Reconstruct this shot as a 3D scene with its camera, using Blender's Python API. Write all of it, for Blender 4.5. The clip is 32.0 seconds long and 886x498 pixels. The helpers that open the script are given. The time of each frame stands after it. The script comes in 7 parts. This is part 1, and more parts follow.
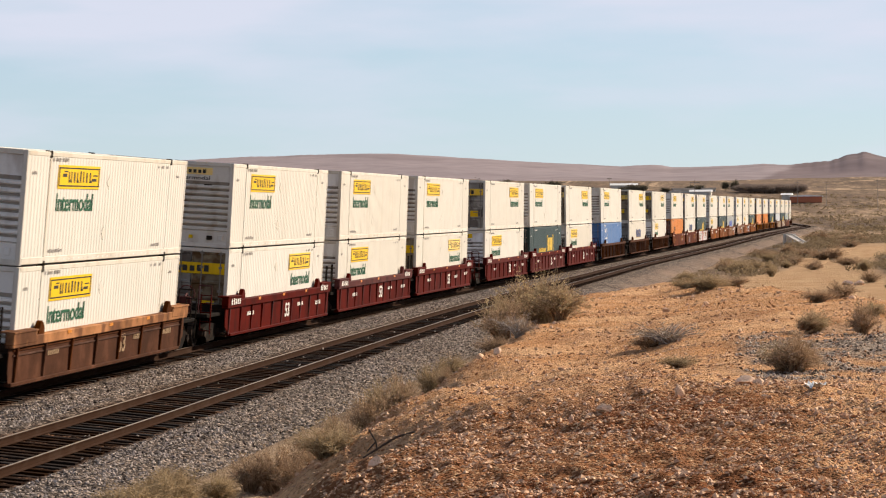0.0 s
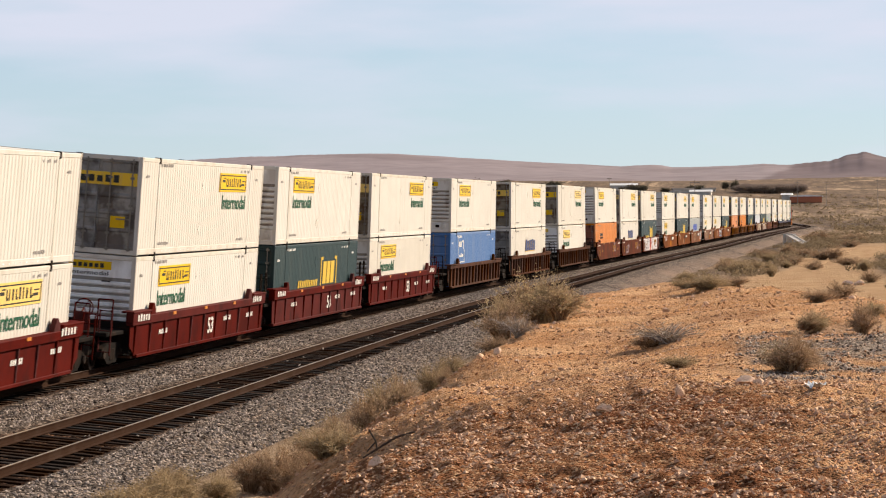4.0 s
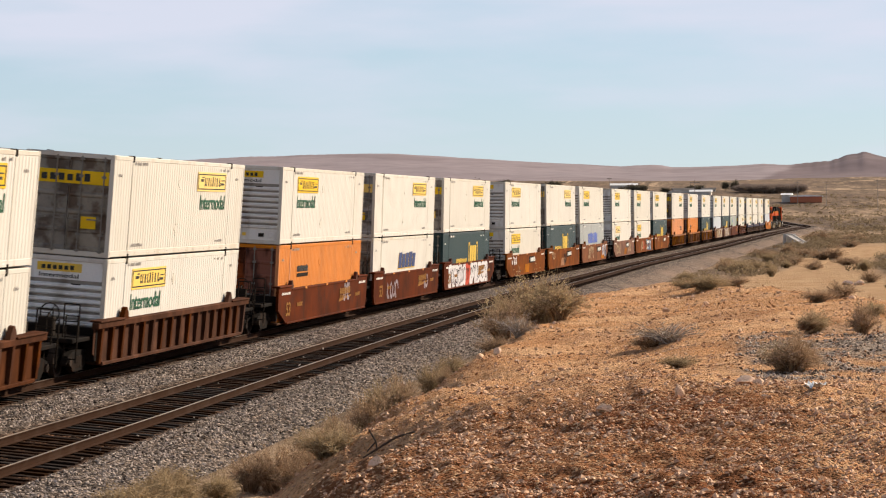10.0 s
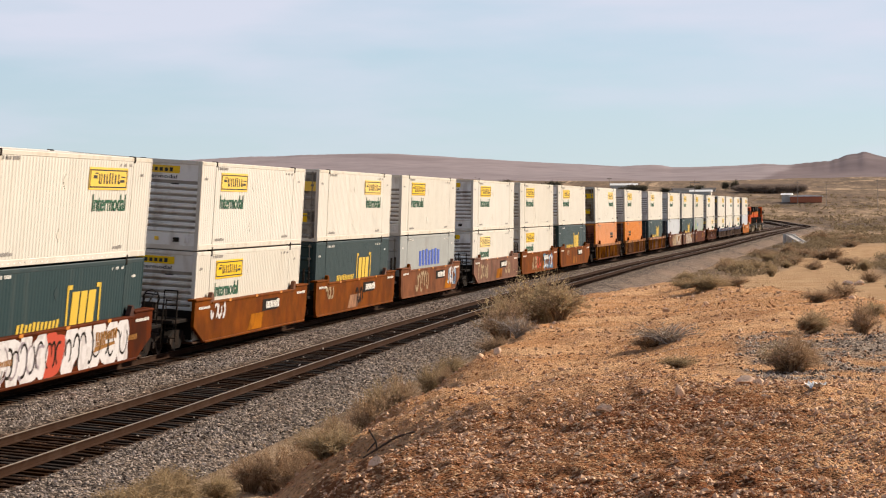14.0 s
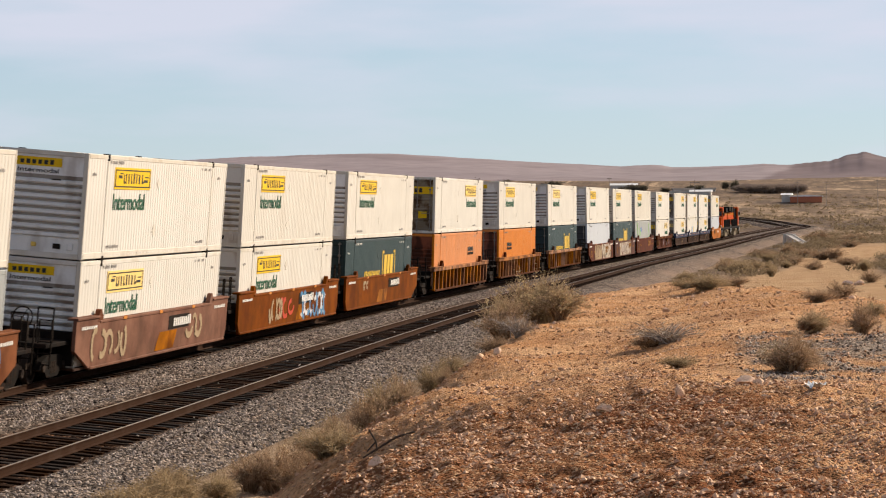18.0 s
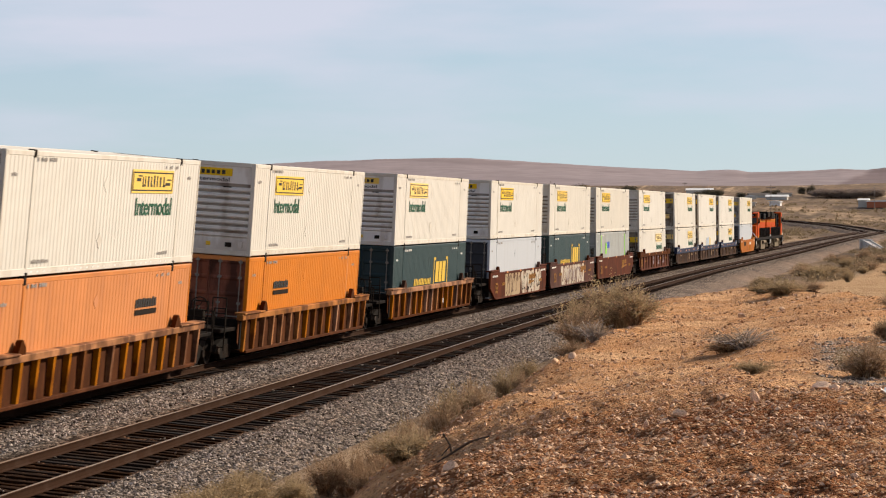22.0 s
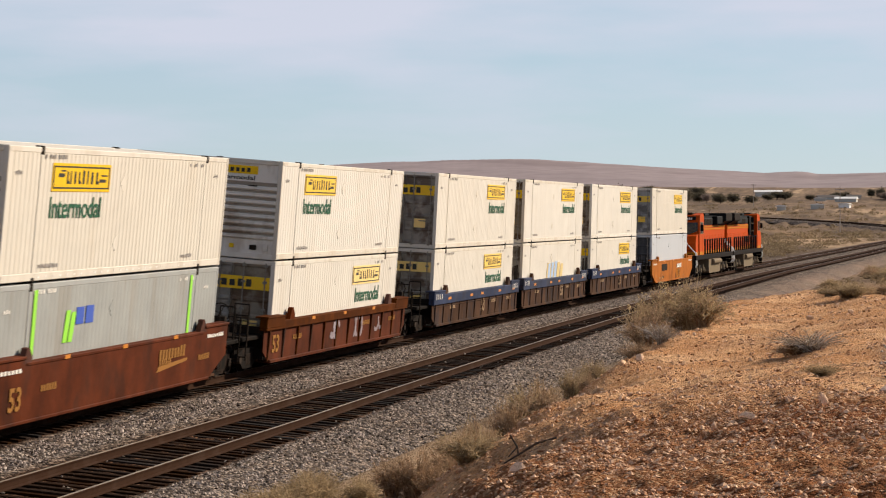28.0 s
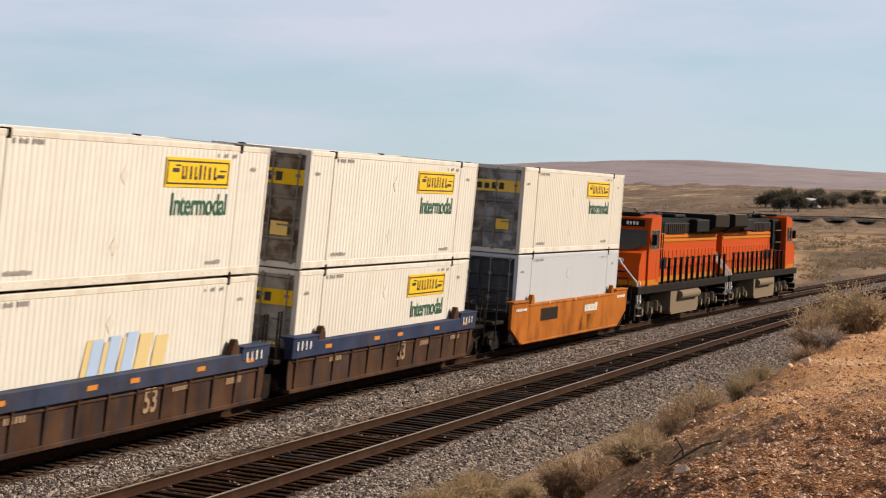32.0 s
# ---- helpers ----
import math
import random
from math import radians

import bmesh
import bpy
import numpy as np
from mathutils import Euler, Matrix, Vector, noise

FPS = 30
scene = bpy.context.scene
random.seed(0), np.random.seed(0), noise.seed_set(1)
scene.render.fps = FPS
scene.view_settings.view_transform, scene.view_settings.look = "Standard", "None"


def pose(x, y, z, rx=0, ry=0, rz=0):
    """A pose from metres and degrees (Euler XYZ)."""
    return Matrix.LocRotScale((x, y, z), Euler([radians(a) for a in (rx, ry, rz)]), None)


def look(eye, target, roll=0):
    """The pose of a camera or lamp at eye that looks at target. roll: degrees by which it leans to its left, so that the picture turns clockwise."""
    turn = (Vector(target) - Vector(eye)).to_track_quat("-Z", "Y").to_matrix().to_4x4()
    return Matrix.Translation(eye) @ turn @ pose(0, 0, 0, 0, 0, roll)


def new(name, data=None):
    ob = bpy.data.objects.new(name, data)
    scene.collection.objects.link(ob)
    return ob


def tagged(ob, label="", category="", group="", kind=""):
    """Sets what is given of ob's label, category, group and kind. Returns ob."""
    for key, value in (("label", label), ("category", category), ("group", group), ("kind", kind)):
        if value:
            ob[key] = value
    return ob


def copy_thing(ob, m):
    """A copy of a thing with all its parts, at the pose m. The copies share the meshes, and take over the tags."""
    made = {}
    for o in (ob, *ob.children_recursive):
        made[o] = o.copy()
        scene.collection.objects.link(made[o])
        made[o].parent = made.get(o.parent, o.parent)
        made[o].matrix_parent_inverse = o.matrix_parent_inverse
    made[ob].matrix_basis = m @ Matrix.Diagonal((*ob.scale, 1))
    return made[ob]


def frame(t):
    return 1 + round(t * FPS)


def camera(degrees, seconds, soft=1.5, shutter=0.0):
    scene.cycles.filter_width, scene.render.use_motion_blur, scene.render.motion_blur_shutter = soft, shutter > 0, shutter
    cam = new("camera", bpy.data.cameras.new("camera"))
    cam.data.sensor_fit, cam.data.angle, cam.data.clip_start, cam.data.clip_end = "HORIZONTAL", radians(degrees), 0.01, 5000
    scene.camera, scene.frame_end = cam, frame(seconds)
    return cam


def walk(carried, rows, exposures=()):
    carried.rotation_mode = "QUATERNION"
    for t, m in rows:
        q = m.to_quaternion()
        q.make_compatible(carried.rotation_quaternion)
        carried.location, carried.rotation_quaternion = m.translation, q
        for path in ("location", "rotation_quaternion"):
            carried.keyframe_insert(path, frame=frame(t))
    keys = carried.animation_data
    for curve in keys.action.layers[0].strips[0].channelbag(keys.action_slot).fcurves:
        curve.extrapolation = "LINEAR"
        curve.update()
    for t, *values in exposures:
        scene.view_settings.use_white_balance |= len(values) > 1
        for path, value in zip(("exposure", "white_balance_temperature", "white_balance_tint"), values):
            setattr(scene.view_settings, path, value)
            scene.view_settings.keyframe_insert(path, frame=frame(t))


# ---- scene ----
# ---------------------------------------------------------------- camera
EYE = Vector((0.0, -19.839, 4.404))


def aim(yaw, tilt, lean):
    """A pose at the tripod: degrees from the track's line to the left, up, and lean."""
    a, e, r = radians(yaw), radians(tilt), radians(lean)
    ahead = Vector((math.cos(a) * math.cos(e), math.sin(a) * math.cos(e), math.sin(e)))
    side = Vector((math.sin(a), -math.cos(a), 0.0))
    up = side.cross(ahead)
    right = side * math.cos(r) + up * math.sin(r)
    top = up * math.cos(r) - side * math.sin(r)
    m = Matrix((right, top, -ahead)).transposed().to_4x4()
    m.translation = EYE
    return m


cam = camera(20.093, 32.0, soft=1.1, shutter=0.2)
walk(cam, [
    (0.0, aim(6.554, -0.379, -0.340)),
    (18.3, aim(6.554, -0.379, -0.340)),
    (19.0, aim(6.588, -0.390, -0.307)),
    (19.5, aim(6.631, -0.393, -0.268)),
    (20.0, aim(6.797, -0.367, -0.260)),
    (20.5, aim(7.106, -0.338, -0.249)),
    (21.0, aim(7.567, -0.311, -0.236)),
    (21.5, aim(7.959, -0.292, -0.220)),
    (22.0, aim(8.270, -0.270, -0.202)),
    (22.5, aim(8.700, -0.251, -0.181)),
    (23.0, aim(9.215, -0.247, -0.158)),
    (23.5, aim(9.749, -0.229, -0.132)),
    (24.0, aim(10.072, -0.211, -0.104)),
    (24.5, aim(10.044, -0.226, -0.073)),
    (25.0, aim(9.989, -0.238, -0.040)),
    (25.5, aim(9.883, -0.240, -0.004)),
    (27.5, aim(9.782, -0.241, -0.054)),
    (28.0, aim(9.818, -0.242, -0.024)),
    (28.5, aim(9.953, -0.248, 0.014)),
    (29.0, aim(10.623, -0.223, 0.063)),
    (29.5, aim(11.470, -0.226, 0.120)),
    (30.0, aim(12.304, -0.198, 0.187)),
    (30.5, aim(12.978, -0.192, 0.264)),
    (31.0, aim(13.477, -0.218, 0.349)),
    (31.5, aim(13.677, -0.229, 0.444)),
    (32.0, aim(13.630, -0.268, 0.549)),
], exposures=[(0.0, 0.74), (13.0, 0.72), (18.0, 0.66), (22.0, 0.62), (32.0, 0.60)])

# ---------------------------------------------------------------- sky and sun
SUN_AZ, SUN_EL = -46.0, 29.0      # degrees from the track's line, and above the ground
world = bpy.data.worlds.new("sky")
scene.world = world
world.use_nodes = True
wn, wl = world.node_tree.nodes, world.node_tree.links
wn.clear()
sky = wn.new("ShaderNodeTexSky")
sky.sky_type, sky.sun_disc = "NISHITA", False
sky.sun_elevation, sky.sun_rotation = radians(SUN_EL), radians(90 - SUN_AZ)
sky.air_density, sky.dust_density, sky.ozone_density, sky.altitude = 1.0, 0.3, 2.0, 900
coord = wn.new("ShaderNodeTexCoord")
flat = wn.new("ShaderNodeMapping")
flat.inputs["Scale"].default_value = (1.2, 3.0, 16.0)
flat.inputs["Rotation"].default_value = (0.05, 0.03, 0.4)
cloud = wn.new("ShaderNodeTexNoise")
cloud.inputs["Scale"].default_value, cloud.inputs["Detail"].default_value, cloud.inputs["Roughness"].default_value = 2.6, 6, 0.5
split = wn.new("ShaderNodeSeparateXYZ")
rise = wn.new("ShaderNodeMapRange")      # the high veil thins out towards the horizon
rise.inputs["From Min"].default_value, rise.inputs["From Max"].default_value = 0.025, 0.105
rise.inputs["To Min"].default_value, rise.inputs["To Max"].default_value = -0.22, 0.12
both = wn.new("ShaderNodeMath")
cover = wn.new("ShaderNodeMapRange")
cover.inputs["From Min"].default_value, cover.inputs["From Max"].default_value = 0.30, 0.66
cover.inputs["To Min"].default_value, cover.inputs["To Max"].default_value = 0.0, 0.85
haze = wn.new("ShaderNodeMix")
haze.data_type = "RGBA"
thin = wn.new("ShaderNodeMapRange")      # haze lies low, the zenith is clear
thin.inputs["From Min"].default_value, thin.inputs["From Max"].default_value = 0.10, 0.45
thin.inputs["To Min"].default_value, thin.inputs["To Max"].default_value = 0.65, 0.0
clear = wn.new("ShaderNodeMapRange")
clear.inputs["From Min"].default_value, clear.inputs["From Max"].default_value = 0.16, 0.40
clear.inputs["To Min"].default_value, clear.inputs["To Max"].default_value = 1.0, 0.25
patchy = wn.new("ShaderNodeMath")
patchy.operation = "MULTIPLY"
haze.inputs["B"].default_value = (5.55, 6.95, 8.4, 1)
veil = wn.new("ShaderNodeMix")
veil.data_type = "RGBA"
veil.inputs["B"].default_value = (7.4, 7.6, 8.9, 1)
back = wn.new("ShaderNodeBackground")
back.inputs["Strength"].default_value = 0.0595
out = wn.new("ShaderNodeOutputWorld")
wl.new(coord.outputs["Generated"], flat.inputs["Vector"])
wl.new(flat.outputs["Vector"], cloud.inputs["Vector"])
wl.new(coord.outputs["Generated"], split.inputs["Vector"])
wl.new(split.outputs["Z"], rise.inputs["Value"])
wl.new(cloud.outputs["Fac"], both.inputs[0])
wl.new(rise.outputs["Result"], both.inputs[1])
wl.new(both.outputs[0], cover.inputs["Value"])
wl.new(split.outputs["Z"], thin.inputs["Value"])
wl.new(thin.outputs["Result"], haze.inputs["Factor"])
wl.new(split.outputs["Z"], clear.inputs["Value"])
wl.new(cover.outputs["Result"], patchy.inputs[0])
wl.new(clear.outputs["Result"], patchy.inputs[1])
wl.new(patchy.outputs[0], veil.inputs["Factor"])
wl.new(sky.outputs["Color"], haze.inputs["A"])
wl.new(haze.outputs["Result"], veil.inputs["A"])
wl.new(veil.outputs["Result"], back.inputs["Color"])
wl.new(back.outputs["Background"], out.inputs["Surface"])

sun = new("sun", bpy.data.lights.new("sun", "SUN"))
sun.data.energy, sun.data.angle, sun.data.color = 4.9, radians(0.55), (1.0, 0.87, 0.70)
sun_way = Vector((math.cos(radians(SUN_AZ)) * math.cos(radians(SUN_EL)), math.sin(radians(SUN_AZ)) * math.cos(radians(SUN_EL)), math.sin(radians(SUN_EL))))
sun.matrix_world = look(sun_way * 200, (0, 0, 0))

# ---------------------------------------------------------------- materials


def paint(name, base, rough=0.6, metal=0.0, spread=0.12, grain=3.0, fine=40.0, bump=0.0, stain=None, amount=0.35, streak=(1, 1, 1), each=0.0, stain_at=0.52, wear=0.0):
    """A surface with colour drift at two scales, stains and fine relief, in metres of its own thing."""
    m = bpy.data.materials.new(name)
    m.use_nodes = True
    n, l = m.node_tree.nodes, m.node_tree.links
    bsdf = n["Principled BSDF"]
    bsdf.inputs["Roughness"].default_value, bsdf.inputs["Metallic"].default_value = rough, metal
    bsdf.inputs["Specular IOR Level"].default_value = 0.22 if rough < 0.55 else 0.03
    tc = n.new("ShaderNodeTexCoord")
    big = n.new("ShaderNodeTexNoise")
    big.inputs["Scale"].default_value, big.inputs["Detail"].default_value = grain, 5
    small = n.new("ShaderNodeTexNoise")
    small.inputs["Scale"].default_value, small.inputs["Detail"].default_value = fine, 4
    mp = n.new("ShaderNodeMapping")
    mp.inputs["Scale"].default_value = streak
    info = n.new("ShaderNodeObjectInfo")
    shift = n.new("ShaderNodeVectorMath")
    shift.operation = "MULTIPLY_ADD"
    shift.inputs[1].default_value = (37.0, 19.0, 11.0)
    l.new(info.outputs["Random"], shift.inputs[0])
    l.new(tc.outputs["Object"], shift.inputs[2])
    l.new(shift.outputs[0], mp.inputs["Vector"])
    l.new(mp.outputs["Vector"], big.inputs["Vector"])
    l.new(tc.outputs["Object"], small.inputs["Vector"])
    lo = [max(0.0, c * (1 - spread)) for c in base]
    hi = [min(1.0, c * (1 + spread)) for c in base]
    a = n.new("ShaderNodeMix")
    a.data_type = "RGBA"
    a.inputs["A"].default_value, a.inputs["B"].default_value = (*lo, 1), (*hi, 1)
    l.new(small.outputs["Fac"], a.inputs["Factor"])
    last = a.outputs["Result"]
    if stain:
        ramp = n.new("ShaderNodeMapRange")
        ramp.inputs["From Min"].default_value, ramp.inputs["From Max"].default_value = stain_at, stain_at + 0.12
        ramp.inputs["To Max"].default_value = amount
        l.new(big.outputs["Fac"], ramp.inputs["Value"])
        b = n.new("ShaderNodeMix")
        b.data_type = "RGBA"
        b.inputs["B"].default_value = (*stain, 1)
        l.new(ramp.outputs["Result"], b.inputs["Factor"])
        l.new(last, b.inputs["A"])
        last = b.outputs["Result"]
    if wear:
        worn = n.new("ShaderNodeTexNoise")
        worn.inputs["Scale"].default_value, worn.inputs["Detail"].default_value, worn.inputs["Roughness"].default_value = 0.8, 7, 0.62
        l.new(shift.outputs[0], worn.inputs["Vector"])
        tone = n.new("ShaderNodeMapRange")
        tone.inputs["From Min"].default_value, tone.inputs["From Max"].default_value = 0.34, 0.66
        tone.inputs["To Min"].default_value, tone.inputs["To Max"].default_value = 1 - wear, 1 + wear * 0.8
        l.new(worn.outputs["Fac"], tone.inputs["Value"])
        w = n.new("ShaderNodeHueSaturation")
        l.new(tone.outputs["Result"], w.inputs["Value"])
        l.new(last, w.inputs["Color"])
        last = w.outputs["Color"]
    if each:
        c = n.new("ShaderNodeHueSaturation")
        v = n.new("ShaderNodeMapRange")
        v.inputs["To Min"].default_value, v.inputs["To Max"].default_value = 1 - each, 1 + each * 0.5
        sat = n.new("ShaderNodeMapRange")
        sat.inputs["To Min"].default_value, sat.inputs["To Max"].default_value = 1 + 3 * each, 1 - 3 * each
        l.new(info.outputs["Random"], v.inputs["Value"])
        l.new(info.outputs["Random"], sat.inputs["Value"])
        l.new(v.outputs["Result"], c.inputs["Value"])
        l.new(sat.outputs["Result"], c.inputs["Saturation"])
        l.new(last, c.inputs["Color"])
        last = c.outputs["Color"]
    l.new(last, bsdf.inputs["Base Color"])
    if bump:
        bm = n.new("ShaderNodeBump")
        bm.inputs["Strength"].default_value, bm.inputs["Distance"].default_value = 0.6, bump
        l.new(small.outputs["Fac"], bm.inputs["Height"])
        l.new(bm.outputs["Normal"], bsdf.inputs["Normal"])
    return m


RUST, GRIME = (0.16, 0.065, 0.03), (0.22, 0.17, 0.12)
DOWN = (2.2, 2.2, 0.25)      # streaks that run down
M = {}
M["white"] = paint("white_container_paint", (0.640, 0.592, 0.515), 0.6, 0, 0.03, 0.9, 30, 0, (0.50, 0.40, 0.29), 0.16, (2.6, 2.6, 0.16), 0.05, 0.54, 0.04)
M["white_trim"] = paint("white_steel_paint", (0.62, 0.57, 0.49), 0.6, 0, 0.05, 0.8, 30, 0, (0.40, 0.30, 0.20), 0.28, DOWN, 0.05, 0.5)
M["nose"] = paint("grey_end_panel", (0.76, 0.725, 0.67), 0.6, 0.0, 0.08, 1.2, 25, 0, (0.42, 0.34, 0.27), 0.55, (1.4, 1.4, 0.5), 0.22, 0.50)
# darker stained tone that paints the shade between the end sheet's ribs
M["groove"] = paint("shade_toned_grooves", (0.30, 0.26, 0.215), 0.7, 0, 0.15, 1.2, 25, 0, (0.10, 0.06, 0.04), 0.6, (1.4, 1.4, 0.5), 0.1, 0.5)
M["door"] = paint("dirty_aluminium_door", (0.27, 0.235, 0.19), 0.5, 0.1, 0.15, 1.6, 25, 0, (0.095, 0.062, 0.042), 0.85, (1.2, 1.2, 1.2), 0.28, 0.46, 0.3)
M["rod"] = paint("galvanised_rod", (0.20, 0.175, 0.145), 0.5, 0.2, 0.1)
M["yellow"] = paint("yellow_decal", (0.80, 0.50, 0.03), 0.5, 0, 0.07, 2, 20, 0, (0.62, 0.42, 0.10), 0.5, DOWN, 0.08)
M["black"] = paint("black_decal", (0.03, 0.028, 0.025), 0.5, 0, 0.1)
M["green_word"] = paint("dark_green_decal", (0.02, 0.10, 0.05), 0.5, 0, 0.1)
M["mark"] = paint("grey_stencil_marks", (0.33, 0.30, 0.27), 0.6, 0, 0.15)
M["casting"] = paint("dirty_steel_casting", (0.022, 0.016, 0.012), 0.8, 0, 0.2)
M["orange_door"] = paint("dark_rusty_door_paint", (0.23, 0.052, 0.014), 0.6, 0, 0.15, 1.3, 25, 0, (0.045, 0.016, 0.009), 0.85, (1.6, 1.6, 0.5), 0.1, 0.45)
M["chalk"] = paint("faint_chalky_stencil", (0.30, 0.20, 0.12), 0.7, 0, 0.15)
M["teal"] = paint("dark_green_container_paint", (0.012, 0.034, 0.037), 0.5, 0, 0.08, 0.8, 30, 0, (0.05, 0.064, 0.06), 0.35, DOWN, 0.08)
M["orange"] = paint("orange_container_paint", (0.58, 0.182, 0.022), 0.5, 0, 0.05, 0.8, 30, 0, (0.46, 0.15, 0.035), 0.4, DOWN, 0.06, 0.52, 0.1)
M["blue"] = paint("blue_container_paint", (0.07, 0.16, 0.36), 0.5, 0, 0.06, 0.8, 30, 0, (0.14, 0.20, 0.32), 0.35, DOWN, 0.05)
M["grey"] = paint("grey_container_paint", (0.33, 0.335, 0.32), 0.5, 0, 0.05, 0.8, 30, 0, (0.28, 0.25, 0.21), 0.4, DOWN, 0.08, 0.52, 0.1)
M["pale"] = paint("pale_grey_container_paint", (0.44, 0.455, 0.48), 0.5, 0, 0.04, 0.7, 30, 0, (0.40, 0.40, 0.40), 0.35, DOWN, 0.06)
M["charcoal"] = paint("charcoal_door_paint", (0.035, 0.036, 0.042), 0.5, 0, 0.12, 1.3, 25, 0, (0.07, 0.07, 0.075), 0.6, (1.6, 1.6, 0.5), 0.05)
M["navy"] = paint("navy_decal", (0.03, 0.045, 0.13), 0.5, 0, 0.1)
M["royal"] = paint("blue_decal", (0.05, 0.10, 0.42), 0.5, 0, 0.08)
M["lime"] = paint("lime_decal", (0.28, 0.66, 0.06), 0.5, 0, 0.06)
M["gold"] = paint("yellow_lettering", (0.62, 0.40, 0.04), 0.5, 0, 0.08)
M["dull_gold"] = paint("dull_orange_stencil", (0.27, 0.125, 0.035), 0.7, 0, 0.15)
M["white_mark"] = paint("white_stencil", (0.72, 0.68, 0.62), 0.6, 0, 0.1)
M["fade_blue"] = paint("faded_blue_decal", (0.36, 0.46, 0.62), 0.6, 0, 0.15)
M["fade_yellow"] = paint("faded_yellow_decal", (0.60, 0.46, 0.22), 0.6, 0, 0.12)
M["amber"] = paint("amber_reflector", (0.55, 0.20, 0.03), 0.4, 0, 0.1)
M["oxide"] = paint("dark_red_car_paint", (0.080, 0.0075, 0.0045), 0.6, 0, 0.16, 1.2, 30, 0, (0.036, 0.008, 0.006), 0.6, (1.2, 1.2, 0.7), 0.10, 0.52, 0.25)
M["tuscan"] = paint("brown_red_car_paint", (0.090, 0.026, 0.013), 0.65, 0, 0.18, 1.0, 25, 0, (0.055, 0.021, 0.013), 0.7, (1.2, 1.2, 0.7), 0.10, 0.50, 0.35)
M["ttx"] = paint("faded_orange_brown_car_paint", (0.165, 0.055, 0.019), 0.65, 0, 0.18, 0.9, 25, 0, (0.13, 0.036, 0.010), 0.8, (1.2, 1.2, 0.7), 0.12, 0.50, 0.35)
M["rusty"] = paint("rusty_brown_car_paint", (0.062, 0.0185, 0.005), 0.8, 0, 0.25, 1.5, 25, 0, (0.10, 0.032, 0.010), 0.65, (1.2, 1.2, 0.7), 0.10, 0.52, 0.35)
M["ochre"] = paint("worn_ochre_car_paint", (0.34, 0.118, 0.014), 0.7, 0, 0.2, 1.1, 20, 0, (0.105, 0.034, 0.009), 0.9, (1.0, 1.0, 0.7), 0.10, 0.46, 0.35)
M["bright_orange"] = paint("orange_car_paint", (0.34, 0.105, 0.014), 0.6, 0, 0.08, 1.0, 25, 0, (0.20, 0.06, 0.008), 0.7, (1.0, 1.0, 0.6), 0.0, 0.52, 0.25)
M["blue_sill"] = paint("blue_sill_paint", (0.028, 0.038, 0.078), 0.6, 0, 0.1, 1.2, 25, 0, (0.05, 0.042, 0.045), 0.6, (1.0, 1.0, 0.6), 0.08, 0.52, 0.3)
M["umber"] = paint("dirty_brown_steel", (0.062, 0.031, 0.018), 0.8, 0, 0.25, 1.2, 25, 0, (0.030, 0.024, 0.026), 0.7, (1.0, 1.0, 0.6), 0.0, 0.5, 0.35)
M["under"] = paint("black_grimy_steel", (0.011, 0.0085, 0.007), 0.8, 0.0, 0.25, 2.0, 30, 0, (0.034, 0.018, 0.011), 0.5)
M["wheel"] = paint("worn_wheel_steel", (0.04, 0.028, 0.021), 0.65, 0.2, 0.2)
M["graffiti"] = paint("white_spray_paint", (0.60, 0.56, 0.55), 0.6, 0, 0.2, 2.5, 18, 0, (0.35, 0.30, 0.28), 0.5)
M["graffiti_grey"] = paint("lilac_grey_spray_paint", (0.30, 0.25, 0.27), 0.7, 0, 0.2, 2.5, 18, 0, (0.18, 0.12, 0.11), 0.6)
M["graffiti_cream"] = paint("worn_cream_spray_paint", (0.46, 0.39, 0.31), 0.7, 0, 0.25, 1.6, 18, 0, (0.20, 0.10, 0.06), 0.75, (1, 1, 1), 0.0, 0.5)
M["graffiti_blue"] = paint("blue_spray_paint", (0.10, 0.22, 0.36), 0.6, 0, 0.2)
M["graffiti_red"] = paint("red_spray_paint", (0.45, 0.07, 0.04), 0.6, 0, 0.2)
M["graffiti_tan"] = paint("tan_spray_paint", (0.36, 0.26, 0.16), 0.7, 0, 0.2)
M["loco"] = paint("orange_locomotive_paint", (0.43, 0.056, 0.004), 0.58, 0, 0.07, 1.0, 25, 0, (0.30, 0.07, 0.02), 0.5, DOWN)
M["loco_black"] = paint("sooty_black_roof_paint", (0.012, 0.0115, 0.011), 0.6, 0, 0.25, 1.5, 25, 0, (0.030, 0.025, 0.022), 0.5)
M["loco_yellow"] = paint("yellow_stripe_paint", (0.40, 0.155, 0.010), 0.6, 0, 0.2)
M["silver"] = paint("dusty_silver_steel", (0.17, 0.130, 0.085), 0.75, 0.0, 0.15, 1.5, 25, 0, (0.18, 0.13, 0.09), 0.6)
M["handrail"] = paint("white_handrail_paint", (0.75, 0.73, 0.70), 0.5, 0, 0.05)
M["rail_steel"] = paint("rusty_rail_side", (0.036, 0.017, 0.0095), 0.9, 0.0, 0.3, 1.2, 30, 0, (0.055, 0.032, 0.022), 0.5)
M["rail_head"] = paint("polished_rail_head", (0.30, 0.235, 0.18), 0.42, 0.7, 0.1)
M["tie"] = paint("creosoted_tie_timber", (0.019, 0.0105, 0.007), 0.95, 0, 0.35, 3.0, 30, 0.01, (0.032, 0.020, 0.014), 0.6, (0.6, 6, 3), 0.25)
M["bark"] = paint("dry_brown_bark", (0.10, 0.07, 0.05), 0.9, 0, 0.3, 4, 30, 0.01)
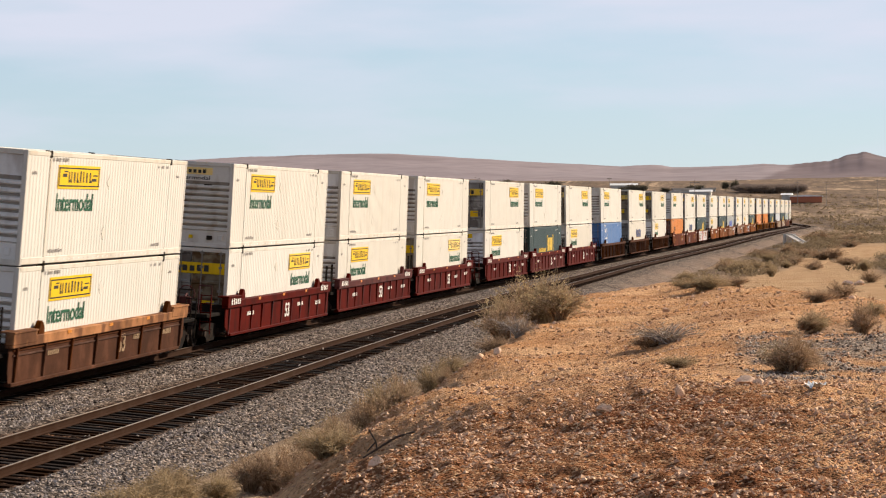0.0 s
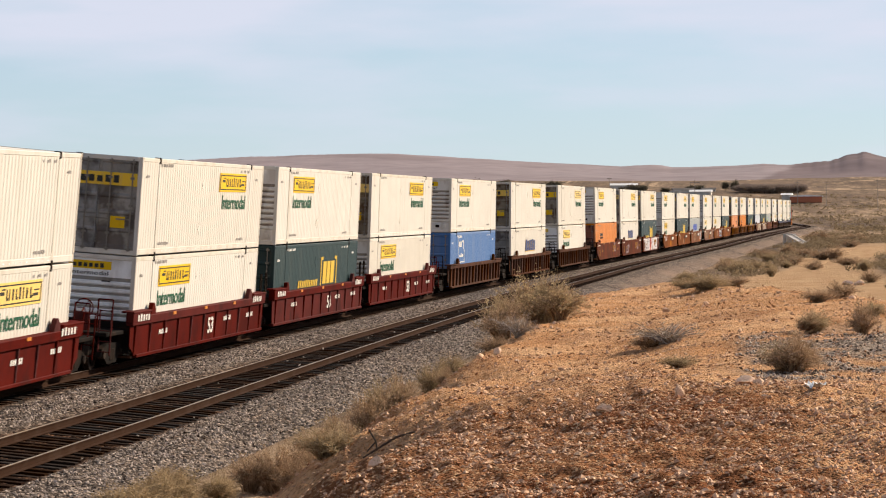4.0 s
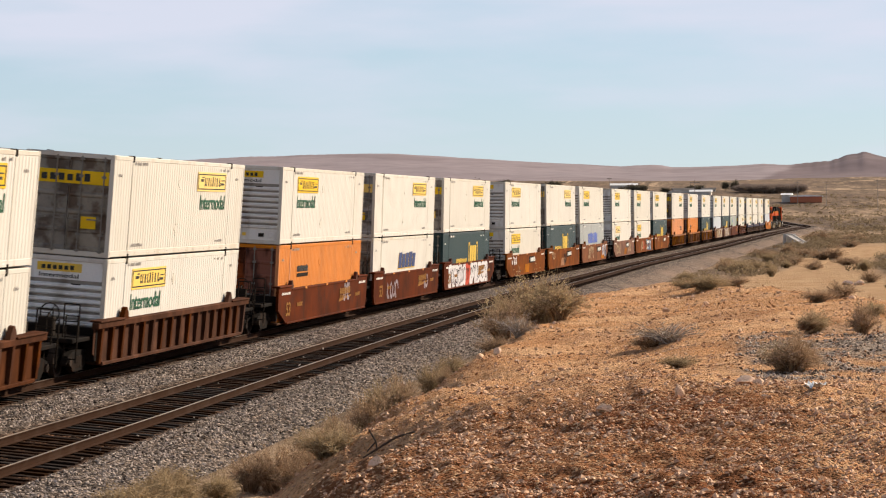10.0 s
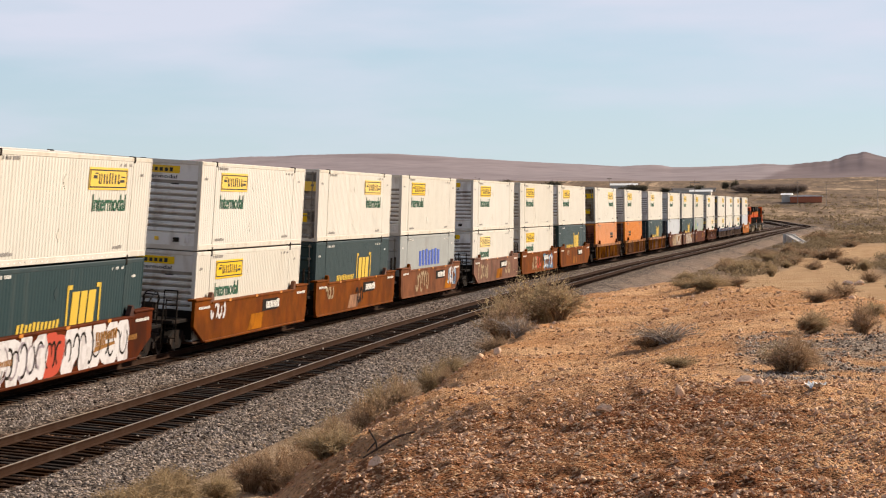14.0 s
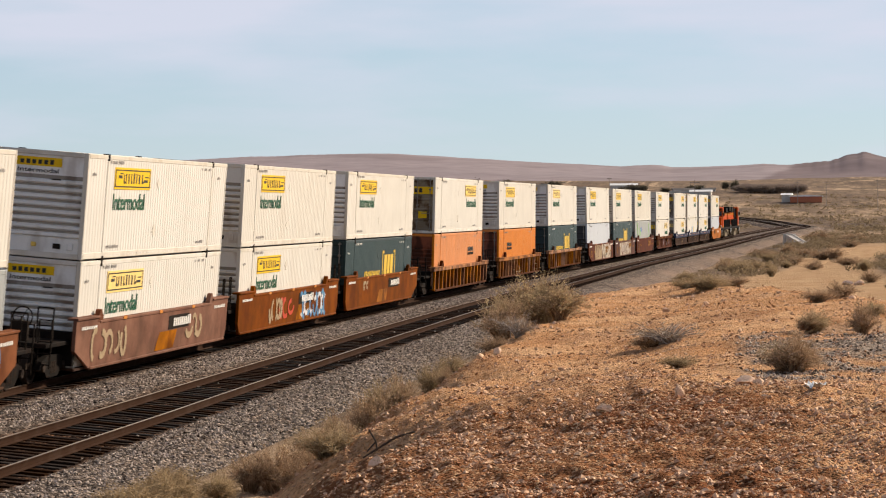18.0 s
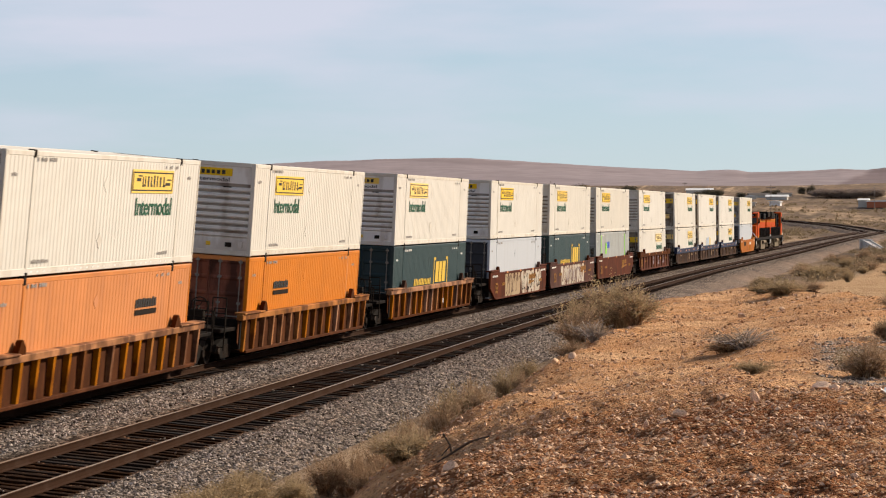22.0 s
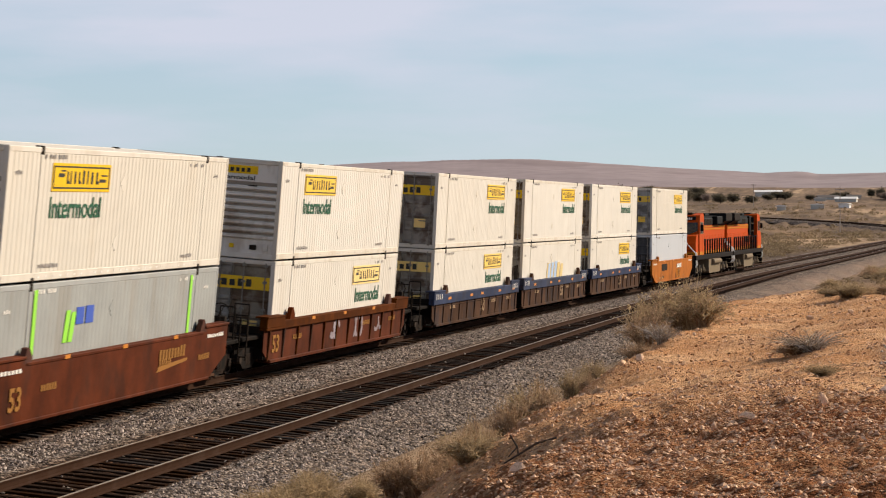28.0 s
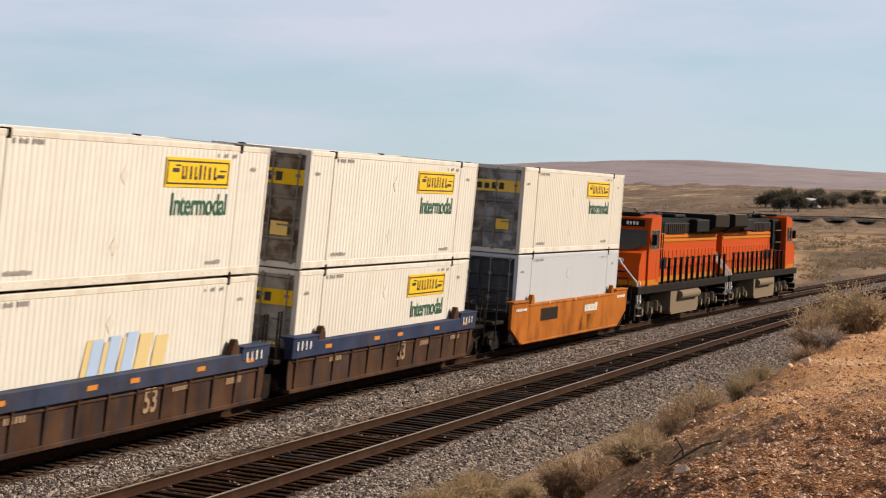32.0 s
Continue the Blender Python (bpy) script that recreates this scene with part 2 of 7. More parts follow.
M["concrete"] = paint("weathered_concrete", (0.52, 0.49, 0.45), 0.85, 0, 0.12, 1.5, 25, 0.004, (0.32, 0.28, 0.24), 0.5)
M["brick"] = paint("red_brown_wall", (0.46, 0.16, 0.085), 0.8, 0, 0.12, 0.4, 6)
M["plaster"] = paint("pale_plaster", (0.50, 0.47, 0.42), 0.8, 0, 0.08, 0.4, 6)
M["roofing"] = paint("pale_metal_roofing", (0.78, 0.76, 0.73), 0.6, 0.0, 0.08, 0.3, 6)
M["dark_roof"] = paint("dark_shingle_roof", (0.13, 0.115, 0.105), 0.85, 0, 0.15, 0.4, 6)
M["timber"] = paint("grey_pole_timber", (0.32, 0.27, 0.23), 0.85, 0, 0.2)

glass = bpy.data.materials.new("dark_cab_glass")
glass.use_nodes = True
gb = glass.node_tree.nodes["Principled BSDF"]
gb.inputs["Base Color"].default_value, gb.inputs["Roughness"].default_value = (0.008, 0.009, 0.011, 1), 0.25
M["glass"] = glass

# ---------------------------------------------------------------- the railway's line and the lie of the land
STEP = 2.0
LINE_S = np.arange(-200.0, 1500.0, STEP)
CURVE = np.interp(LINE_S, [-200, 0, 50, 100, 150, 200, 280, 360, 440, 520, 548, 638, 1300, 1400],
                  [-0.00034, -0.000346, -0.000479, -0.000375, -0.000251, 0.000087, -0.000016, -0.00001, -0.000076, -0.00011, -0.00012, 0.0023, 0.0023, 0.0])
LINE_H = np.concatenate([[0], np.cumsum((CURVE[1:] + CURVE[:-1]) / 2 * STEP)])
ZERO = int(200 / STEP)
LINE_H = LINE_H - LINE_H[ZERO]
HALF = (LINE_H[1:] + LINE_H[:-1]) / 2
LINE_X = np.concatenate([[0], np.cumsum(np.cos(HALF) * STEP)])
LINE_Y = np.concatenate([[0], np.cumsum(np.sin(HALF) * STEP)])
LINE_X, LINE_Y = LINE_X - LINE_X[ZERO], LINE_Y - LINE_Y[ZERO]
LINE_Z = np.interp(LINE_S, [-200, 660, 900, 1500], [-1.809, 5.97, 12.9, 22.0])
BANK = np.radians(np.interp(LINE_S, [-200, 0, 60, 120, 200, 300, 500], [5.4, 5.38, 5.2, 2.28, -0.73, 0.5, 0.0]))


def on_line(s, off=0.0, up=0.0):
    """Points beside the line: s along it, off to the left, up from the rail heads, on its cant."""
    x, y, z = np.interp(s, LINE_S, LINE_X), np.interp(s, LINE_S, LINE_Y), np.interp(s, LINE_S, LINE_Z)
    h, b = np.interp(s, LINE_S, LINE_H), np.interp(s, LINE_S, BANK)
    o = off * np.cos(b) - up * np.sin(b)
    # the far track lies a little lower where it passes the camera
    z = z - np.interp(s, [34, 46, 54, 64], [0.12, 0.10, 0.06, 0.0]) * np.clip((off + 3.4) / 1.8, 0, 1)
    return np.stack([x - np.sin(h) * o, y + np.cos(h) * o, z + up * np.cos(b) + off * np.sin(b)], -1)


def beside_line(x, y):
    """(s, off) of points on the plan."""
    x, y = np.atleast_1d(np.asarray(x, float)), np.atleast_1d(np.asarray(y, float))
    s, o = np.empty(len(x)), np.empty(len(x))
    px, py = LINE_X[::2], LINE_Y[::2]
    for a in range(0, len(x), 20000):
        X, Y = x[a:a + 20000], y[a:a + 20000]
        i = np.argmin((X[:, None] - px) ** 2 + (Y[:, None] - py) ** 2, 1) * 2
        h = LINE_H[i]
        dx, dy = X - LINE_X[i], Y - LINE_Y[i]
        s[a:a + 20000] = LINE_S[i] + dx * np.cos(h) + dy * np.sin(h)
        o[a:a + 20000] = -dx * np.sin(h) + dy * np.cos(h)
    return s, o


def ease(v, a, b):
    t = np.clip((v - a) / (b - a), 0, 1)
    return t * t * (3 - 2 * t)


def waves(x, y, size, seed):
    """Cheap smooth noise, about -1 to 1, with bumps of that size."""
    g = np.random.RandomState(seed)
    v = np.zeros(np.shape(x))
    for k in range(7):
        a, q, ph = g.rand() * 6.283, 6.283 / size * (0.6 + 1.1 * g.rand()), g.rand() * 6.283
        v = v + np.sin((x * np.cos(a) + y * np.sin(a)) * q + ph)
    return v / 3.2


def land(x, y, rough=True):
    """Height of the ground."""
    x, y = np.atleast_1d(np.asarray(x, float)), np.atleast_1d(np.asarray(y, float))
    s, o = beside_line(x, y)
    r = np.hypot(x, y + 19.84)
    # the desert plain, rising to the hills
    plain = np.interp(x, [-4000, -100, 0, 500, 680, 900, 2000, 3200, 4800], [-20, -1.6, -0.7, 3.9, 5.3, 11.0, 38.0, 71.0, 96.0])
    plain = plain + waves(x, y, 60, 3) * 0.35 * ease(r, 60, 200) + waves(x, y, 260, 4) * 1.2 * ease(r, 500, 1200) + waves(x, y, 700, 5) * 3.0 * ease(r, 1200, 2500)
    # the sandy mound between the camera and the line
    push = np.clip(-19.6 - y, -2, 12)
    xe = x * (1 + 0.05 * push * np.clip(x / 45, 0, 1.8))
    top = np.interp(xe, [-60, 0, 17, 24, 28.5, 30.5, 33, 38, 44, 50, 58, 66, 73, 79, 84, 92, 104], [2.3, 2.45, 2.55, 2.68, 2.75, 2.62, 2.39, 2.22, 2.25, 2.33, 2.44, 2.58, 2.70, 2.73, 2.58, 1.7, 0.2])
    top = top - np.interp(x, [0, 17, 28, 35, 48, 60, 76, 90], [0.1, 0.16, 0.50, 0.40, 0.42, 0.26, 0.10, 0.3]) * ease(o, -19.5, -15.5)
    top = top + (waves(x, y, 7, 11) * 0.06 + waves(x, y, 2.6, 12) * 0.026) * ease(-o, 12, 16)
    lip = np.interp(x, [0, 18, 24, 30, 36, 48, 60, 76, 90], [18.6, 18.0, 17.6, 16.9, 16.3, 15.8, 15.3, 15.1, 15.6])
    m = ease(-o + 0.4 * waves(x, y, 9, 14) - lip, -5.0, -0.45) * (1 - ease(xe, 84, 108)) * (1 - ease(-o, 45, 75)) * ease(x, -90, -40)
    z = plain * (1 - m) + np.maximum(top, plain) * m
    # the line's own bed
    bed = np.interp(s, LINE_S, LINE_Z) - 0.62 - 0.9 * (1 - ease(np.abs(o + 2.4), 5.6, 7.2))
    near = (1 - ease(np.abs(o + 2.4), 7.5, 12.0)) * ease(s, -200, -150) * (1 - ease(s, 1440, 1490))
    near = near * (1 - m * (o < -9.5))
    z = z * (1 - near) + bed * near
    if rough:
        front = 1 - ease(x, 26, 32)
        stony = ease(-o, 9.5, 12) * (1 - ease(r, 70, 160))
        z = z + stony * (waves(x, y, 1.3, 20) * 0.030 + waves(x, y, 0.6, 21) * (0.014 + 0.012 * front) + waves(x, y, 0.26, 22) * (0.008 + 0.005 * front))
    return z

# ---------------------------------------------------------------- mesh building


class Shape:
    """Collects corners and faces, and becomes one mesh."""

    def __init__(self):
        self.v, self.f, self.k = [], [], []

    def add(self, verts, faces, k=0):
        n = len(self.v)
        self.v += [tuple(p) for p in verts]
        self.f += [tuple(i + n for i in q) for q in faces]
        self.k += [k] * len(faces)
        return self

    def box(self, x0, x1, y0, y1, z0, z1, k=0):
        p = [(x, y, z) for x in (x0, x1) for y in (y0, y1) for z in (z0, z1)]
        return self.add(p, [(0, 1, 3, 2), (4, 6, 7, 5), (0, 4, 5, 1), (2, 3, 7, 6), (0, 2, 6, 4), (1, 5, 7, 3)], k)

    def soft(self, x0, x1, y0, y1, z0, z1, c=0.02, k=0):
        """A box with chamfered edges."""
        lo, hi = (x0, y0, z0), (x1, y1, z1)
        idx, pts = {}, []
        for a in (0, 1):
            for b in (0, 1):
                for d in (0, 1):
                    for axis in range(3):
                        e = (a, b, d)
                        q = [hi[i] if e[i] else lo[i] for i in range(3)]
                        for i in range(3):
                            if i != axis:
                                q[i] += -c if e[i] else c
                        idx[(a, b, d, axis)] = len(pts)
                        pts.append(q)
        F = []
        for axis in range(3):
            u, w = [i for i in range(3) if i != axis]
            for e in (0, 1):
                loop = []
                for (p, q) in ((0, 0), (1, 0), (1, 1), (0, 1)):
                    key = [0, 0, 0]
                    key[axis], key[u], key[w] = e, p, q
                    loop.append(idx[(*key, axis)])
                flip = (e == 1) == (axis != 1)
                F.append(tuple(loop if flip else loop[::-1]))
            for p in (0, 1):
                for q in (0, 1):
                    k0, k1 = [0, 0, 0], [0, 0, 0]
                    k0[u], k0[w], k1[u], k1[w], k1[axis] = p, q, p, q, 1
                    F.append((idx[(*k0, u)], idx[(*k1, u)], idx[(*k1, w)], idx[(*k0, w)]))
        for a in (0, 1):
            for b in (0, 1):
                for d in (0, 1):
                    F.append(tuple(idx[(a, b, d, i)] for i in range(3)))
        return self.add(pts, F, k)

    def tube(self, p, q, r0, r1=None, n=8, k=0, caps=True):
        p, q = Vector(p), Vector(q)
        r1 = r0 if r1 is None else r1
        d = (q - p).normalized()
        a = d.orthogonal().normalized()
        b = d.cross(a)
        ring = [(math.cos(6.28319 * i / n), math.sin(6.28319 * i / n)) for i in range(n)]
        pts = [p + (a * c + b * s) * r0 for c, s in ring] + [q + (a * c + b * s) * r1 for c, s in ring]
        F = [(i, (i + 1) % n, n + (i + 1) % n, n + i) for i in range(n)]
        if caps:
            F += [tuple(range(n))[::-1], tuple(range(n, 2 * n))]
        return self.add(pts, F, k)

    def wire(self, pts, r, n=6, k=0):
        for a, b in zip(pts[:-1], pts[1:]):
            self.tube(a, b, r, r, n, k)
        return self

    def prism(self, outline, y0, y1, k=0):
        """An outline in x and z, pushed through from y0 to y1."""
        n = len(outline)
        pts = [(x, y0, z) for x, z in outline] + [(x, y1, z) for x, z in outline]
        return self.add(pts, [tuple(range(n)), tuple(range(n, 2 * n))[::-1]] + [(i, n + i, n + (i + 1) % n, (i + 1) % n) for i in range(n)], k)

    def mesh(self, name, mats, smooth=False):
        me = bpy.data.meshes.new(name)
        me.from_pydata(self.v, [], self.f)
        for m in (mats if isinstance(mats, (list, tuple)) else [mats]):
            me.materials.append(m)
        if any(self.k):
            me.polygons.foreach_set("material_index", self.k)
        bm = bmesh.new()
        bm.from_mesh(me)
        bmesh.ops.recalc_face_normals(bm, faces=bm.faces)
        bm.to_mesh(me)
        bm.free()
        if smooth:
            me.polygons.foreach_set("use_smooth", [True] * len(me.polygons))
        return me


MESHES = {}


def part(name, shape, mats, parent, label="", at=None, key=None):
    """One mesh object under a thing or a part. Alike parts share the mesh under one key."""
    if key is not None and key in MESHES:
        me = MESHES[key]
    else:
        sh = shape() if callable(shape) else shape
        me = sh if isinstance(sh, bpy.types.Mesh) else sh.mesh(name, mats)
        if key is not None:
            MESHES[key] = me
    ob = new(name, me)
    ob.parent = parent
    if at is not None:
        ob.matrix_basis = at if isinstance(at, Matrix) else Matrix.Translation(at)
    if label:
        ob["label"] = label
    return ob


def thing(name, label, category, group="", kind="", at=None):
    ob = new(name)
    ob.empty_display_size = 0.5
    if at is not None:
        ob.matrix_basis = at
    return tagged(ob, label, category, group, kind)


def grid_mesh(name, P, mats, smooth=True):
    """A sheet from an array of points, rows by columns."""
    h, w = P.shape[:2]
    i = np.arange(h * w).reshape(h, w)
    F = np.stack([i[:-1, :-1], i[:-1, 1:], i[1:, 1:], i[1:, :-1]], -1).reshape(-1, 4)
    me = bpy.data.meshes.new(name)
    me.from_pydata(P.reshape(-1, 3).tolist(), [], F.tolist())
    for m in mats:
        me.materials.append(m)
    if smooth:
        me.polygons.foreach_set("use_smooth", [True] * len(me.polygons))
    return me


def word_mesh(text, width, height, mat, bold=0.02):
    """Letters of the built-in font, fitted to a width and height, standing in x and z, facing -y."""
    cu = bpy.data.curves.new("word", "FONT")
    cu.body, cu.size, cu.extrude, cu.offset = text, 1.0, 0.004, bold
    ob = bpy.data.objects.new("word", cu)
    scene.collection.objects.link(ob)
    dg = bpy.context.evaluated_depsgraph_get()
    me = bpy.data.meshes.new_from_object(ob.evaluated_get(dg))
    bpy.data.objects.remove(ob)
    bpy.data.curves.remove(cu)
    co = np.empty(len(me.vertices) * 3)
    me.vertices.foreach_get("co", co)
    co = co.reshape(-1, 3)
    lo, hi = co.min(0), co.max(0)
    x = (co[:, 0] - lo[0]) / (hi[0] - lo[0]) * width
    z = (co[:, 1] - lo[1]) / (hi[1] - lo[1]) * height
    co = np.stack([x, -co[:, 2], z], -1)
    me.vertices.foreach_set("co", co.ravel())
    me.materials.clear()
    me.materials.append(mat)
    me.update()
    return me


# ---------------------------------------------------------------- ground
def ground_material():
    m = bpy.data.materials.new("stony_red_desert_ground")
    m.use_nodes = True
    n, l = m.node_tree.nodes, m.node_tree.links
    bsdf = n["Principled BSDF"]
    bsdf.inputs["Roughness"].default_value = 0.95
    bsdf.inputs["Specular IOR Level"].default_value = 0.03
    tc = n.new("ShaderNodeTexCoord")

    def noise_at(scale, detail=5, rough=0.55):
        t = n.new("ShaderNodeTexNoise")
        t.inputs["Scale"].default_value, t.inputs["Detail"].default_value, t.inputs["Roughness"].default_value = scale, detail, rough
        l.new(tc.outputs["Object"], t.inputs["Vector"])
        return t.outputs["Fac"]

    def span(v, a, b, lo=0.0, hi=1.0):
        t = n.new("ShaderNodeMapRange")
        t.inputs["From Min"].default_value, t.inputs["From Max"].default_value = a, b
        t.inputs["To Min"].default_value, t.inputs["To Max"].default_value = lo, hi
        l.new(v, t.inputs["Value"])
        return t.outputs["Result"]

    def mix(f, a, b):
        t = n.new("ShaderNodeMix")
        t.data_type = "RGBA"
        l.new(f, t.inputs["Factor"])
        for s, c in (("A", a), ("B", b)):
            if isinstance(c, tuple):
                t.inputs[s].default_value = (*c, 1)
            else:
                l.new(c, t.inputs[s])
        return t.outputs["Result"]

    zone = n.new("ShaderNodeAttribute")
    zone.attribute_name = "zone"
    sep = n.new("ShaderNodeSeparateColor")
    l.new(zone.outputs["Color"], sep.inputs["Color"])
    earth = mix(span(noise_at(0.55), 0.38, 0.64), (0.58, 0.285, 0.120), (0.74, 0.440, 0.232))
    # dark red tone: gravelly earth together with painted shade of the near slope
    earth = mix(zone.outputs["Alpha"], earth, (0.185, 0.066, 0.026))
    earth = mix(span(noise_at(3.0), 0.48, 0.70, 0, 0.55), earth, (0.30, 0.118, 0.046))
    pebble = n.new("ShaderNodeTexVoronoi")
    pebble.inputs["Scale"].default_value = 26.0
    l.new(tc.outputs["Object"], pebble.inputs["Vector"])
    psep = n.new("ShaderNodeSeparateColor")
    l.new(pebble.outputs["Color"], psep.inputs["Color"])
    earth = mix(span(psep.outputs["Red"], 0.78, 0.80, 0, 0.6), earth, (0.66, 0.42, 0.235))
    earth = mix(span(psep.outputs["Green"], 0.80, 0.82, 0, 0.45), earth, (0.19, 0.068, 0.024))
    plain = mix(span(noise_at(0.02, 8, 0.7), 0.4, 0.62), (0.25, 0.162, 0.105), (0.39, 0.268, 0.172))
    plain = mix(span(noise_at(0.11, 6, 0.7), 0.43, 0.55, 0, 0.85), plain, (0.150, 0.106, 0.072))
    plain = mix(span(noise_at(0.45, 5, 0.7), 0.48, 0.60, 0, 0.75), plain, (0.135, 0.096, 0.064))
    plain = mix(span(noise_at(0.012, 6, 0.7), 0.46, 0.60, 0, 0.7), plain, (0.215, 0.152, 0.108))
    plain = mix(span(noise_at(0.0045, 8, 0.75), 0.45, 0.56, 0, 0.7), plain, (0.185, 0.125, 0.085))
    deepmap = n.new("ShaderNodeMapping")
    deepmap.inputs["Scale"].default_value = (0.14, 1.0, 1.0)
    l.new(tc.outputs["Object"], deepmap.inputs["Vector"])

    def bands(scale):
        t = n.new("ShaderNodeTexNoise")
        t.inputs["Scale"].default_value, t.inputs["Detail"].default_value, t.inputs["Roughness"].default_value = scale, 6, 0.7
        l.new(deepmap.outputs["Vector"], t.inputs["Vector"])
        return t.outputs["Fac"]

    plain = mix(span(bands(0.035), 0.46, 0.60, 0, 0.75), plain, (0.115, 0.084, 0.062))
    plain = mix(span(bands(0.022), 0.54, 0.62, 0, 0.7), plain, (0.52, 0.36, 0.225))
    plain = mix(span(bands(0.16), 0.50, 0.60, 0, 0.65), plain, (0.110, 0.080, 0.058))
    sand = mix(span(noise_at(0.5), 0.35, 0.65), (0.44, 0.265, 0.14), (0.52, 0.34, 0.19))
    gravel = mix(span(psep.outputs["Blue"], 0.3, 0.75), (0.17, 0.115, 0.08), (0.50, 0.385, 0.29))
    c = mix(sep.outputs["Red"], plain, earth)
    c = mix(sep.outputs["Green"], c, sand)
    c = mix(sep.outputs["Blue"], c, gravel)
    l.new(c, bsdf.inputs["Base Color"])
    b1 = n.new("ShaderNodeBump")
    b1.inputs["Strength"].default_value, b1.inputs["Distance"].default_value = 1.0, 0.045
    l.new(span(pebble.outputs["Distance"], 0.0, 0.5, 1.0, 0.0), b1.inputs["Height"])
    b2 = n.new("ShaderNodeBump")
    b2.inputs["Strength"].default_value, b2.inputs["Distance"].default_value = 1.0, 0.13
    l.new(noise_at(5.0, 7, 0.65), b2.inputs["Height"])
    l.new(b2.outputs["Normal"], b1.inputs["Normal"])
    l.new(b1.outputs["Normal"], bsdf.inputs["Normal"])
    return m


def build_ground():
    az = np.radians(np.concatenate([np.linspace(-180, -12, 40)[:-1], np.linspace(-12, -4.2, 20)[:-1], np.linspace(-4.2, 14.5, 330)[:-1], np.linspace(14.5, 26, 50)[:-1], np.linspace(26, 180, 40)]))
    inv = np.linspace(1 / 13.0, 1 / 110.0, 330)
    r = np.concatenate([np.linspace(0.0, 13, 24)[:-1], 1 / inv, np.geomspace(110, 2400, 150)[1:], np.linspace(2400, 4300, 110)[1:], np.linspace(4300, 4700, 12)[1:]])
    A, R = np.meshgrid(az, r)
    X, Y = R * np.cos(A), R * np.sin(A) + EYE.y
    Z = land(X.ravel(), Y.ravel()).reshape(X.shape)
    # low hills at the rim of the plain
    deg = np.degrees(A)
    ridge = np.interp(deg, [-30, -6, -4.2, -3.5, -3.3, -3.03, -2.84, -2.65, -2.45, -2.27, -1.89, -1.38, -1.1, -0.74, -0.4, -0.11, 0.6, 1.3, 1.55, 1.82, 2.1, 2.46, 3.1, 3.75, 5.04, 6.33, 7.63, 8.4, 8.92, 9.6, 10.21, 10.9, 11.63, 12.4, 14, 20, 40],
                      [1.2, 1.3, 1.45, 1.60, 1.66, 1.74, 1.70, 1.68, 1.60, 1.545, 1.50, 1.45, 1.46, 1.49, 1.47, 1.445, 1.43, 1.42, 1.47, 1.485, 1.475, 1.455, 1.49, 1.53, 1.61, 1.70, 1.785, 1.79, 1.785, 1.77, 1.745, 1.735, 1.70, 1.66, 1.6, 1.5, 1.2])
    craggy = 1 - ease(deg, -1.9, -1.0)
    ridge = ridge + 0.004 * waves(deg, deg * 0, 0.9, 31) + 0.002 * waves(deg, deg * 0, 0.3, 32) + craggy * (0.009 * waves(deg, deg * 0, 0.33, 33) + 0.003 * waves(deg, deg * 0, 0.13, 34))
    far = 4300.0
    want = np.tan(np.radians(ridge)) * far + EYE.z
    Rw = R + (40 + 160 * craggy) * waves(X, Y, 650, 44) * (1 - ease(R, far * 0.90, far * 0.97))
    lift = ease(Rw, far * 0.72, far)
    gully = 1 + (0.012 + 0.05 * craggy) * waves(X, Y, 900, 41) + (0.006 + 0.07 * craggy) * waves(X, Y, 420, 42) + 0.04 * craggy * waves(X, Y, 170, 43)
    Z = np.where(R > far * 0.72, Z + (np.maximum(want, Z) - Z) * lift ** 1.3 * np.where(R < far * 0.97, np.minimum(gully, 1.0), 1.0), Z)
    Z = np.where(R > far * 1.02, np.minimum(Z, want - (R - far) * 0.05), Z)
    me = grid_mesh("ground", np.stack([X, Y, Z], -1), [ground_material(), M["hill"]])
    s, o = beside_line(X.ravel(), Y.ravel())
    x, y = X.ravel(), Y.ravel()
    rr = R.ravel()
    mound = ease(-o + 0.4 * waves(x, y, 3, 58), 10.8, 12.2) * (1 - ease(rr, 88, 130))
    # a wheel track of pale sand that winds off beyond the mound
    lane = np.interp(x, [90, 120, 150, 181, 213, 264, 328, 420, 560], [-21, -21.5, -22.5, -24.2, -27.3, -32, -39.9, -46, -56])
    track = (1 - ease(np.abs(y - lane + 2.0 * (1 - ease(x, 160, 230)) + 0.8 * waves(x, y, 40, 51)), 1.6 + x * 0.004 + 2.4 * (1 - ease(x, 160, 230)), 2.8 + x * 0.007 + 2.4 * (1 - ease(x, 160, 230)))) * ease(x, 90, 120)
    lane2 = np.interp(x, [200, 330, 450, 600], [-10, 2, 18, 60])
    track = track * (1 - ease(x, 300, 380))
    # open sand across the line
    track = np.maximum(track, 0.75 * ease(o, 14, 40) * (1 - ease(x, 650, 900)) * ease(x, 60, 120) * ease(waves(x, y, 38, 55) + 0.6 * waves(x, y, 14, 56), -0.5, 0.5))
    track = np.maximum(track, (1 - ease(np.abs(y - lane2 - 14), 3, 7)) * ease(x, 150, 220) * (1 - ease(x, 480, 600)))
    stones = ease(-y, 19.6, 20.6) * ease(x, 33, 38) * (1 - ease(x, 47, 53)) * ease(waves(x, y, 3.0, 52), -0.4, 0.1)
    col = me.color_attributes.new("zone", "FLOAT_COLOR", "POINT")
    # near slope darkened for its gravel and, painted in, the shade of its rough relief
    soil_and_shade = np.clip((1 - ease(x + 1.5 * waves(x, y, 6, 53), 25, 31)) * (0.85 - 0.7 * ease(-y + 0.2 * waves(x, y, 2, 57), 20.35, 20.85)) + 0.35 * ease(waves(x, y, 5, 54), 0.2, 0.8), 0, 1)
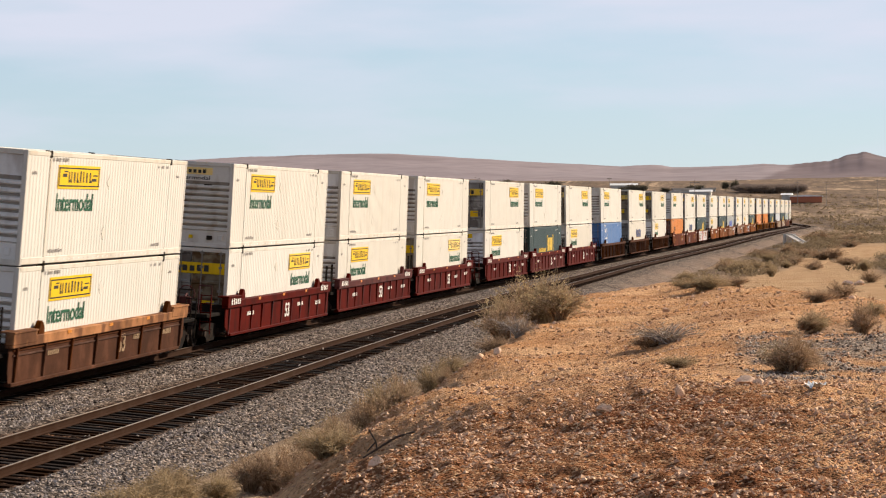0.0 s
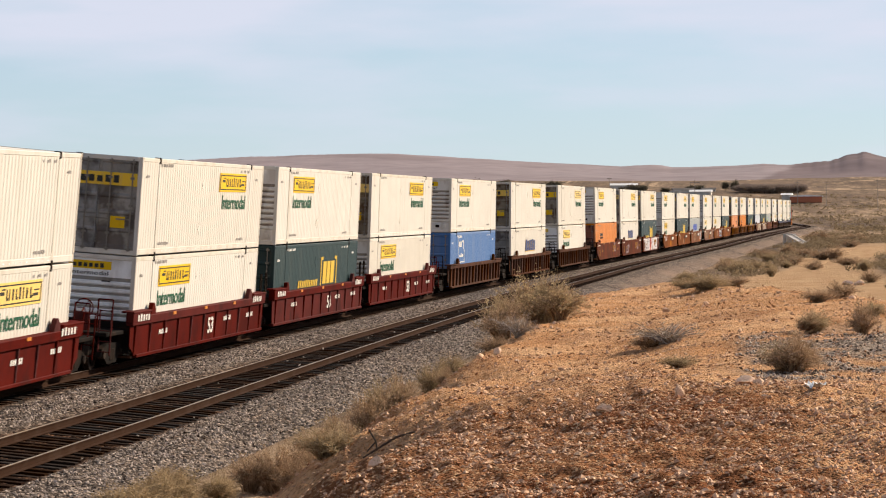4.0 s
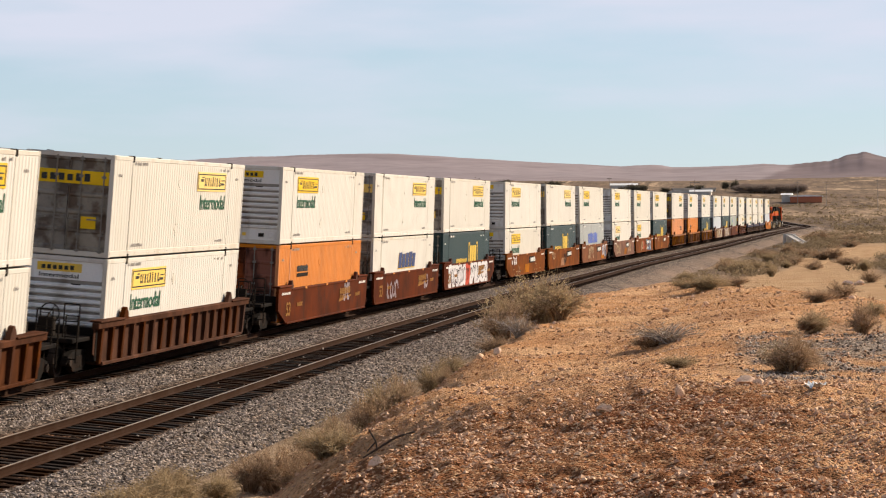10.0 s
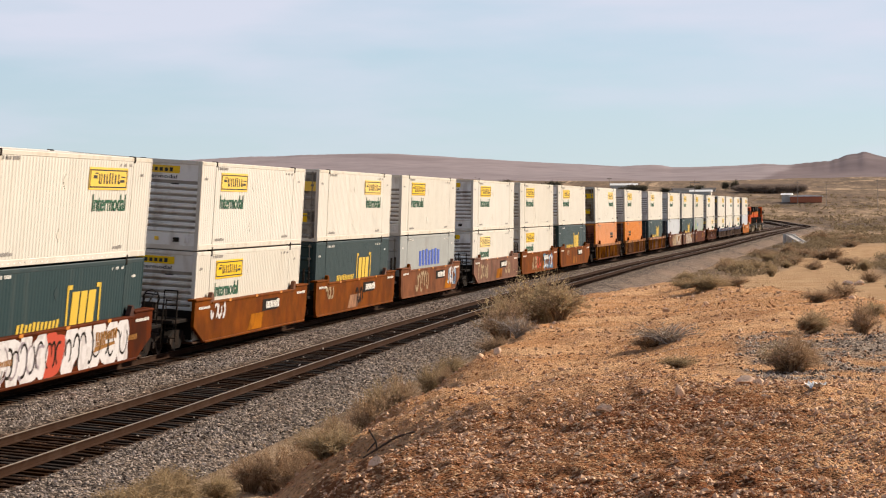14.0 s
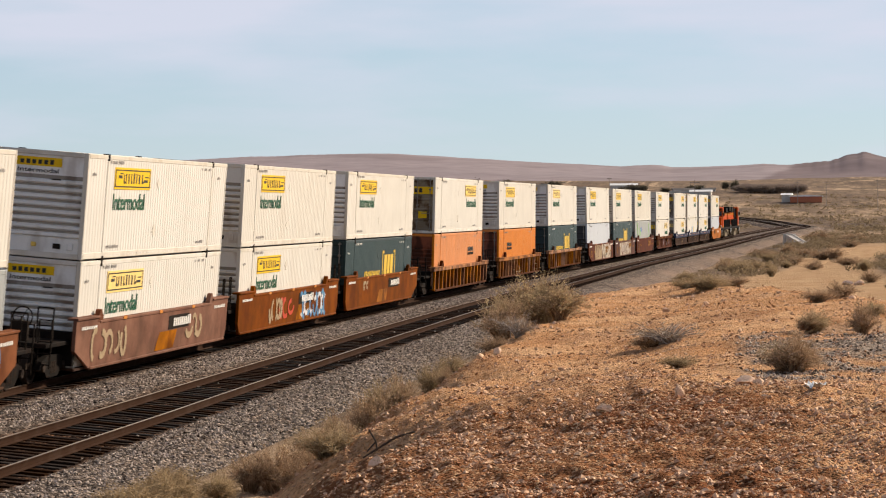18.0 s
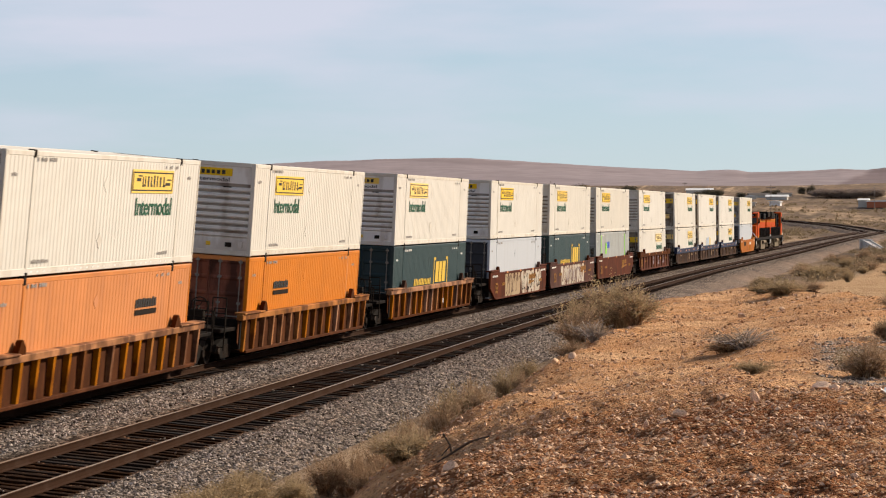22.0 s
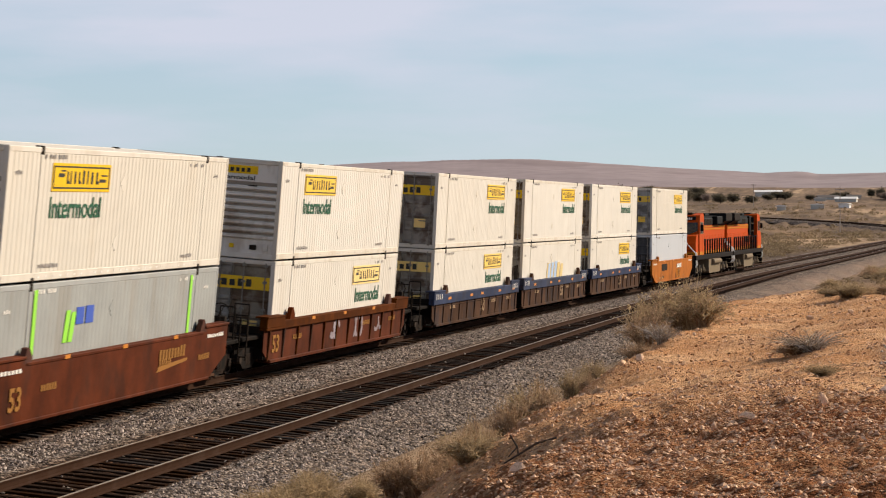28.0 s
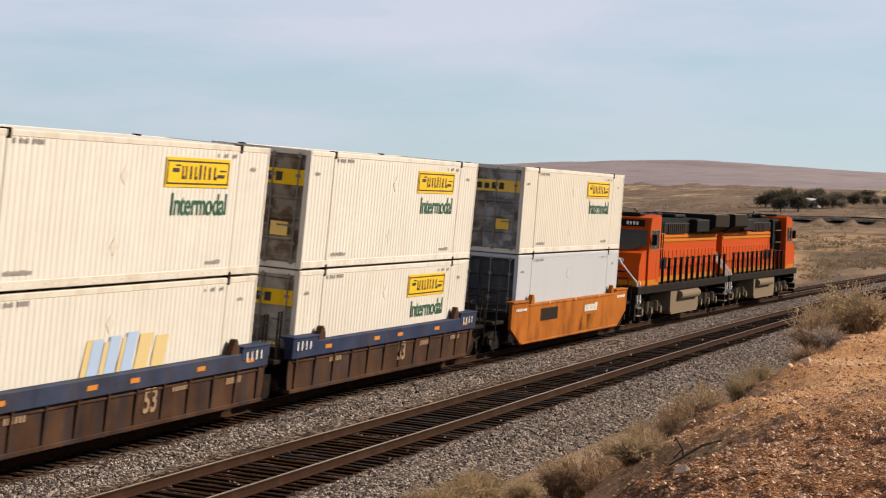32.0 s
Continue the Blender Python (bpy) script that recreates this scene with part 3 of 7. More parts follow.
    rgba = np.stack([mound, track, stones, soil_and_shade], -1).astype(np.float32)
    col.data.foreach_set("color", rgba.ravel())
    rows, cols = X.shape
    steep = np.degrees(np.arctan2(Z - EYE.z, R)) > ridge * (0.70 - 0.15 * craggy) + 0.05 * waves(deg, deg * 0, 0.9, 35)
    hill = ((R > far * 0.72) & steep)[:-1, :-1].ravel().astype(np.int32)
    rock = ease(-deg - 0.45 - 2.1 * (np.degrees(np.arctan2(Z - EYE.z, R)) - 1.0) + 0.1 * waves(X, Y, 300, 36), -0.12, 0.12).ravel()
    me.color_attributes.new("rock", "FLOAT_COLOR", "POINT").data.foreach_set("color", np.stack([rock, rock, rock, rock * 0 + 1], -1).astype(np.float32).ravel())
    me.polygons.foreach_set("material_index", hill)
    tagged(new("ground", me), "stony red desert ground rising to low hills", "ground", kind="structure")


# the hills' pale mauve has the haze of distance mixed into the colour
M["hill"] = paint("hazy_purple_brown_hillside", (0.27, 0.220, 0.222), 0.95, 0, 0.25, 0.006, 0.03, 0, (0.20, 0.158, 0.158), 0.6, (1, 1, 3))
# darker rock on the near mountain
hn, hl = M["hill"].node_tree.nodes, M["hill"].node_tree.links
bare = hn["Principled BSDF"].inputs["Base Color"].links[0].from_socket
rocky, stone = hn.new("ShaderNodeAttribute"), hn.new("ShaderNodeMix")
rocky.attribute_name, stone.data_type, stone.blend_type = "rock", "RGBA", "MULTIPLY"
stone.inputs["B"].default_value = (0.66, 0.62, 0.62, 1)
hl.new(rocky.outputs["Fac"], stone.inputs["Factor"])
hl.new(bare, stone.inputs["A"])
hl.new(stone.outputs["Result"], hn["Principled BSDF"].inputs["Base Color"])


def ballast_material(name="crushed_stone_ballast", tone=1.0):
    m = bpy.data.materials.new(name)
    m.use_nodes = True
    n, l = m.node_tree.nodes, m.node_tree.links
    bsdf = n["Principled BSDF"]
    bsdf.inputs["Roughness"].default_value = 0.9
    bsdf.inputs["Specular IOR Level"].default_value = 0.03
    tc = n.new("ShaderNodeTexCoord")
    vo = n.new("ShaderNodeTexVoronoi")
    vo.inputs["Scale"].default_value = 14.0
    l.new(tc.outputs["Object"], vo.inputs["Vector"])
    sp = n.new("ShaderNodeSeparateColor")
    l.new(vo.outputs["Color"], sp.inputs["Color"])
    ramp = n.new("ShaderNodeValToRGB")
    e = ramp.color_ramp.elements
    e[0].position, e[0].color = 0.0, (0.035 * tone, 0.028 * tone, 0.023 * tone, 1)
    e[1].position, e[1].color = 1.0, (0.46 * tone, 0.365 * tone, 0.295 * tone, 1)
    mid = ramp.color_ramp.elements.new(0.55)
    mid.color = (0.096 * tone, 0.072 * tone, 0.059 * tone, 1)
    l.new(sp.outputs["Red"], ramp.inputs["Fac"])
    big = n.new("ShaderNodeTexNoise")
    big.inputs["Scale"].default_value, big.inputs["Detail"].default_value = 0.4, 4
    l.new(tc.outputs["Object"], big.inputs["Vector"])
    mx = n.new("ShaderNodeMix")
    mx.data_type, mx.blend_type = "RGBA", "MULTIPLY"
    mr = n.new("ShaderNodeMapRange")
    mr.inputs["From Min"].default_value, mr.inputs["From Max"].default_value, mr.inputs["To Max"].default_value = 0.4, 0.7, 0.5
    l.new(big.outputs["Fac"], mr.inputs["Value"])
    l.new(mr.outputs["Result"], mx.inputs["Factor"])
    mx.inputs["B"].default_value = (0.66, 0.54, 0.45, 1)
    l.new(ramp.outputs["Color"], mx.inputs["A"])
    lump = n.new("ShaderNodeTexVoronoi")
    lump.inputs["Scale"].default_value = 3.2
    l.new(tc.outputs["Object"], lump.inputs["Vector"])
    lsep = n.new("ShaderNodeSeparateColor")
    l.new(lump.outputs["Color"], lsep.inputs["Color"])
    lval = n.new("ShaderNodeMapRange")
    lval.inputs["To Min"].default_value, lval.inputs["To Max"].default_value = 0.62, 1.32
    l.new(lsep.outputs["Green"], lval.inputs["Value"])
    speck = n.new("ShaderNodeHueSaturation")
    l.new(lval.outputs["Result"], speck.inputs["Value"])
    l.new(mx.outputs["Result"], speck.inputs["Color"])
    oil = n.new("ShaderNodeAttribute")
    oil.attribute_name = "grime"
    osep = n.new("ShaderNodeSeparateColor")
    l.new(oil.outputs["Color"], osep.inputs["Color"])
    dark = n.new("ShaderNodeMix")
    dark.data_type, dark.blend_type = "RGBA", "MULTIPLY"
    dark.inputs["B"].default_value = (0.33, 0.22, 0.16, 1)
    l.new(osep.outputs["Red"], dark.inputs["Factor"])
    l.new(speck.outputs["Color"], dark.inputs["A"])
    dusty = n.new("ShaderNodeMix")
    dusty.data_type = "RGBA"
    dusty.inputs["B"].default_value = (0.33, 0.225, 0.165, 1)
    l.new(osep.outputs["Green"], dusty.inputs["Factor"])
    l.new(dark.outputs["Result"], dusty.inputs["A"])
    l.new(dusty.outputs["Result"], bsdf.inputs["Base Color"])
    bp = n.new("ShaderNodeBump")
    bp.inputs["Strength"].default_value, bp.inputs["Distance"].default_value = 1.0, 0.05
    inv = n.new("ShaderNodeMapRange")
    inv.inputs["From Max"].default_value, inv.inputs["To Min"].default_value, inv.inputs["To Max"].default_value = 0.6, 1, 0
    l.new(vo.outputs["Distance"], inv.inputs["Value"])
    l.new(inv.outputs["Result"], bp.inputs["Height"])
    l.new(bp.outputs["Normal"], bsdf.inputs["Normal"])
    return m


M["ballast"] = ballast_material(tone=0.90)
TRACKS = (0.0, -4.72)
GAUGE = 1.435


def build_ballast():
    s = np.concatenate([np.arange(-180, 30, 3.0), np.arange(30, 150, 0.35), np.arange(150, 400, 1.5), np.arange(400, 1420, 4.0)])
    o = np.concatenate([[5.2, 4.2, 3.4, 2.4], np.arange(1.9, -7.4, -0.17), [-7.6, -8.0, -8.4, -8.8, -9.3, -9.8]])
    z = np.interp(-o, [-5.2, -3.4, -2.0, 7.0, 7.6, 8.8, 9.8], [-1.25, -0.40, -0.18, -0.18, -0.26, -0.53, -1.0])
    S, O = np.meshgrid(s, o, indexing="ij")
    crib = np.maximum(1 - ease(np.abs(o), 1.25, 1.5), 1 - ease(np.abs(o + 4.72), 1.25, 1.5))
    Zr = np.broadcast_to(z - 0.040 * crib, S.shape)
    fine = ease(S, 20, 40) * (1 - ease(S, 140, 180))
    Zr = Zr + (waves(S * 1.0, O, 0.45, 61) * 0.012 + waves(S, O, 1.7, 62) * 0.015) * fine
    P = on_line(S.ravel(), O.ravel(), Zr.ravel()).reshape(*S.shape, 3)
    me = grid_mesh("ballast", P, [M["ballast"]])
    # oil and rust darken the bed between and beside the rails
    grime = np.maximum(1 - ease(np.abs(O) + 0.12 * waves(S, O, 0.8, 63), 1.30, 1.62), 1 - ease(np.abs(O + 4.72) + 0.12 * waves(S, O, 0.8, 63), 1.25, 1.55)).ravel()
    col = me.color_attributes.new("grime", "FLOAT_COLOR", "POINT")
    # dust from the plain lies on the outer shoulder
    dust = (ease(-O, 6.9, 8.4) * ease(S, 80, 170) * (0.34 + 0.2 * waves(S, O, 9, 64))).clip(0, 1).ravel()
    col.data.foreach_set("color", np.stack([grime, dust, grime * 0, grime * 0 + 1], -1).astype(np.float32).ravel())
    tagged(new("ballast", me), "grey crushed stone ballast bed of two tracks", "ballast", kind="structure")
    # loose stones on it, where the camera sees single ones
    g = np.random.RandomState(7)
    N = 30000
    ss = 36 + 110 * g.rand(N) ** 1.5
    oo = np.where(g.rand(N) < 0.62, -6.2 - 2.7 * g.rand(N), np.where(g.rand(N) < 0.985, -1.7 - 1.4 * g.rand(N), -4.72 + (g.rand(N) - 0.5) * 2.9))
    zz = np.interp(-oo, [-5.2, -3.4, -2.0, 7.0, 7.6, 8.8, 9.8], [-1.25, -0.40, -0.18, -0.18, -0.26, -0.53, -1.0])
    C = on_line(ss, oo, zz + 0.008)
    tagged(new("ballast_stones", pebbles("ballast_stones", C, g.uniform(0.022, 0.05, N), g, M["ballast_stone"])), "loose grey ballast stones beside the rails", "stones", kind="stuff")


def pebbles(name, C, size, g, mat):
    """Many small angular stones in one mesh."""
    base = np.array([(1, 0, 0), (-1, 0, 0), (0, 1, 0), (0, -1, 0), (0, 0, 1), (0, 0, -1)], float)
    tri = np.array([(0, 2, 4), (2, 1, 4), (1, 3, 4), (3, 0, 4), (2, 0, 5), (1, 2, 5), (3, 1, 5), (0, 3, 5)])
    n = len(C)
    V = base[None] * (0.65 + 0.7 * g.rand(n, 6, 1)) * size[:, None, None] * np.stack([0.8 + 0.6 * g.rand(n), 0.7 + 0.5 * g.rand(n), 0.5 + 0.35 * g.rand(n)], -1)[:, None]
    a = g.rand(n) * 6.283
    c, s = np.cos(a)[:, None], np.sin(a)[:, None]
    t = (g.rand(n, 1) - 0.5) * 1.2
    V[:, :, 2] += V[:, :, 0] * t
    x, y = V[:, :, 0] * c - V[:, :, 1] * s, V[:, :, 0] * s + V[:, :, 1] * c
    V = np.stack([x, y, V[:, :, 2]], -1) + C[:, None]
    F = (tri[None] + (np.arange(n) * 6)[:, None, None]).reshape(-1, 3)
    me = bpy.data.meshes.new(name)
    me.from_pydata(V.reshape(-1, 3).tolist(), [], F.tolist())
    me.materials.append(mat)
    return me


def island_material(name, dark, light, rough=0.9, thin=0.0):
    """Each loose piece of the mesh takes a tone of its own."""
    m = bpy.data.materials.new(name)
    m.use_nodes = True
    n, l = m.node_tree.nodes, m.node_tree.links
    bsdf = n["Principled BSDF"]
    bsdf.inputs["Roughness"].default_value = rough
    bsdf.inputs["Specular IOR Level"].default_value = 0.03
    geo = n.new("ShaderNodeNewGeometry")
    tc = n.new("ShaderNodeTexCoord")
    ns = n.new("ShaderNodeTexNoise")
    ns.inputs["Scale"].default_value = 30.0
    l.new(tc.outputs["Object"], ns.inputs["Vector"])
    add = n.new("ShaderNodeMath")
    add.operation = "MULTIPLY_ADD"
    add.inputs[1].default_value, add.inputs[2].default_value = 0.5, -0.25
    l.new(ns.outputs["Fac"], add.inputs[0])
    sm = n.new("ShaderNodeMath")
    l.new(geo.outputs["Random Per Island"], sm.inputs[0])
    l.new(add.outputs[0], sm.inputs[1])
    mx = n.new("ShaderNodeMix")
    mx.data_type = "RGBA"
    mx.inputs["A"].default_value, mx.inputs["B"].default_value = (*dark, 1), (*light, 1)
    l.new(sm.outputs[0], mx.inputs["Factor"])
    l.new(mx.outputs["Result"], bsdf.inputs["Base Color"])
    if thin:
        lit = n.new("ShaderNodeBsdfTranslucent")
        l.new(mx.outputs["Result"], lit.inputs["Color"])
        both = n.new("ShaderNodeMixShader")
        both.inputs["Fac"].default_value = thin
        l.new(bsdf.outputs["BSDF"], both.inputs[1])
        l.new(lit.outputs["BSDF"], both.inputs[2])
        l.new(both.outputs["Shader"], n["Material Output"].inputs["Surface"])
    return m


M["ballast_stone"] = island_material("crushed_stone", (0.040, 0.030, 0.025), (0.57, 0.47, 0.395))
M["desert_stone"] = island_material("reddish_desert_stone", (0.30, 0.130, 0.058), (0.82, 0.545, 0.35))
M["gravel_stone"] = island_material("brownish_gravel", (0.07, 0.048, 0.034), (0.68, 0.55, 0.43))
M["scrub"] = island_material("dry_desert_scrub", (0.155, 0.108, 0.064), (0.36, 0.27, 0.165), 0.9, 0.3)


def build_tracks():
    """Two tracks: flat-bottomed rails on timber ties."""
    prof = [(-0.07, -0.178), (0.07, -0.178), (0.07, -0.160), (0.012, -0.145), (0.012, -0.040), (0.036, -0.030), (0.036, -0.004), (0.030, 0.0), (-0.030, 0.0), (-0.036, -0.004), (-0.036, -0.030), (-0.012, -0.040), (-0.012, -0.145), (-0.07, -0.160)]
    s = np.concatenate([np.arange(-180, 20, 4.0), np.arange(20, 260, 2.0), np.arange(260, 1420, 5.0)])
    for i, off in enumerate(TRACKS):
        tr = thing("railway_track", "rusty steel rails on dark timber ties", "railway track", kind="structure")
        for side in (-1, 1):
            c = off + side * (GAUGE / 2 + 0.036)
            n = len(prof)
            S = np.repeat(s, n)
            O = np.tile([c + p[0] for p in prof], len(s))
            U = np.tile([p[1] for p in prof], len(s))
            P = on_line(S, O, U)
            k = np.arange(len(s) - 1)[:, None] * n
            j = np.arange(n)[None]
            F = np.stack([k + j, k + (j + 1) % n, k + n + (j + 1) % n, k + n + j], -1).reshape(-1, 4)
            me = bpy.data.meshes.new("rail")
            me.from_pydata(P.tolist(), [], F.tolist())
            me.materials.append(M["rail_steel"])
            me.materials.append(M["rail_head"])
            idx = np.zeros((len(s) - 1, n), np.int32)
            idx[:, 7] = 1
            me.polygons.foreach_set("material_index", idx.ravel())
            part("rail", me, None, tr)
        tie = Shape().soft(-0.115, 0.115, -1.30, 1.30, -0.335, -0.176, 0.012)
        me = tie.mesh("tie", M["tie"])
        near = np.arange(38, 38 + 0.53 * (230 if i else 120), 0.53)
        g = random.Random(5 + i)
        for a in near:
            p = on_line(a, off, 0.0)
            h, b = float(np.interp(a, LINE_S, LINE_H)), float(np.interp(a, LINE_S, BANK))
            ob = part("tie", me, None, tr)
            ob.matrix_basis = Matrix.Translation(p) @ Matrix.Rotation(h + g.uniform(-0.012, 0.012), 4, "Z") @ Matrix.Rotation(b, 4, "X") @ Matrix.Translation((0, g.uniform(-0.05, 0.05), g.uniform(-0.02, 0.0)))
        rest = np.concatenate([np.arange(-170, 38, 0.53), np.arange(near[-1] + 0.53, 420, 0.53), np.arange(420, 1400, 1.06)])
        sh = Shape()
        for a in rest:
            q = on_line(np.array([a - 0.115, a + 0.115, a + 0.115, a - 0.115] * 2), np.array([off - 1.3, off - 1.3, off + 1.3, off + 1.3] * 2), np.array([-0.176] * 4 + [-0.33] * 4))
            sh.add(q.tolist(), [(0, 1, 2, 3), (0, 4, 5, 1), (1, 5, 6, 2), (2, 6, 7, 3), (3, 7, 4, 0)])
        me = bpy.data.meshes.new("far_ties")
        me.from_pydata(sh.v, [], sh.f)
        me.materials.append(M["tie"])
        tagged(part("far_ties", me, None, tr), kind="stuff")


build_ground()
build_ballast()
build_tracks()

# ---------------------------------------------------------------- containers
CL, CW, CH = 16.15, 2.591, 2.896
HX, HY = CL / 2, CW / 2
INTERMODAL = word_mesh("Intermodal", 3.35, 0.47, M["green_word"], 0.012)
INTERMODAL_SMALL = word_mesh("Intermodal", 1.15, 0.12, M["black"], 0.01)
FIFTY_THREE = {k: word_mesh("53", 0.72, 0.52, M[k], 0.02) for k in ("white_mark", "dull_gold", "chalk")}
TURN = Matrix.Rotation(math.pi, 4, "Z")


def side_panel(deep=0.0095):
    """Side sheet with upright ribs, on the -y side."""
    sh = Shape()
    x0, x1, z0, z1 = -HX + 0.10, HX - 0.10, 0.16, CH - 0.10
    pitch = 0.262
    n = int((x1 - x0) / pitch)
    pitch = (x1 - x0) / n
    prof = []
    for i in range(n):
        a = x0 + i * pitch
        prof += [(a, -HY + 0.006), (a + pitch * 0.62, -HY + 0.006), (a + pitch * 0.72, -HY + 0.006 + deep), (a + pitch * 0.90, -HY + 0.006 + deep)]
    prof.append((x1, -HY + 0.006))
    m = len(prof)
    pts = [(x, y, z0) for x, y in prof] + [(x, y, z1) for x, y in prof] + [(x0, -HY + 0.08, z0), (x1, -HY + 0.08, z0), (x0, -HY + 0.08, z1), (x1, -HY + 0.08, z1)]
    F = [(i, i + 1, m + i + 1, m + i) for i in range(m - 1)] + [(2 * m, 2 * m + 2, 2 * m + 3, 2 * m + 1)]
    return sh.add(pts, F)


def nose_sheet():
    """Front end sheet with level ribs, at -x."""
    sh = Shape()
    y0, y1 = -HY + 0.12, HY - 0.12
    prof = [(0.14, 0.05), (0.52, 0.05)]
    z = 0.56
    for i in range(8):
        prof += [(z, 0.075), (z + 0.035, 0.005), (z + 0.105, 0.005), (z + 0.135, 0.08)]
        z += 0.205
    prof += [(2.24, 0.05), (CH - 0.10, 0.05)]
    n = len(prof)
    pts = [(-HX + d, y0, z) for z, d in prof] + [(-HX + d, y1, z) for z, d in prof]
    sh.add(pts, [(i, i + 1, n + i + 1, n + i) for i in range(n - 1)])
    # recess faces take the darker tone, as painted shade under each rib
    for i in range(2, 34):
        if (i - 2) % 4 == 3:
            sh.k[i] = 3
    sh.soft(-HX - 0.01, -HX + 0.06, -1.02, -0.86, 0.24, 0.44, 0.015)
    sh.soft(-HX + 0.0, -HX + 0.06, -0.66, -0.46, 0.26, 0.40, 0.01, 1)
    sh.soft(-HX + 0.02, -HX + 0.06, 0.02, 0.16, 0.28, 0.40, 0.01, 2)
    sh.box(-HX + 0.02, -HX + 0.06, -0.55, -0.28, 2.06, 2.14, 1)
    return sh


def door_leaf():
    """One door of the rear end, on the -y half, at +x, with its pressed panels."""
    sh = Shape()
    y0, y1 = -HY + 0.10, -0.012
    prof = [(0.16, 0.03)]
    z = 0.24
    for i in range(5):
        prof += [(z, 0.03), (z + 0.05, 0.065), (z + 0.40, 0.065), (z + 0.45, 0.03)]
        z += 0.505
    prof += [(CH - 0.12, 0.03)]
    n = len(prof)
    pts = [(HX - d, y0, z) for z, d in prof] + [(HX - d, y1, z) for z, d in prof]
    sh.add(pts, [(i, i + 1, n + i + 1, n + i) for i in range(n - 1)])
    sh.box(HX - 0.06, HX - 0.012, y0, y0 + 0.06, 0.16, CH - 0.12)
    sh.box(HX - 0.06, HX - 0.012, y1 - 0.04, y1, 0.16, CH - 0.12)
    return sh


def lock_rod():
    sh = Shape()
    sh.tube((HX + 0.012, 0, 0.10), (HX + 0.012, 0, CH - 0.08), 0.022, n=6)
    for z in (0.16, 0.62, 1.45, 2.25, CH - 0.16):
        sh.box(HX - 0.02, HX + 0.03, -0.06, 0.06, z - 0.035, z + 0.035)
    return sh.box(HX + 0.0, HX + 0.04, 0, 0.42, 1.02, 1.06)


def frame_posts(x):
    """An upright post of the side frame, with its stacking casting on top."""
    return Shape().soft(x - 0.075, x + 0.075, -HY - 0.002, -HY + 0.10, 0.05, CH - 0.02, 0.012)


def casting(x, z0, z1):
    return Shape().soft(x - 0.09, x + 0.09, -HY - 0.012, -HY + 0.16, z0, z1, 0.015)


def scroll_marks(w, h, seed):
    """Dark strokes and border of a panel whose wording is left as plain bars."""
    g = random.Random(seed)
    sh = Shape()
    y0, y1 = -0.012, -0.005
    t = 0.035
    for (a, b, c, d) in ((0.06, w - 0.06, 0.06, 0.06 + t), (0.06, w - 0.06, h - 0.06 - t, h - 0.06), (0.06, 0.06 + t * 2, 0.06, h - 0.06), (w - 0.06 - 2 * t, w - 0.06, 0.06, h - 0.06)):
        sh.box(a, b, y0, y1, c, d)
    x = w * 0.24
    while x < w * 0.78:
        b = g.uniform(0.13, 0.24)
        lo, hi = h * 0.27, h * g.uniform(0.70, 0.78)
        sh.box(x, x + b * 0.6, y0, y1, lo, hi)
        if g.random() < 0.5:
            sh.box(x, x + b * 1.15, y0, y1, lo, lo + 0.07)
        x += b + g.uniform(0.05, 0.13)
    for (a, b, c, d) in ((0.10, 0.20, 0.50, 0.64), (0.80, 0.92, 0.34, 0.46), (0.14, 0.22, 0.70, 0.76), (0.83, 0.94, 0.56, 0.62)):
        sh.box(w * a, w * b, y0, y1, h * c, h * d)
    return sh


def bars(w, h, n, seed, slant=0.0, gap=0.35, low=0.0):
    """Plain upright bars in place of lettering, standing in x and z."""
    g = random.Random(seed)
    sh = Shape()
    step = w / n
    for i in range(n):
        a, b = i * step, (i + 1 - gap) * step
        hh = h * g.uniform(0.8, 1.0)
        z0 = h * low * g.random()
        sh.add([(a, -0.010, z0), (b, -0.010, z0), (b + slant * h, -0.010, hh), (a + slant * h, -0.010, hh), (a, -0.003, z0), (b, -0.003, z0), (b + slant * h, -0.003, hh), (a + slant * h, -0.003, hh)],
               [(0, 1, 2, 3), (0, 4, 5, 1), (1, 5, 6, 2), (2, 6, 7, 3), (3, 7, 4, 0)])
    return sh


def stencil_lines():
    """Small rows of marks near the corners of a side."""
    sh = Shape()
    g = random.Random(3)
    for (x, z, n, w) in ((-5.8, 0.30, 9, 0.10), (4.3, 0.30, 8, 0.10), (-5.9, 2.66, 10, 0.09), (4.6, 2.62, 9, 0.09), (-7.6, 2.3, 3, 0.09), (6.8, 2.35, 3, 0.09)):
        for i in range(n):
            if g.random() < 0.85:
                sh.box(x + i * 0.14, x + i * 0.14 + w, -0.008, -0.003, z, z + g.choice((0.07, 0.09)))
    return sh


def patches():
    """A diamond placard holder on a side."""
    return Shape().add([(-0.2, -0.003, 0), (0, -0.003, -0.19), (0.2, -0.003, 0), (0, -0.003, 0.19), (-0.2, 0.004, 0), (0, 0.004, -0.19), (0.2, 0.004, 0), (0, 0.004, 0.19)],
                       [(0, 1, 2, 3), (0, 4, 5, 1), (1, 5, 6, 2), (2, 6, 7, 3), (3, 7, 4, 0)])


def letter_bars(c, w, h, n, seed, slant, gap, mat, label, at, key):
    """Upright bars in place of large letters, each a part."""
    for i in range(n):
        part("letter_bar", lambda: bars(w / n, h * (0.9 + 0.1 * ((i * 7 + seed) % 3) / 2), 1, seed, slant, gap), M[mat], c, label, at=at @ Matrix.Translation((i * w / n, 0, 0)), key="%s_%d" % (key, i))


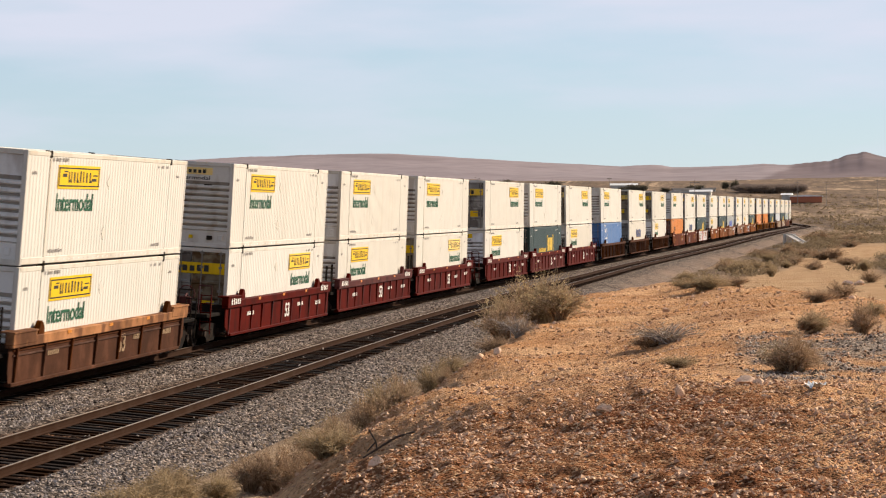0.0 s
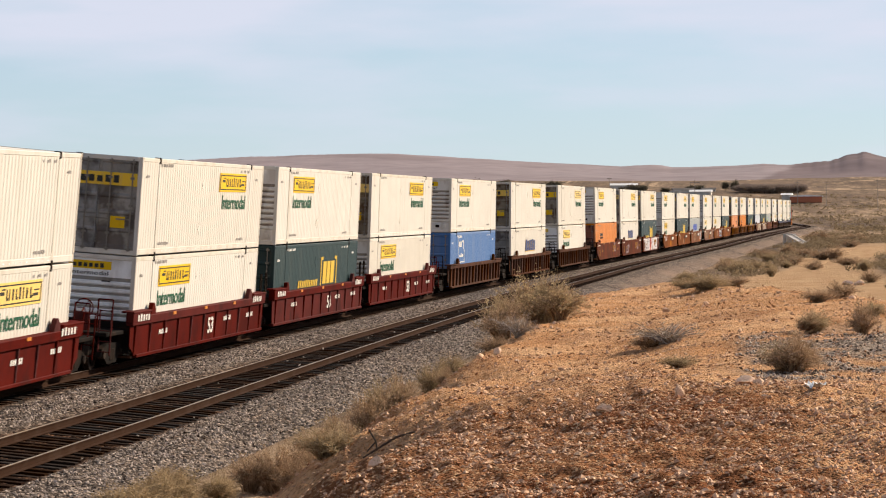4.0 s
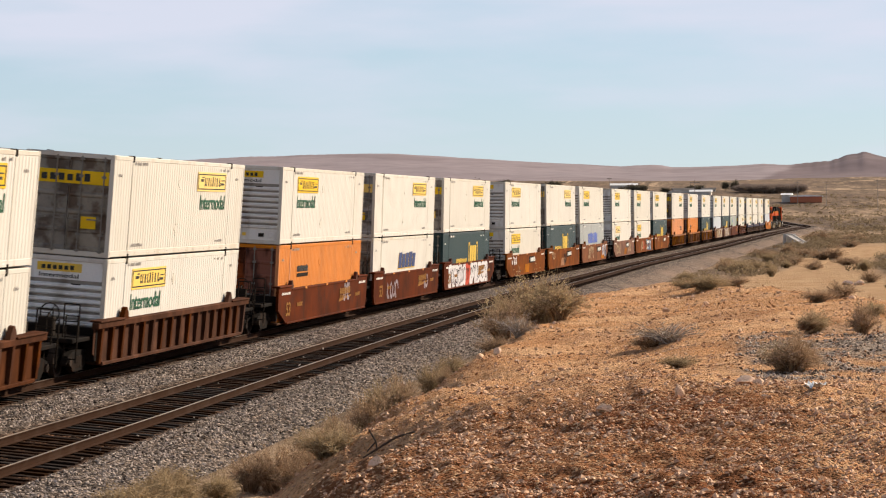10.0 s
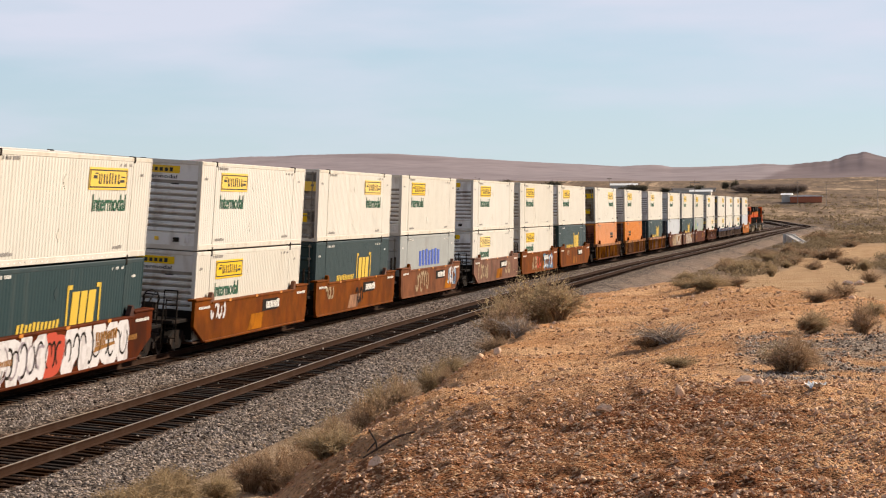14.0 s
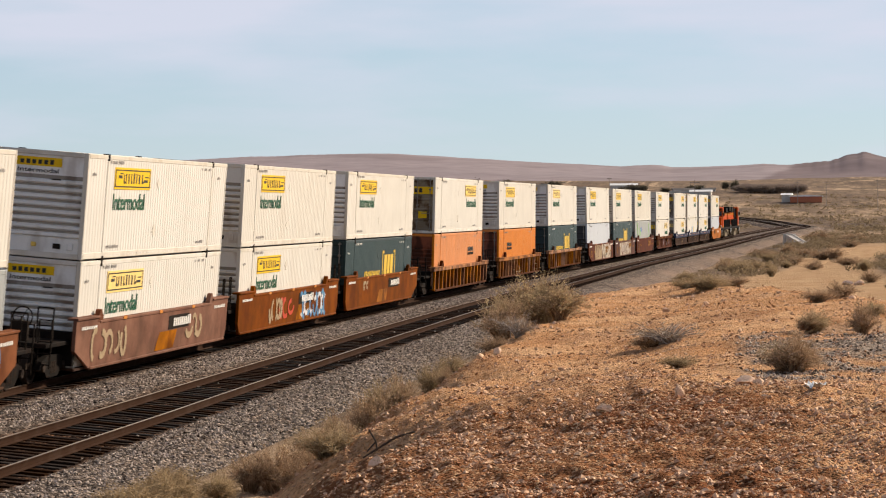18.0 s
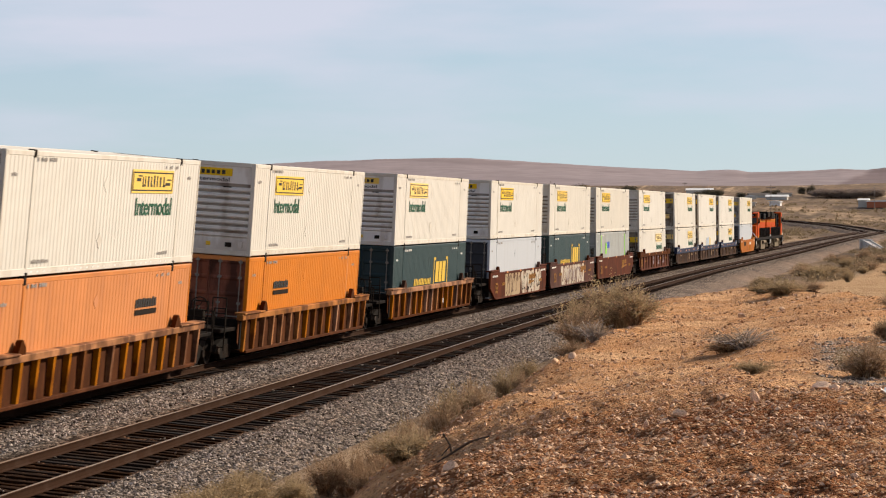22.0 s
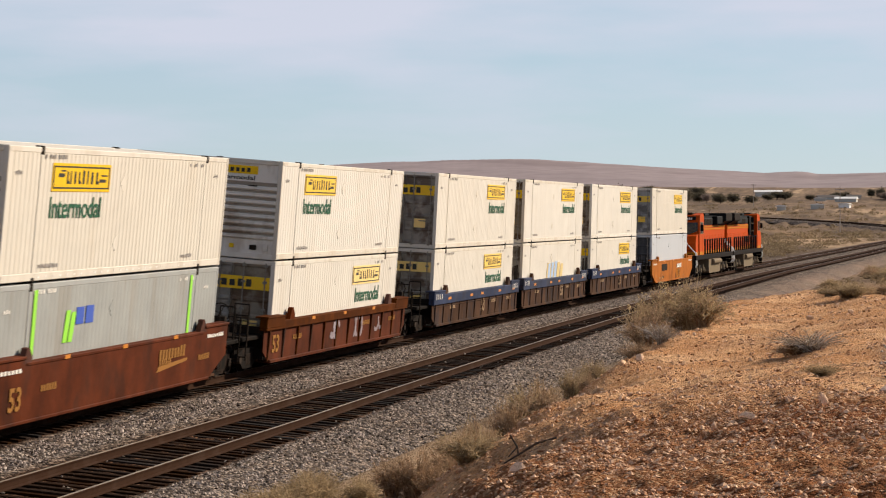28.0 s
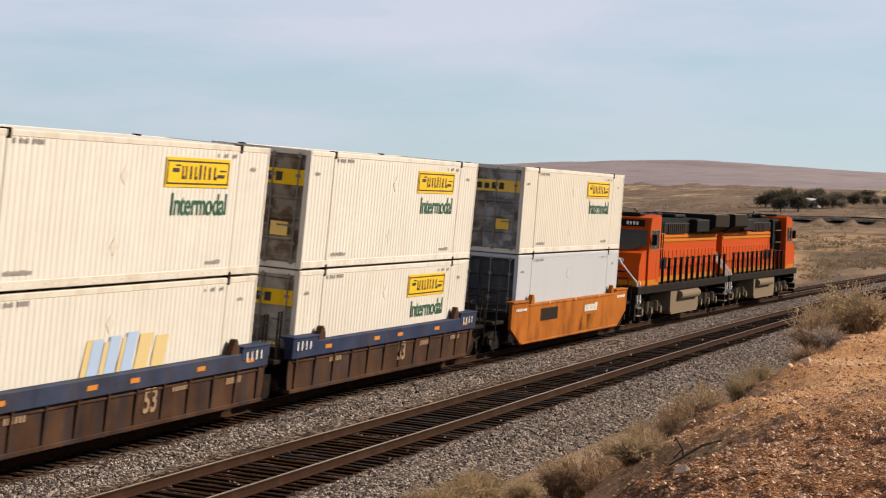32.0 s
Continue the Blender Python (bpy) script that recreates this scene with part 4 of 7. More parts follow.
LOOKS = {
    # body paint, end sheet, doors, trim, label
    "white": ("white", "nose", "door", "white_trim", "white ribbed container, yellow panel, green lettering"),
    "swift": ("white", "nose", "door", "white_trim", "white ribbed container, slanted dark blue marks"),
    "faded": ("white", "nose", "door", "white_trim", "white ribbed container, faded blue and yellow marks"),
    "teal": ("teal", "teal", "teal", "teal", "dark green ribbed container, yellow brackets"),
    "orange": ("orange", "orange_door", "orange_door", "orange", "orange ribbed container, small black marks"),
    "orange_b": ("orange", "orange_door", "orange_door", "orange", "orange ribbed container, small black marks"),
    "blue": ("blue", "blue", "blue", "blue", "blue ribbed container, white square mark"),
    "grey": ("grey", "grey", "grey", "grey", "grey ribbed container, large blue marks"),
    "striped": ("grey", "grey", "grey", "grey", "grey container, two lime green stripes"),
    "pale": ("pale", "pale", "charcoal", "pale", "plain pale grey ribbed container"),
}


def container(look_name, where, doors_first=False, marked=True):
    """A 53 foot container. Its front end sheet is at -x."""
    body, nose, door, trim, label = LOOKS[look_name]
    label += ", stacked on another" if where == "upper" else ", in a well car"
    c = thing("freight_container", label, "container", "containers on the train")
    for turned, at in ((0, Matrix.Identity(4)), (1, TURN)):
        part("side_panel", lambda: side_panel({"pale": 0.002, "grey": 0.004, "teal": 0.006}.get(body, 0.0095)), M[body], c, at=at, key="side_" + body)
        for e in (-1, 1):
            part("frame_post", lambda: frame_posts(e * 6.096), M[trim], c, at=at, key="post%d_%s" % (e, trim))
            part("corner_casting", lambda: casting(e * 6.096, CH - 0.17, CH + 0.022), M["casting"], c, at=at, key="casting%d" % e)
            part("corner_casting", lambda: casting(e * 6.096, -0.004, 0.10), M["casting"], c, at=at, key="foot_casting%d" % e)
            part("corner_post", lambda: Shape().soft(e * HX - (0.12 if e > 0 else 0), e * HX + (0 if e > 0 else 0.12), -HY, -HY + 0.13, 0.0, CH, 0.015), M[trim], c, at=at, key="corner%d_%s" % (e, trim))
        part("top_rail", lambda: Shape().soft(-HX + 0.12, HX - 0.12, -HY - 0.001, -HY + 0.09, CH - 0.13, CH - 0.005, 0.015), M[trim], c, at=at, key="top_" + trim)
        part("bottom_rail", lambda: bottom_rail(), [M[trim], M["nose" if body == "white" else "casting"]], c, at=at, key="bottom_" + trim)
        st = part("stencil_print", stencil_lines, M["mark" if body in ("white", "orange", "pale") else "white_mark"], c, at=at @ Matrix.Translation((0, -HY, 0)), key="stencil_" + ("d" if body in ("white", "orange", "pale") else "l"))
        tagged(st, kind="stuff")
        for x, z in ((-0.6, 2.15), (-0.8, 0.75)):
            part("placard_holder", patches, M[trim], c, at=at @ Matrix.Translation((x, -HY, z)), key="placard_" + trim)
        # the writing sits towards the front end on both sides
        near = -1 if not turned else 1
        lead = Matrix.Translation((0, -HY, 0))

        def spot(a, b, z):
            """A place on this side, b - a metres wide, a metres from the front end."""
            x = -HX + a if near < 0 else HX - b
            return at @ lead @ Matrix.Translation((x, 0, z))
        if look_name == "white" and marked:
            p = part("logo_panel", lambda: Shape().soft(0, 3.85, -0.008, -0.001, 0, 0.62, 0.002), M["yellow"], c, "yellow panel with black strokes", at=spot(2.65, 6.5, 1.95), key="logo")
            part("logo_print", lambda: scroll_marks(3.85, 0.62, 4), M["black"], p, key="logo_marks")
            part("lettering", INTERMODAL, None, c, "dark green lettering", at=spot(2.65, 6.0, 1.36) @ Matrix.Translation((0, -0.004, 0)))
        elif look_name == "swift":
            letter_bars(c, 4.6, 0.86, 5, 8, 0.28, 0.10, "gold", "yellow edge of a slanted bar", spot(5.06, 9.96, 1.37), "swift_edge")
            letter_bars(c, 4.6, 0.86, 5, 8, 0.28, 0.16, "navy", "slanted dark blue bar", spot(5.0, 9.9, 1.42) @ Matrix.Translation((0, -0.008, 0)), "swift")
        elif look_name == "faded":
            letter_bars(c, 4.6, 0.9, 5, 8, 0.28, 0.22, "fade_yellow", "faded yellow bar", spot(5.2, 10.0, 1.12), "faded_y")
            letter_bars(c, 2.6, 0.9, 3, 9, 0.28, 0.35, "fade_blue", "faded blue bar", spot(5.9, 9.7, 1.14) @ Matrix.Translation((0, -0.008, 0)), "faded_b")
        elif look_name == "teal":
            def brackets():
                sh = Shape()
                for x, d in ((0.0, 1), (2.9, -1)):
                    sh.box(x - 0.07, x + 0.07, -0.010, -0.003, 0, 1.25)
                    sh.box(min(x, x + d * 0.35), max(x, x + d * 0.35), -0.010, -0.003, 1.14, 1.25)
                    sh.box(min(x, x + d * 0.35), max(x, x + d * 0.35), -0.010, -0.003, 0, 0.11)
                # three heavy blocks with clipped corners
                for x, w in ((0.36, 0.70), (1.12, 0.64), (1.82, 0.72)):
                    sh.prism([(x - 0.05, 0.28), (x + w - 0.12, 0.28), (x + w - 0.02, 1.08), (x + 0.05, 1.08)], -0.010, -0.003)
                for i in range(7):
                    sh.box(0.42 + i * 0.3, 0.64 + i * 0.3, -0.010, -0.003, 0.08, 0.18)
                return sh
            tagged(part("side_print", brackets, M["gold"], c, "yellow brackets and blocks", at=(spot(4.4, 7.6, 0.92) if near > 0 else spot(8.0, 11.2, 0.92)) @ Matrix.Diagonal((1.06, 1, 1.12, 1)), key="csx"), kind="stuff")
            tagged(part("side_print", lambda: bars(3.7, 0.30, 11, 12, 0.3, 0.4), M["gold"], c, "row of small yellow bars", at=spot(8.2, 11.9, 1.20) if near > 0 else spot(3.8, 7.5, 1.20), key="csx_row"), kind="stuff")
        elif look_name in ("orange", "orange_b"):
            a = 10.9
            tagged(part("side_print", lambda: bars(2.0, 0.26, 9, 14, 0, 0.3), M["black"], c, "row of black bars", at=spot(a, a + 2.0, 1.84), key="schn_a"), kind="stuff")
            tagged(part("side_print", lambda: Shape().box(0, 2.0, -0.01, -0.003, 0, 0.14), M["casting"], c, "dark stripe", at=spot(a, a + 2.0, 1.64), key="schn_b"), kind="stuff")
        elif look_name == "blue":
            def tile():
                sh = Shape()
                for (x0, x1, z0, z1) in ((0, 0.06, 0, 1.42), (0.06, 1.2, 1.37, 1.42), (0.06, 2.1, 0, 0.05), (2.04, 2.1, 0.05, 0.7), (0.3, 0.62, 0.85, 1.15), (0.7, 0.86, 0.85, 1.15), (0.95, 1.1, 0.85, 1.15), (1.25, 1.75, 1.12, 1.2), (1.65, 1.8, 0.75, 1.12), (0.4, 0.8, 0.3, 0.42), (0.9, 1.1, 0.3, 0.5), (1.2, 1.6, 0.3, 0.45)):
                    sh.box(x0, x1, -0.010, -0.003, z0, z1)
                return sh
            tagged(part("side_print", tile, M["white_mark"], c, "white square mark", at=spot(11.4, 13.6, 1.25) if near > 0 else spot(2.5, 4.6, 1.25), key="blue_tile"), kind="stuff")
        elif look_name == "grey":
            letter_bars(c, 6.3, 0.98, 7, 21, 0.0, 0.34, "royal", "large blue bar", spot(4.6, 10.9, 1.38), "matson")
        elif look_name == "striped":
            for a in (2.2, 13.6):
                part("stripe", lambda: Shape().box(0, 0.20, -0.012, -0.003, 0.1, CH - 0.15), M["lime"], c, "lime green stripe", at=spot(a, a + 0.2, 0), key="lime")
            tagged(part("side_print", lambda: bars(1.3, 0.42, 2, 5, 0, 0.2), M["royal"], c, "small blue bars", at=spot(5.0, 6.3, 1.88), key="striped_b"), kind="stuff")
            tagged(part("side_print", lambda: bars(0.7, 0.75, 2, 6, 0.2, 0.2), M["lime"], c, "small green bars", at=spot(4.2, 5.0, 1.50), key="striped_g"), kind="stuff")
    part("roof", lambda: Shape().soft(-HX + 0.1, HX - 0.1, -HY + 0.08, HY - 0.08, CH - 0.07, CH - 0.015, 0.01), M[trim], c, key="roof_" + trim)
    part("floor", lambda: Shape().box(-HX + 0.1, HX - 0.1, -HY + 0.09, HY - 0.09, 0.05, 0.16), M["umber"], c, key="cfloor")
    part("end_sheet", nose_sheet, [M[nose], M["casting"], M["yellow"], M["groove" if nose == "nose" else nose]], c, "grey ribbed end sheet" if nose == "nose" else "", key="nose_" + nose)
    for e in (-1, 1):
        a, b = sorted((e * (HX - 0.12), e * HX))
        part("end_header", lambda: Shape().soft(a, b, -HY + 0.13, HY - 0.13, CH - 0.13, CH, 0.012), M[trim], c, key="header%d_%s" % (e, trim))
        part("end_sill", lambda: Shape().soft(a, b, -HY + 0.13, HY - 0.13, 0, 0.15, 0.012), M[trim], c, key="end_sill%d_%s" % (e, trim))
    for m in (Matrix.Identity(4), Matrix.Diagonal((1, -1, 1, 1))):
        d = part("door", door_leaf, M[door], c, "dirty grey door" if door == "door" else "", at=m, key="door_" + door)
        for y in (-1.02, -0.36):
            part("lock_rod", lock_rod, M["rod"], d, at=(0, y, 0), key="rod")
    if look_name == "white" and marked:
        p = part("end_banner", lambda: Shape().soft(-HX + 0.036, -HX + 0.046, -0.55, 0.75, 2.46, 2.70, 0.002), M["yellow"], c, "yellow banner", key="nose_banner")
        part("banner_print", lambda: bars(1.0, 0.14, 6, 31), M["black"], p, at=Matrix.Translation((-HX + 0.038, 0.62, 2.51)) @ Matrix.Rotation(-math.pi / 2, 4, "Z"), key="nose_banner_marks")
        part("end_word", INTERMODAL_SMALL, None, c, "small black word", at=Matrix.Translation((-HX + 0.040, 0.68, 2.29)) @ Matrix.Rotation(-math.pi / 2, 4, "Z"))
        p = part("door_banner", lambda: Shape().soft(HX - 0.026, HX - 0.006, -1.16, 1.16, 2.02, 2.40, 0.004), M["yellow"], c, "yellow banner with dark bars", key="door_banner")
        part("banner_print", lambda: bars(1.5, 0.22, 6, 32), M["black"], p, at=Matrix.Translation((HX - 0.003, -0.80, 2.10)) @ Matrix.Rotation(math.pi / 2, 4, "Z"), key="door_banner_marks")
        part("door_placard", lambda: Shape().soft(HX - 0.024, HX - 0.004, 0.42, 0.86, 0.78, 1.12, 0.003), M["yellow"], c, "small yellow placard", key="door_placard")
    return c


def bottom_rail():
    sh = Shape().soft(-HX + 0.12, HX - 0.12, -HY - 0.002, -HY + 0.10, 0.02, 0.20, 0.015)
    x = -5.8
    while x < 5.8:
        sh.box(x, x + 0.10, -HY - 0.006, -HY, 0.085, 0.125, 1)
        x += 0.46
    return sh


# ---------------------------------------------------------------- well cars
def side_frame():
    """Cast side frame of a truck, on the -y side."""
    sh = Shape()
    out = [(-1.15, 0.40), (-1.02, 0.62), (-0.55, 0.74), (0.55, 0.74), (1.02, 0.62), (1.15, 0.40), (0.72, 0.36), (0.48, 0.17), (-0.48, 0.17), (-0.72, 0.36)]
    sh.prism(out, -1.14, -0.96)
    for x in (-0.16, 0.0, 0.16):
        sh.tube((x, -1.10, 0.26), (x, -1.10, 0.58), 0.07, n=8, k=1)
    for x in (-0.915, 0.915):
        sh.tube((x, -1.20, 0.457), (x, -0.96, 0.457), 0.12, n=10, k=1)
    return sh


def wheelset(k=1.0):
    sh = Shape()
    for e in (-1, 1):
        sh.tube((0, e * 0.70, 0), (0, e * 0.835, 0), 0.457 * k, 0.45 * k, 28)
        sh.tube((0, e * 0.67, 0), (0, e * 0.70, 0), 0.485 * k, 0.485 * k, 28)
        sh.tube((0, e * 0.835, 0), (0, e * 0.86, 0), 0.36 * k, 0.16 * k, 20, 1)
        for a in range(3):
            x, z = 0.27 * k * math.cos(a * 2.094), 0.27 * k * math.sin(a * 2.094)
            sh.tube((x, e * 0.83, z), (x, e * 0.868, z), 0.05, n=6, k=1)
    return sh.tube((0, -0.72, 0), (0, 0.72, 0), 0.085, n=10)


WHEELS = []
ROLLING = (7, 8, 25, 26, 27, 28, 29)      # the cars whose wheels show well


def truck(parent, x, rolling):
    t = part("truck", lambda: Shape().soft(-0.22, 0.22, -0.96, 0.96, 0.42, 0.72, 0.03).tube((0, 0, 0.7), (0, 0, 0.82), 0.32, n=14), M["under"], parent, "grimy cast steel truck", at=(x, 0, 0), key="truck_bolster")
    part("side_frame", side_frame, [M["under"], M["wheel"]], t, key="side_frame")
    part("side_frame", side_frame, None, t, at=TURN, key="side_frame")
    for e in (-1, 1):
        w = part("wheelset", wheelset, [M["wheel"], M["under"]], t, at=(e * 0.915, 0, 0.457), key="wheelset")
        if rolling:
            WHEELS.append((w, e * 0.915, 0.457, 0.457, 1))


STYLES = {
    # chord, panel, rib, ribs, smooth, ears, words, label
    "ochre": ("ochre", "rusty", "ochre", 16, False, False, "", "rusty well car with worn ochre sills and ribs"),
    "worn": ("ochre", "rusty", "rusty", 8, False, True, "chalk", "rusty brown well car with worn orange top sill"),
    "oxide": ("oxide", "oxide", "oxide", 11, False, True, "white_mark", "dark red ribbed well car with white stencils"),
    "rusty": ("rusty", "rusty", "rusty", 17, False, False, "", "rusty brown ribbed well car"),
    "tuscan": ("tuscan", "tuscan", "tuscan", 0, True, True, "dull_gold", "smooth-sided red-brown well car"),
    "ttx": ("ttx", "ttx", "ttx", 0, True, True, "", "smooth-sided faded orange-brown well car"),
    "brown_red": ("rusty", "tuscan", "rusty", 12, False, True, "dull_gold", "red-brown ribbed well car"),
    "blue": ("blue_sill", "umber", "umber", 12, False, True, "chalk", "dirty brown ribbed well car with blue top sill"),
    "orange": ("bright_orange", "bright_orange", "bright_orange", 0, True, True, "", "smooth-sided orange well car"),
}


PANEL = {"oxide": -1.445, "brown_red": -1.44, "blue": -1.445, "worn": -1.42, "rusty": -1.385, "ochre": -1.37}      # how far out the side sheet stands


def sill_panel(half, smooth, cut, face=-1.335):
    sh = Shape()
    if smooth:
        top = 1.50
        out = [(-half + cut[0], 0.26), (half - cut[1], 0.26), (half, 0.62 + 0.2 * (cut[1] > 1)), (half, 1.67), (half - 2.1, 1.67), (half - 2.3, top), (-half + 2.3, top), (-half + 2.1, 1.67), (-half, 1.67), (-half, 0.62 + 0.2 * (cut[0] > 1))]
        sh.prism(out, -1.50, -1.40)
        sh.soft(-half + cut[0], half - cut[1], -1.53, -1.38, 0.24, 0.32, 0.015)
        sh.soft(-half + 2.25, half - 2.25, -1.52, -1.34, top - 0.02, top + 0.06, 0.015)
        for e in (-1, 1):
            sh.soft(*sorted((e * (half - 2.15), e * half)), -1.54, -1.24, 1.63, 1.70, 0.015)
    else:
        out = [(-half + cut[0] * 0.45, 0.30), (half - cut[1] * 0.45, 0.30), (half, 0.62), (half, 1.34), (-half, 1.34), (-half, 0.62)]
        sh.prism(out, face, face + 0.023)
        sh.soft(-half + cut[0] * 0.45, half - cut[1] * 0.45, -1.50, -1.31, 0.26, 0.36, 0.015)
    return sh


def top_chord(half, ears, deep):
    sh = Shape().soft(-half, half, -1.52, -1.31, 1.46 - deep, 1.48, 0.02)
    if ears:
        for e in (-1, 1):
            sh.soft(*sorted((e * (half - 1.9), e * (half + 0.02))), -1.53, -1.30, 1.30, 1.60, 0.02)
            sh.soft(*sorted((e * (half - 1.9), e * (half + 0.02))), -1.55, -1.15, 1.585, 1.635, 0.01)
    else:
        for e in (-1, 1):
            sh.soft(*sorted((e * (half - 2.6), e * (half - 0.1))), -1.56, -1.20, 1.475, 1.53, 0.015)
    return sh


def rib(face):
    """A tapered upright rib, on the -y side."""
    sh = Shape()
    w, f = (0.11 if face > -1.4 else 0.055), face + 0.003
    sh.add([(-w, f, 0.33), (w, f, 0.33), (w, f, 1.36), (-w, f, 1.36), (-w * 0.8, -1.47, 0.33), (w * 0.8, -1.47, 0.33), (w * 0.8, -1.512, 1.36), (-w * 0.8, -1.512, 1.36)],
           [(0, 1, 2, 3), (4, 5, 6, 7), (0, 1, 5, 4), (1, 2, 6, 5), (2, 3, 7, 6), (3, 0, 4, 7)])
    return sh


def guide():
    """Bent steel guide that steers a container into the well."""
    sh = Shape()
    out = [(-0.28, 0.0), (0.28, 0.0), (0.24, 0.16), (0.05, 0.34), (-0.08, 0.32), (-0.22, 0.12)]
    return sh.prism(out, -1.50, -1.36)


def end_deck(e, reach, half):
    sh = Shape()
    a, b = half - 0.25, reach
    sh.soft(*sorted((e * a, e * b)), -1.30, 1.30, 0.98, 1.10, 0.02)
    sh.soft(*sorted((e * (half - 0.35), e * (half - 0.15))), -1.40, 1.40, 0.40, 1.32, 0.02)
    sh.soft(*sorted((e * a, e * (b + 0.15))), -0.28, 0.28, 0.70, 1.02, 0.03)
    return sh


def grab_rail(x, y0, y1, top):
    return Shape().wire([(x, y0, 1.10), (x, y0, top), (x, y1, top), (x, y1, 1.10)], 0.022).wire([(x, y0, 1.55), (x, y1, 1.55)], 0.018)


def ladder(x):
    sh = Shape()
    for y in (-1.36, -1.02):
        sh.wire([(x, y, 0.45), (x, y, 1.75)], 0.022)
    for z in (0.55, 0.85, 1.15, 1.45, 1.72):
        sh.wire([(x, -1.36, z), (x, -1.02, z)], 0.018)
    return sh


def brake_wheel(x, e):
    ring = [(x - e * 0.2, -0.38 + 0.27 * math.cos(i * 0.524), 1.72 + 0.27 * math.sin(i * 0.524)) for i in range(13)]
    sh = Shape().wire(ring, 0.02, 5)
    for i in (0, 4, 8):
        sh.wire([ring[i], (x - e * 0.2, -0.38, 1.72)], 0.014, 4)
    return sh.wire([(x - e * 0.2, -0.38, 1.72), (x, -0.38, 1.62)], 0.03, 6)


def swirls(seed, w, h, n=9, thick=0.09):
    """Sprayed shapes: bent strokes with no wording in them."""
    g = random.Random(seed)
    sh = Shape()
    for i in range(n):
        x = (i + 0.5) * w / n + g.uniform(-0.1, 0.1)
        a0, turn = g.uniform(0, 6.28), g.choice((-1, 1)) * g.uniform(2.6, 5.2)
        rx, rz = w / n * g.uniform(0.35, 0.6), h * g.uniform(0.28, 0.46)
        pts = []
        for k in range(10):
            a = a0 + turn * k / 9
            pts.append((x + rx * math.cos(a), h / 2 + rz * math.sin(a)))
        t = thick * g.uniform(0.8, 1.5)
        for (xa, za), (xb, zb) in zip(pts[:-1], pts[1:]):
            d = Vector((xb - xa, zb - za)).normalized()
            nx, nz = -d.y * t, d.x * t
            q = [(xa - nx, za - nz), (xb - nx + d.x * 0.03, zb - nz), (xb + nx + d.x * 0.03, zb + nz), (xa + nx, za + nz)]
            sh.add([(p[0], -0.008 - 0.0002 * i, min(max(p[1], 0), h)) for p in q], [(0, 1, 2, 3)])
    return sh


def blobs(seed, w, h, n):
    """Fat sprayed shapes side by side, with lumpy outlines."""
    g = random.Random(seed)
    sh = Shape()
    for i in range(n):
        cx, cz = (i + 0.5) * w / n, h * g.uniform(0.46, 0.54)
        ph = [g.uniform(0, 6.28) for _ in range(3)]
        ring = []
        for k in range(22):
            a = 6.28319 * k / 22
            r = 1 + 0.16 * math.sin(2 * a + ph[0]) + 0.13 * math.sin(3 * a + ph[1]) + 0.08 * math.sin(5 * a + ph[2])
            ring.append((cx + 0.60 * w / n * r * math.cos(a), -0.006 - 0.0003 * i, min(max(cz + 0.50 * h * r * math.sin(a) * (1 + 0.25 * abs(math.sin(a))), 0), h)))
        sh.add(ring + [(cx, -0.006 - 0.0003 * i, cz)], [(k, (k + 1) % 22, 22) for k in range(22)])
    return sh


# fat sprayed bodies by place in the train: seed, paint, from, width, height, count, height of its foot
BODIES = {
    12: ((40, "graffiti", -7.4, 5.6, 1.28, 5, 0.27), (41, "graffiti_red", -1.9, 1.5, 1.25, 1, 0.29), (42, "graffiti", -0.2, 6.4, 1.28, 5, 0.27)),
    22: ((43, "graffiti_tan", -4.6, 4.6, 1.15, 5, 0.30), (44, "graffiti_cream", 0.4, 6.2, 1.2, 6, 0.30)),
    23: ((45, "graffiti_cream", -4.8, 9.0, 1.1, 9, 0.32), ),
}


